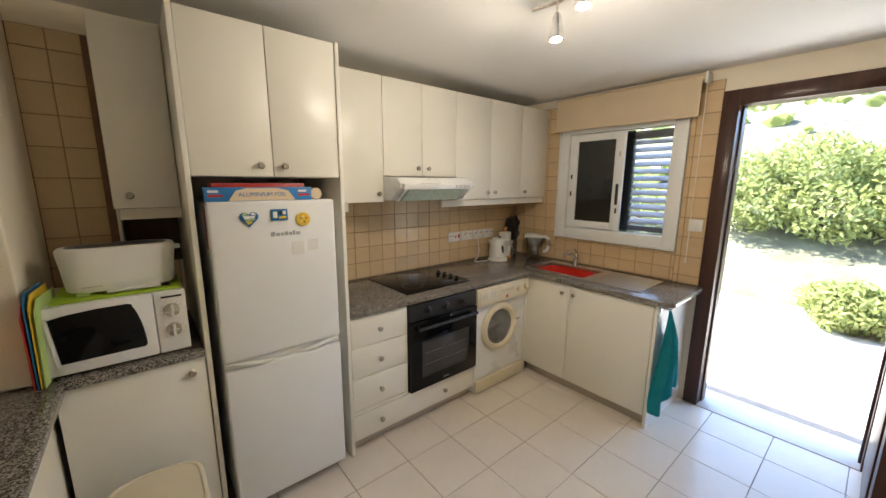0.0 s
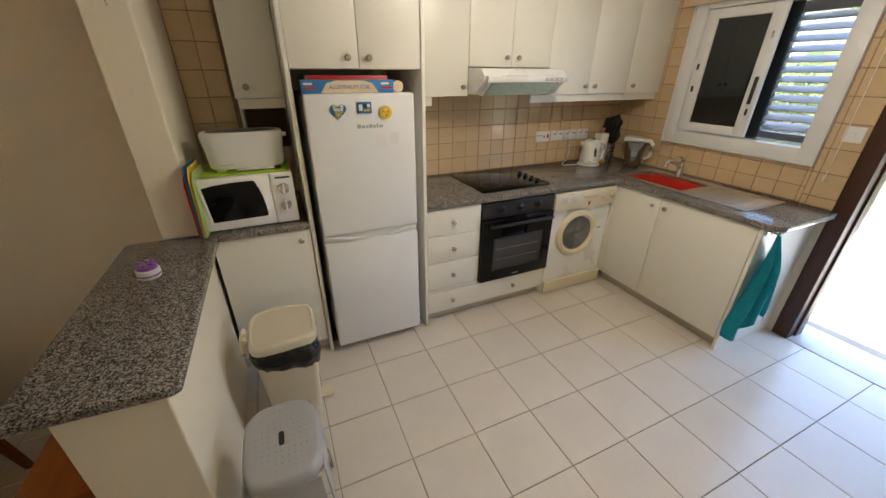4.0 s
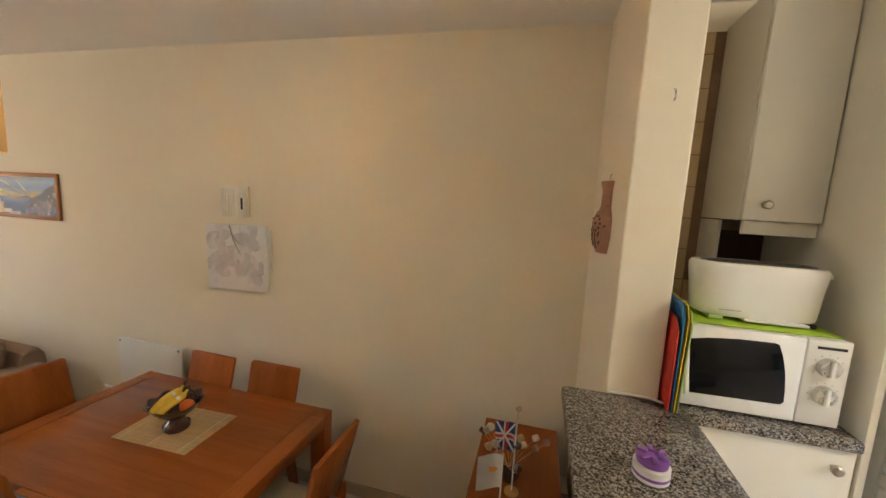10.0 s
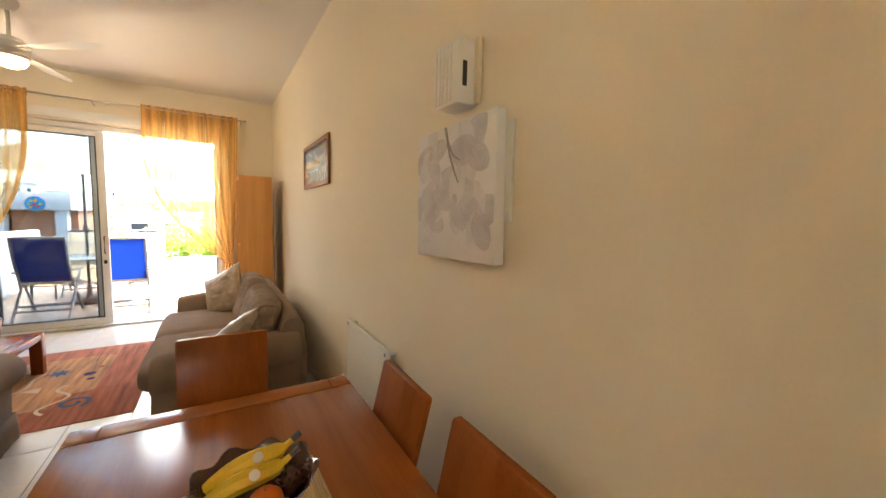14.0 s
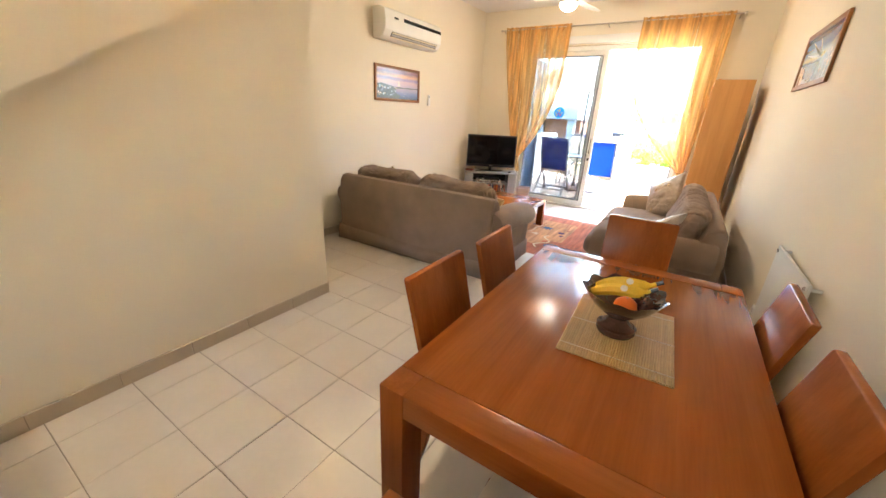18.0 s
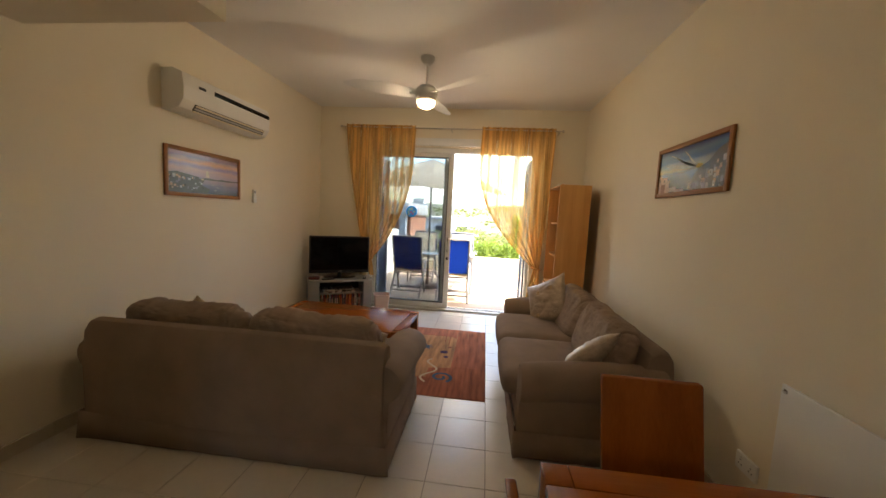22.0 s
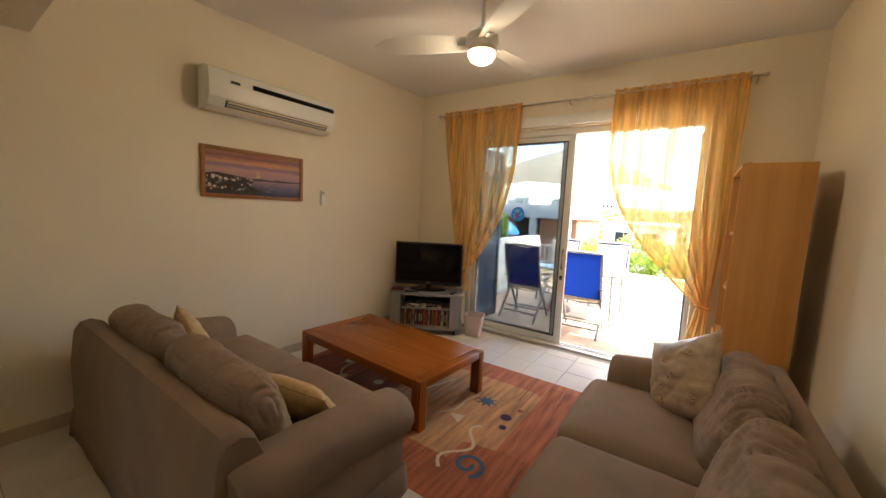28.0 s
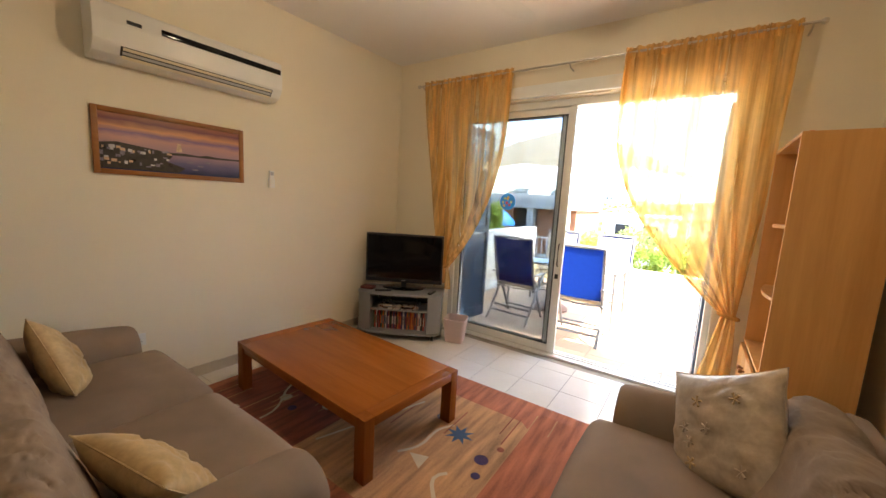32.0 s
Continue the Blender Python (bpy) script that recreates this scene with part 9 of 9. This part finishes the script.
for i in range(nr):
    a = 2 * math.pi * i / nr
    part("rib", tube([(0.02 * math.cos(a), 0.02 * math.sin(a), 2.545), (0.5 * R_ * math.cos(a), 0.5 * R_ * math.sin(a), 2.306), (R_ * math.cos(a), R_ * math.sin(a), 1.916)], 0.008, 6), GREYPOLE, t)
    part("strut", tube([(0.02 * math.cos(a), 0.02 * math.sin(a), 1.98), (0.32 * R_ * math.cos(a), 0.32 * R_ * math.sin(a), 2.385)], 0.007, 6), GREYPOLE, t)
# drying rack
t = thing("drying_rack", (-9.3, 2.55, TZF), "white folding clothes drying rack on the terrace", "drying rack")
for s in (-1, 1):
    part("leg", tube([(-0.25, s * 0.25, 0), (0.25, s * 0.25, 0.9)], 0.009, 8), WPLAST, t)
    part("leg", tube([(0.25, s * 0.25, 0), (-0.25, s * 0.25, 0.9)], 0.009, 8), WPLAST, t)
for k in range(8):
    part("line", cyl((-0.25 + 0.07 * k, -0.25, 0.9), (-0.25 + 0.07 * k, 0.25, 0.9), 0.004, seg=6), WPLAST, t)


def leaf_cloud(name, boxes, n, size, mat, label, cat, seed, kind="", trunk=None, stuff=True):
    """A crown of many small leaf blades inside a set of ellipsoids, with gaps."""
    r = random.Random(seed)
    t = thing(name, trunk or (boxes[0][0], boxes[0][1], boxes[0][2] - boxes[0][5]), label, cat, kind=kind)
    vs, fs = [], []
    tot = sum(b[3] * b[4] * b[5] for b in boxes)
    for (cx, cy, cz, rx, ry, rz) in boxes:
        for _ in range(int(n * rx * ry * rz / tot)):
            while True:
                p = Vector((r.uniform(-1, 1), r.uniform(-1, 1), r.uniform(-1, 1)))
                if 0.25 < p.length < 1:
                    break
            p = p.normalized() * (0.55 + 0.5 * r.random() ** 0.6) * (0.85 + 0.35 * noise.noise(p * 2.3 + Vector((seed, 0, 0))))
            c = Vector((cx + p.x * rx, cy + p.y * ry, cz + p.z * rz))
            q = Euler((r.uniform(-1.2, 1.2), r.uniform(-1.2, 1.2), r.uniform(0, 6.28)))
            s = size * r.uniform(0.6, 1.3)
            k = len(vs)
            for x, y, z in ((-s, 0, 0), (0, -0.42 * s, 0.1 * s), (s, 0, 0.05 * s), (0, 0.42 * s, 0.1 * s)):
                v = Vector((x, y, z))
                v.rotate(q)
                vs.append(tuple(c + v))
            fs.append((k, k + 1, k + 2, k + 3))
    me = bpy.data.meshes.new("leaves")
    me.from_pydata(vs, [], fs)
    me.materials.append(mat)
    me.transform(POSE[t.name].inverted())
    o = new("leaves", me)
    o.parent = t
    o["kind"] = "stuff"
    return t


hr = random.Random(5)
hb = [(-12.15 + hr.uniform(-0.1, 0.1), -0.2 + 0.5 * i, -0.02 + hr.uniform(-0.05, 0.05), 0.40, 0.42, 0.36 + 0.04 * (i % 3)) for i in range(12)]
leaf_cloud("hedge", hb, 15000, 0.042, LEAF, "clipped green hedge behind the low terrace wall", "hedge", 2)
hb = [(-13.6 + hr.uniform(-0.3, 0.3), 0.2 + 0.9 * i, 0.16 + hr.uniform(-0.1, 0.1), 0.7, 0.7, 0.42) for i in range(7)]
leaf_cloud("hedge", hb, 9000, 0.055, LEAFD, "taller dark green hedge below the terrace", "hedge", 3)
leaf_cloud("bush", [(-13.2, -2.6, 0.4, 0.35, 0.35, 0.6), (-13.2, -2.5, 0.7, 0.25, 0.25, 0.35)], 2500, 0.05, LEAF, "upright green bush beyond the parapet", "bush", 4)
leaf_cloud("bush", [(-12.5, 2.55, 0.35, 0.34, 0.30, 0.62), (-12.4, 2.95, 0.25, 0.36, 0.34, 0.55), (-12.5, 2.42, 0.80, 0.16, 0.14, 0.30)], 3200, 0.06, LEAF, "tall bright green bush behind the hedge", "bush", 14)


def bush(label, x, y, z, boxes, n, size, seed):
    t = leaf_cloud("bush", boxes, n, size, LEAFD, label, "bush", seed, trunk=(x, y, z))
    r = random.Random(seed)
    for k in range(5):
        b_ = boxes[k % len(boxes)]
        part("limb", tube([(r.uniform(-0.1, 0.1), r.uniform(-0.1, 0.1), 0), ((b_[0] - x) * 0.5 + r.uniform(-0.1, 0.1), (b_[1] - y) * 0.5, (b_[2] - z) * 0.6), (b_[0] - x, b_[1] - y, b_[2] - z)], [0.045, 0.03, 0.012], 6), BARK, t)


bush("low yellow-green bush in the gravel yard", 6.35, 0.35, -0.08, [(6.35, 0.42, 0.24, 0.42, 0.40, 0.32), (6.4, 0.0, 0.20, 0.38, 0.36, 0.28), (6.6, 0.62, 0.20, 0.32, 0.32, 0.24)], 6500, 0.045, 8)
bush("large grey-green shrub on the bank", 9.6, 1.4, 1.0, [(9.6, 2.1, 1.75, 0.8, 0.7, 0.55), (9.7, 1.2, 1.95, 0.9, 0.8, 0.65), (9.8, 0.2, 1.85, 0.8, 0.8, 0.6), (9.5, -0.7, 1.8, 0.8, 0.7, 0.55), (9.3, 1.9, 1.25, 0.8, 0.8, 0.55), (9.3, 0.9, 1.2, 0.9, 0.9, 0.6), (9.3, -0.2, 1.2, 0.9, 0.9, 0.6), (9.3, -1.2, 1.25, 0.8, 0.8, 0.55)], 17000, 0.06, 9)
bush("grey-green shrub behind the kitchen window", 8.8, 4.4, 0.5, [(8.8, 4.4, 1.3, 0.9, 0.9, 0.6), (9.2, 5.6, 1.5, 1.0, 0.9, 0.7), (8.7, 3.3, 1.1, 0.7, 0.6, 0.5)], 6500, 0.06, 10)
t = thing("dry_tuft", (6.2, 0.25, -0.08), "dry brown grass tuft beside the bush", "grass", kind="stuff")
gr = random.Random(6)
vs, fs = [], []
for k in range(260):
    a, r = gr.random() * 6.28, 0.22 * gr.random() ** 0.5
    x, y, h = r * math.cos(a), r * math.sin(a), 0.10 + 0.16 * gr.random()
    i = len(vs)
    vs += [(x - 0.004, y, 0), (x + 0.004, y, 0), (x + 0.05 * math.cos(a), y + 0.05 * math.sin(a), h)]
    fs.append((i, i + 1, i + 2))
me = bpy.data.meshes.new("blades")
me.from_pydata(vs, [], fs)
me.materials.append(M("dry_grass", (0.30, 0.20, 0.12), 0.8, var=0.2))
o = new("blades", me)
o.parent = t
o["kind"] = "stuff"

# ground: one sheet to the horizon, terraced down on the patio side and rising behind the kitchen
def ground_z(x, y):
    if x < -11.6:
        d = -11.6 - x
        z = -0.9 - 0.10 * min(d, 60)
        if d > 60:
            z += 0.062 * min(d - 60, 260) * (0.75 + 0.35 * math.sin(y * 0.011 + 1.2) + 0.12 * math.sin(y * 0.05))
        if y < -6 and d > 25:
            z += 0.035 * min(-6 - y, 90) * min(1, (d - 25) / 40)
        return z
    if x > 4.7:
        d = x - 4.7
        z = -0.09
        if d > 2.4:
            z += 0.36 * min(d - 2.4, 12) + (0.19 * (d - 14.4) if d > 14.4 else 0)
        return min(z, 60)
    return -0.9 if x < -7.7 else -0.09 - 0.82 * (0.0 if x > 3.3 else 1)


b = BM()
xs = [-1500, -900, -600, -420, -330, -280, -240, -200, -170, -140, -115, -95, -80, -71, -64, -56, -46, -36, -28, -21, -16, -13, -11.6, -7.7, 3.29, 3.30, 4.7, 5.5, 7.1, 8, 9, 10.5, 12.5, 15, 19, 24, 32, 45, 65, 100, 160, 300, 600, 1500]
ys = [-1500, -700, -400, -260, -180, -130, -95, -70, -50, -36, -26, -18, -12, -6, -1.4, 1, 3.5, 7, 12, 20, 32, 50, 75, 110, 160, 240, 400, 800, 1500]
gv = [[b.verts.new((x, y, ground_z(x, y) + (0.8 * noise.noise(Vector((x * 0.05, y * 0.05, 0))) * min(3, max(0, abs(x) - 30) / 30)))) for y in ys] for x in xs]
for i in range(len(xs) - 1):
    for j in range(len(ys) - 1):
        b.faces.new((gv[i][j], gv[i][j + 1], gv[i + 1][j + 1], gv[i + 1][j]))
bmesh.ops.recalc_face_normals(b, faces=b.faces[:])
gnd = whole("ground", b, HILL, "dry scrubby ground rising to distant hills", "ground", "", "structure", at=(0, 0, 0))
structure("yard", prism([(3.46, -0.4), (3.46, -0.075), (7.1, -0.065), (7.1, -0.4)], -8, 9, 'y'), PALEEARTH, "pale sunlit gravel yard outside the kitchen door", "yard")
sc = random.Random(21)
vs, fs = [], []
for k in range(2600):
    if k % 3:
        x, y = -sc.uniform(58, 260), sc.uniform(-120, 110)
    else:
        x, y = sc.uniform(10, 60), sc.uniform(-30, 40)
    z, s = ground_z(x, y), sc.uniform(0.5, 1.5) * (1 if x < 0 else 0.5)
    for q in range(5):
        a, e = sc.uniform(0, 6.28), sc.uniform(0.2, 1.3)
        i = len(vs)
        c = Vector((x + s * 0.5 * math.cos(a), y + s * 0.5 * math.sin(a), z + 0.45 * s * e))
        w = Vector((-math.sin(a), math.cos(a), 0)) * s * 0.6
        u = Vector((math.cos(a) * 0.5, math.sin(a) * 0.5, 0.9)) * s * 0.55
        vs += [tuple(c - w), tuple(c + u * 0.6 + w * 0.3), tuple(c + w), tuple(c - u)]
        fs.append((i, i + 1, i + 2, i + 3))
me = bpy.data.meshes.new("hill_scrub")
me.from_pydata(vs, [], fs)
me.materials.append(LEAFD)
tagged(new("hill_scrub", me), "scattered dark scrub on the hillsides", "scrub", "", "stuff")


# neighbouring shell of a house in raw concrete
def opening(parent, x, y0, y1, z0, z1):
    part("opening", box(x - 0.06, x + 0.02, y0, y1, z0, z1), M("dark_opening", (0.03, 0.028, 0.026), 0.9) if "dark_opening" not in bpy.data.materials else bpy.data.materials["dark_opening"], parent, w=True)


t = thing("unfinished_house", (-22.5, -6.4, -3.0), "unfinished concrete house with red brick infill", "house")
for z0, z1 in ((0.86, 1.46), (-1.55, -1.30)):
    part("floor_slab", box(-25, -19.2, -11.5, -2.1, z0, z1, 0.02), CONCRETE, t, w=True)
for y in (-11.2, -8.6, -6.2, -3.9, -2.4):
    part("column", box(-19.65, -19.3, y - 0.15, y + 0.15, -3.0, 0.86), CONCRETE, t, w=True)
for y0, y1 in ((-11.0, -9.4), (-6.0, -4.9), (-3.7, -2.6)):
    part("brick_infill", box(-19.9, -19.75, y0, y1, -1.3, 0.86), BRICKRED, t, w=True)
for y0, y1 in ((-9.4, -6.2), (-4.9, -3.9)):
    opening(t, -20.2, y0, y1, -1.3, 0.86)
part("back_wall", box(-24.9, -20.3, -11.4, -2.2, -1.3, 0.86), BRICKRED, t, w=True)
part("lower_wall", box(-24.9, -20.0, -11.4, -2.2, -3.0, -1.55), OUTWALL, t, w=True)
part("roof_parapet", box(-25, -24.8, -11.5, -2.1, 1.46, 1.6), OUTWALL, t, w=True)
t = thing("white_house", (-33, -1.5, -3.5), "low white house beyond the garden", "house")
part("wall", box(-36, -30, -3.0, 1.0, -3.5, 0.55, 0.02), OUTWALL, t, w=True)
part("roof", box(-36.2, -29.8, -3.2, 1.2, 0.55, 0.75, 0.02), OUTWALL, t, w=True)
for y in (-2.2, -0.6):
    wdw = part("window", box(-30.02, -29.95, y, y + 0.8, -1.0, 0.1), GASKET, t, w=True)
    part("sill", box(-30.0, -29.88, y - 0.05, y + 0.85, -1.08, -1.0), OUTWALL, wdw, w=True)
hs = random.Random(9)
for k in range(9):
    y, x = -128 + 10.5 * k + hs.uniform(-3, 3), -215 - hs.uniform(0, 50)
    z = ground_z(x, y)
    w, h = hs.uniform(3, 6), hs.uniform(3.5, 6)
    t = thing("hillside_villa", (x, y, z - 0.5), "small white villa on the far hillside", "house", "hillside villas")
    part("wall", box(x - w, x + w, y - w, y + w, z - 1, z + h, 0.1), OUTWALL, t, w=True)
    part("roof", box(x - w - 0.3, x + w + 0.3, y - w - 0.3, y + w + 0.3, z + h, z + h + 0.4), CONCRETE, t, w=True)
    for q in range(3):
        part("window", box(x + w - 0.05, x + w + 0.08, y - w + 0.8 + q * w * 0.62, y - w + 1.9 + q * w * 0.62, z + h * 0.45, z + h * 0.75), GASKET, t, w=True)
# blue canopy and pool fence beyond the parapet
t = thing("blue_parasol", (-14.2, -2.78, -0.9), "blue parasol beyond the parapet", "parasol")
part("canopy", lathe([(0.44, 1.26), (0.43, 1.36), (0.22, 1.58), (0.01, 1.72)], seg=8, closed=False), BLUETARP, t)
part("pole", cyl((0, 0, 0), (0, 0, 1.70), 0.02), ALU, t)
part("lettering_band", box(0.40, 0.41, 0.02, 0.16, 1.28, 1.34), PAPER, t)
t = thing("pool_fence", (-13.8, -1.5, -0.9), "white metal railing beside the pool", "fence")
for k in range(14):
    part("post", cyl((-13.8, -2.5 + 0.13 * k, -0.85), (-13.8, -2.5 + 0.13 * k, 0.16), 0.010, seg=6), WPLAST, t, w=True)
for z in (0.14, -0.45):
    part("rail", cyl((-13.8, -2.52, z), (-13.8, -0.78, z), 0.014, seg=8), WPLAST, t, w=True)
structure("pool_water", box(-16.2, -14.3, -3.0, -0.2, -0.92, -0.86), M("pool_blue", (0.02, 0.20, 0.42), 0.08, var=0.1, scale=3), "blue pool water beyond the terrace", "pool")
# drain channel and paving outside the kitchen door
t = thing("drain_channel", (3.59, 0.6, -0.075), "grey slotted drain channel outside the door", "drain")
part("channel", box(3.54, 3.64, -1.2, 3.0, -0.12, -0.058, 0.002), CONCRETE, t, w=True)
for k in range(44):
    part("slot", box(3.55, 3.63, -0.3 + k * 0.045, -0.275 + k * 0.045, -0.0578, -0.0568), BLACK, t, w=True)

# ---- tiles and paving, piece by piece ----


def tile_mesh(name, w, d, h, mat, bev=0.002):
    return finish(box(-w / 2, w / 2, -d / 2, d / 2, -h, 0, bev, 1), name, mat, False)


def lay(name, me, parent, m):
    o = new(name, me)
    o.parent = parent
    o.matrix_basis = m
    return o


def lay_floor(parent, x0, x1, y0, y1, gx, gy, px, py, z, mat, skip=None, name="floor_tile"):
    """Square tiles on a grid that passes through (gx, gy), cut at the room's edges."""
    cache = {}
    i0, i1 = math.floor((x0 - gx) / px), math.ceil((x1 - gx) / px)
    j0, j1 = math.floor((y0 - gy) / py), math.ceil((y1 - gy) / py)
    for i in range(i0, i1):
        for j in range(j0, j1):
            a0, a1 = max(x0, gx + i * px), min(x1, gx + (i + 1) * px)
            c0, c1 = max(y0, gy + j * py), min(y1, gy + (j + 1) * py)
            w, d = a1 - a0 - 0.003, c1 - c0 - 0.003
            if w < 0.01 or d < 0.01 or (skip and skip((a0 + a1) / 2, (c0 + c1) / 2)):
                continue
            k = (round(w, 3), round(d, 3))
            if k not in cache:
                cache[k] = tile_mesh(name, w, d, 0.006, mat)
            lay(name, cache[k], parent, Matrix.Translation(((a0 + a1) / 2, (c0 + c1) / 2, z + random.uniform(-0.0003, 0.0003))))


lay_floor(floor_k, -0.51, KX, -0.05, KY, 0.876, 1.58, 0.334, 0.334, 0.0, FTILE, lambda x, y: x > 2.75 and y > 1.3 or y > 2.4)
lay_floor(floor_l, -7.44, -1.057, LY, DY, -1.925, 0.995, 0.334, 0.334, FL, FTILE, lambda x, y: x > SX + 0.1 and y < 0.0)
lay_floor(terr, -11.5, -7.72, -0.7, 4.2, -8.28, 1.64, 0.336, 0.336, TZF, TERRTILE, name="terrace_tile")


def wall_tiles(parent, plane, a0, a1, z0, z1, ga, gz, pa, pz, skip=None, third=None):
    """Glazed tiles on a wall: plane ('y', value) faces -y, ('x', value) faces -x."""
    cache = {}
    ax, v = plane
    for i in range(math.floor((a0 - ga) / pa), math.ceil((a1 - ga) / pa)):
        for j in range(math.floor((z0 - gz) / pz), math.ceil((z1 - gz) / pz)):
            p0, p1 = max(a0, ga + i * pa), min(a1, ga + (i + 1) * pa)
            q0, q1 = max(z0, gz + j * pz), min(z1, gz + (j + 1) * pz)
            lo = hi = 0.0015
            if third is not None:
                lo, hi = (0.0018 if (i - third) % 3 == 0 else 0.0005), (0.0018 if (i + 1 - third) % 3 == 0 else 0.0005)
            p0, p1 = p0 + lo, p1 - hi
            w, d = p1 - p0, q1 - q0 - 0.003
            if w < 0.012 or d < 0.012 or (skip and skip((p0 + p1) / 2, (q0 + q1) / 2)):
                continue
            k = (round(w, 3), round(d, 3))
            if k not in cache:
                cache[k] = tile_mesh("wall_tile", w, d, 0.007, WTILE, 0.0025)
            if ax == 'y':
                m = Matrix.Translation(((p0 + p1) / 2, v, (q0 + q1) / 2)) @ Matrix.Rotation(radians(90), 4, 'X')
            else:
                m = Matrix.Translation((v, (p0 + p1) / 2, (q0 + q1) / 2)) @ Matrix.Rotation(radians(-90), 4, 'Z') @ Matrix.Rotation(radians(90), 4, 'X')
            lay("wall_tile", cache[k], parent, m @ pose(0, 0, 0, random.uniform(-0.15, 0.15), random.uniform(-0.15, 0.15), 0))


bk = structure("tile_bed_back", box(0.99, KX - 0.012, KY - 0.008, KY, 0.90, 1.62), GROUT, "brown grout bed of the kitchen wall tiles", "wall tiling")
wall_tiles(bk, ('y', KY - 0.011), 0.99, KX - 0.012, 0.90, 1.62, 1.692, 0.905, 0.1155, 0.1175, None, 0)
bl = structure("tile_bed_niche", box(-0.207, 0.29, KY - 0.008, KY, 0.90, 2.285), GROUT, "brown grout bed of the tiles beside the fridge", "wall tiling")
wall_tiles(bl, ('y', KY - 0.011), -0.207, 0.29, 0.90, 2.285, -0.09, 1.637, 0.115, 0.14, lambda a, z: a > 0.07 and z > 1.2)
b = box(KX - 0.008, KX, EY1 + 0.007, WY0 - 0.063, 0.90, 2.30)
box(KX - 0.008, KX, WY0 - 0.063, WY1 + 0.063, 0.90, WZ0 - 0.063, bm=b)
box(KX - 0.008, KX, WY1 + 0.063, KY - 0.012, 0.90, 2.30, bm=b)
br = structure("tile_bed_window", b, GROUT, "brown grout bed of the tiles round the window", "wall tiling")
wall_tiles(br, ('x', KX - 0.011), WY0 - 0.063, WY1 + 0.063, 0.90, WZ0 - 0.063, 1.30, 0.905, 0.128, 0.0985)
wall_tiles(br, ('x', KX - 0.011), EY1 + 0.007, WY0 - 0.063, 0.90, 2.30, 1.107, 0.96, 0.136, 0.142)
wall_tiles(br, ('x', KX - 0.011), WY1 + 0.063, KY - 0.012, 0.90, 2.30, 2.30, 0.905, 0.128, 0.130)
# irregular paving slabs beyond the door
pv = structure("paving", box(3.65, 4.65, -1.5, 3.0, -0.16, -0.074), CONCRETE, "mortar bed of the crazy paving", "pavement")
pr = random.Random(12)
x = 3.66
while x < 4.60:
    y, w = -1.45, pr.uniform(0.20, 0.34)
    while y < 2.9:
        d = pr.uniform(0.22, 0.48)
        j = [pr.uniform(-0.03, 0.03) for _ in range(8)]
        pts = [(x + 0.012 + abs(j[0]), y + 0.012 + abs(j[1])), (x + w / 2, y + 0.012 + abs(j[2]) * 0.5), (x + w - 0.012 - abs(j[3]), y + 0.012 + abs(j[4])), (x + w - 0.012, y + d - 0.015 - abs(j[5])), (x + w * 0.4, y + d - 0.012), (x + 0.012, y + d - 0.012 - abs(j[6]))]
        me = finish(prism(pts, -0.075, -0.060 + pr.uniform(-0.003, 0.003), 'z', 0.003), "paving_slab", PAVING, False)
        lay("paving_slab", me, pv, Matrix.Identity(4))
        y += d
    x += w
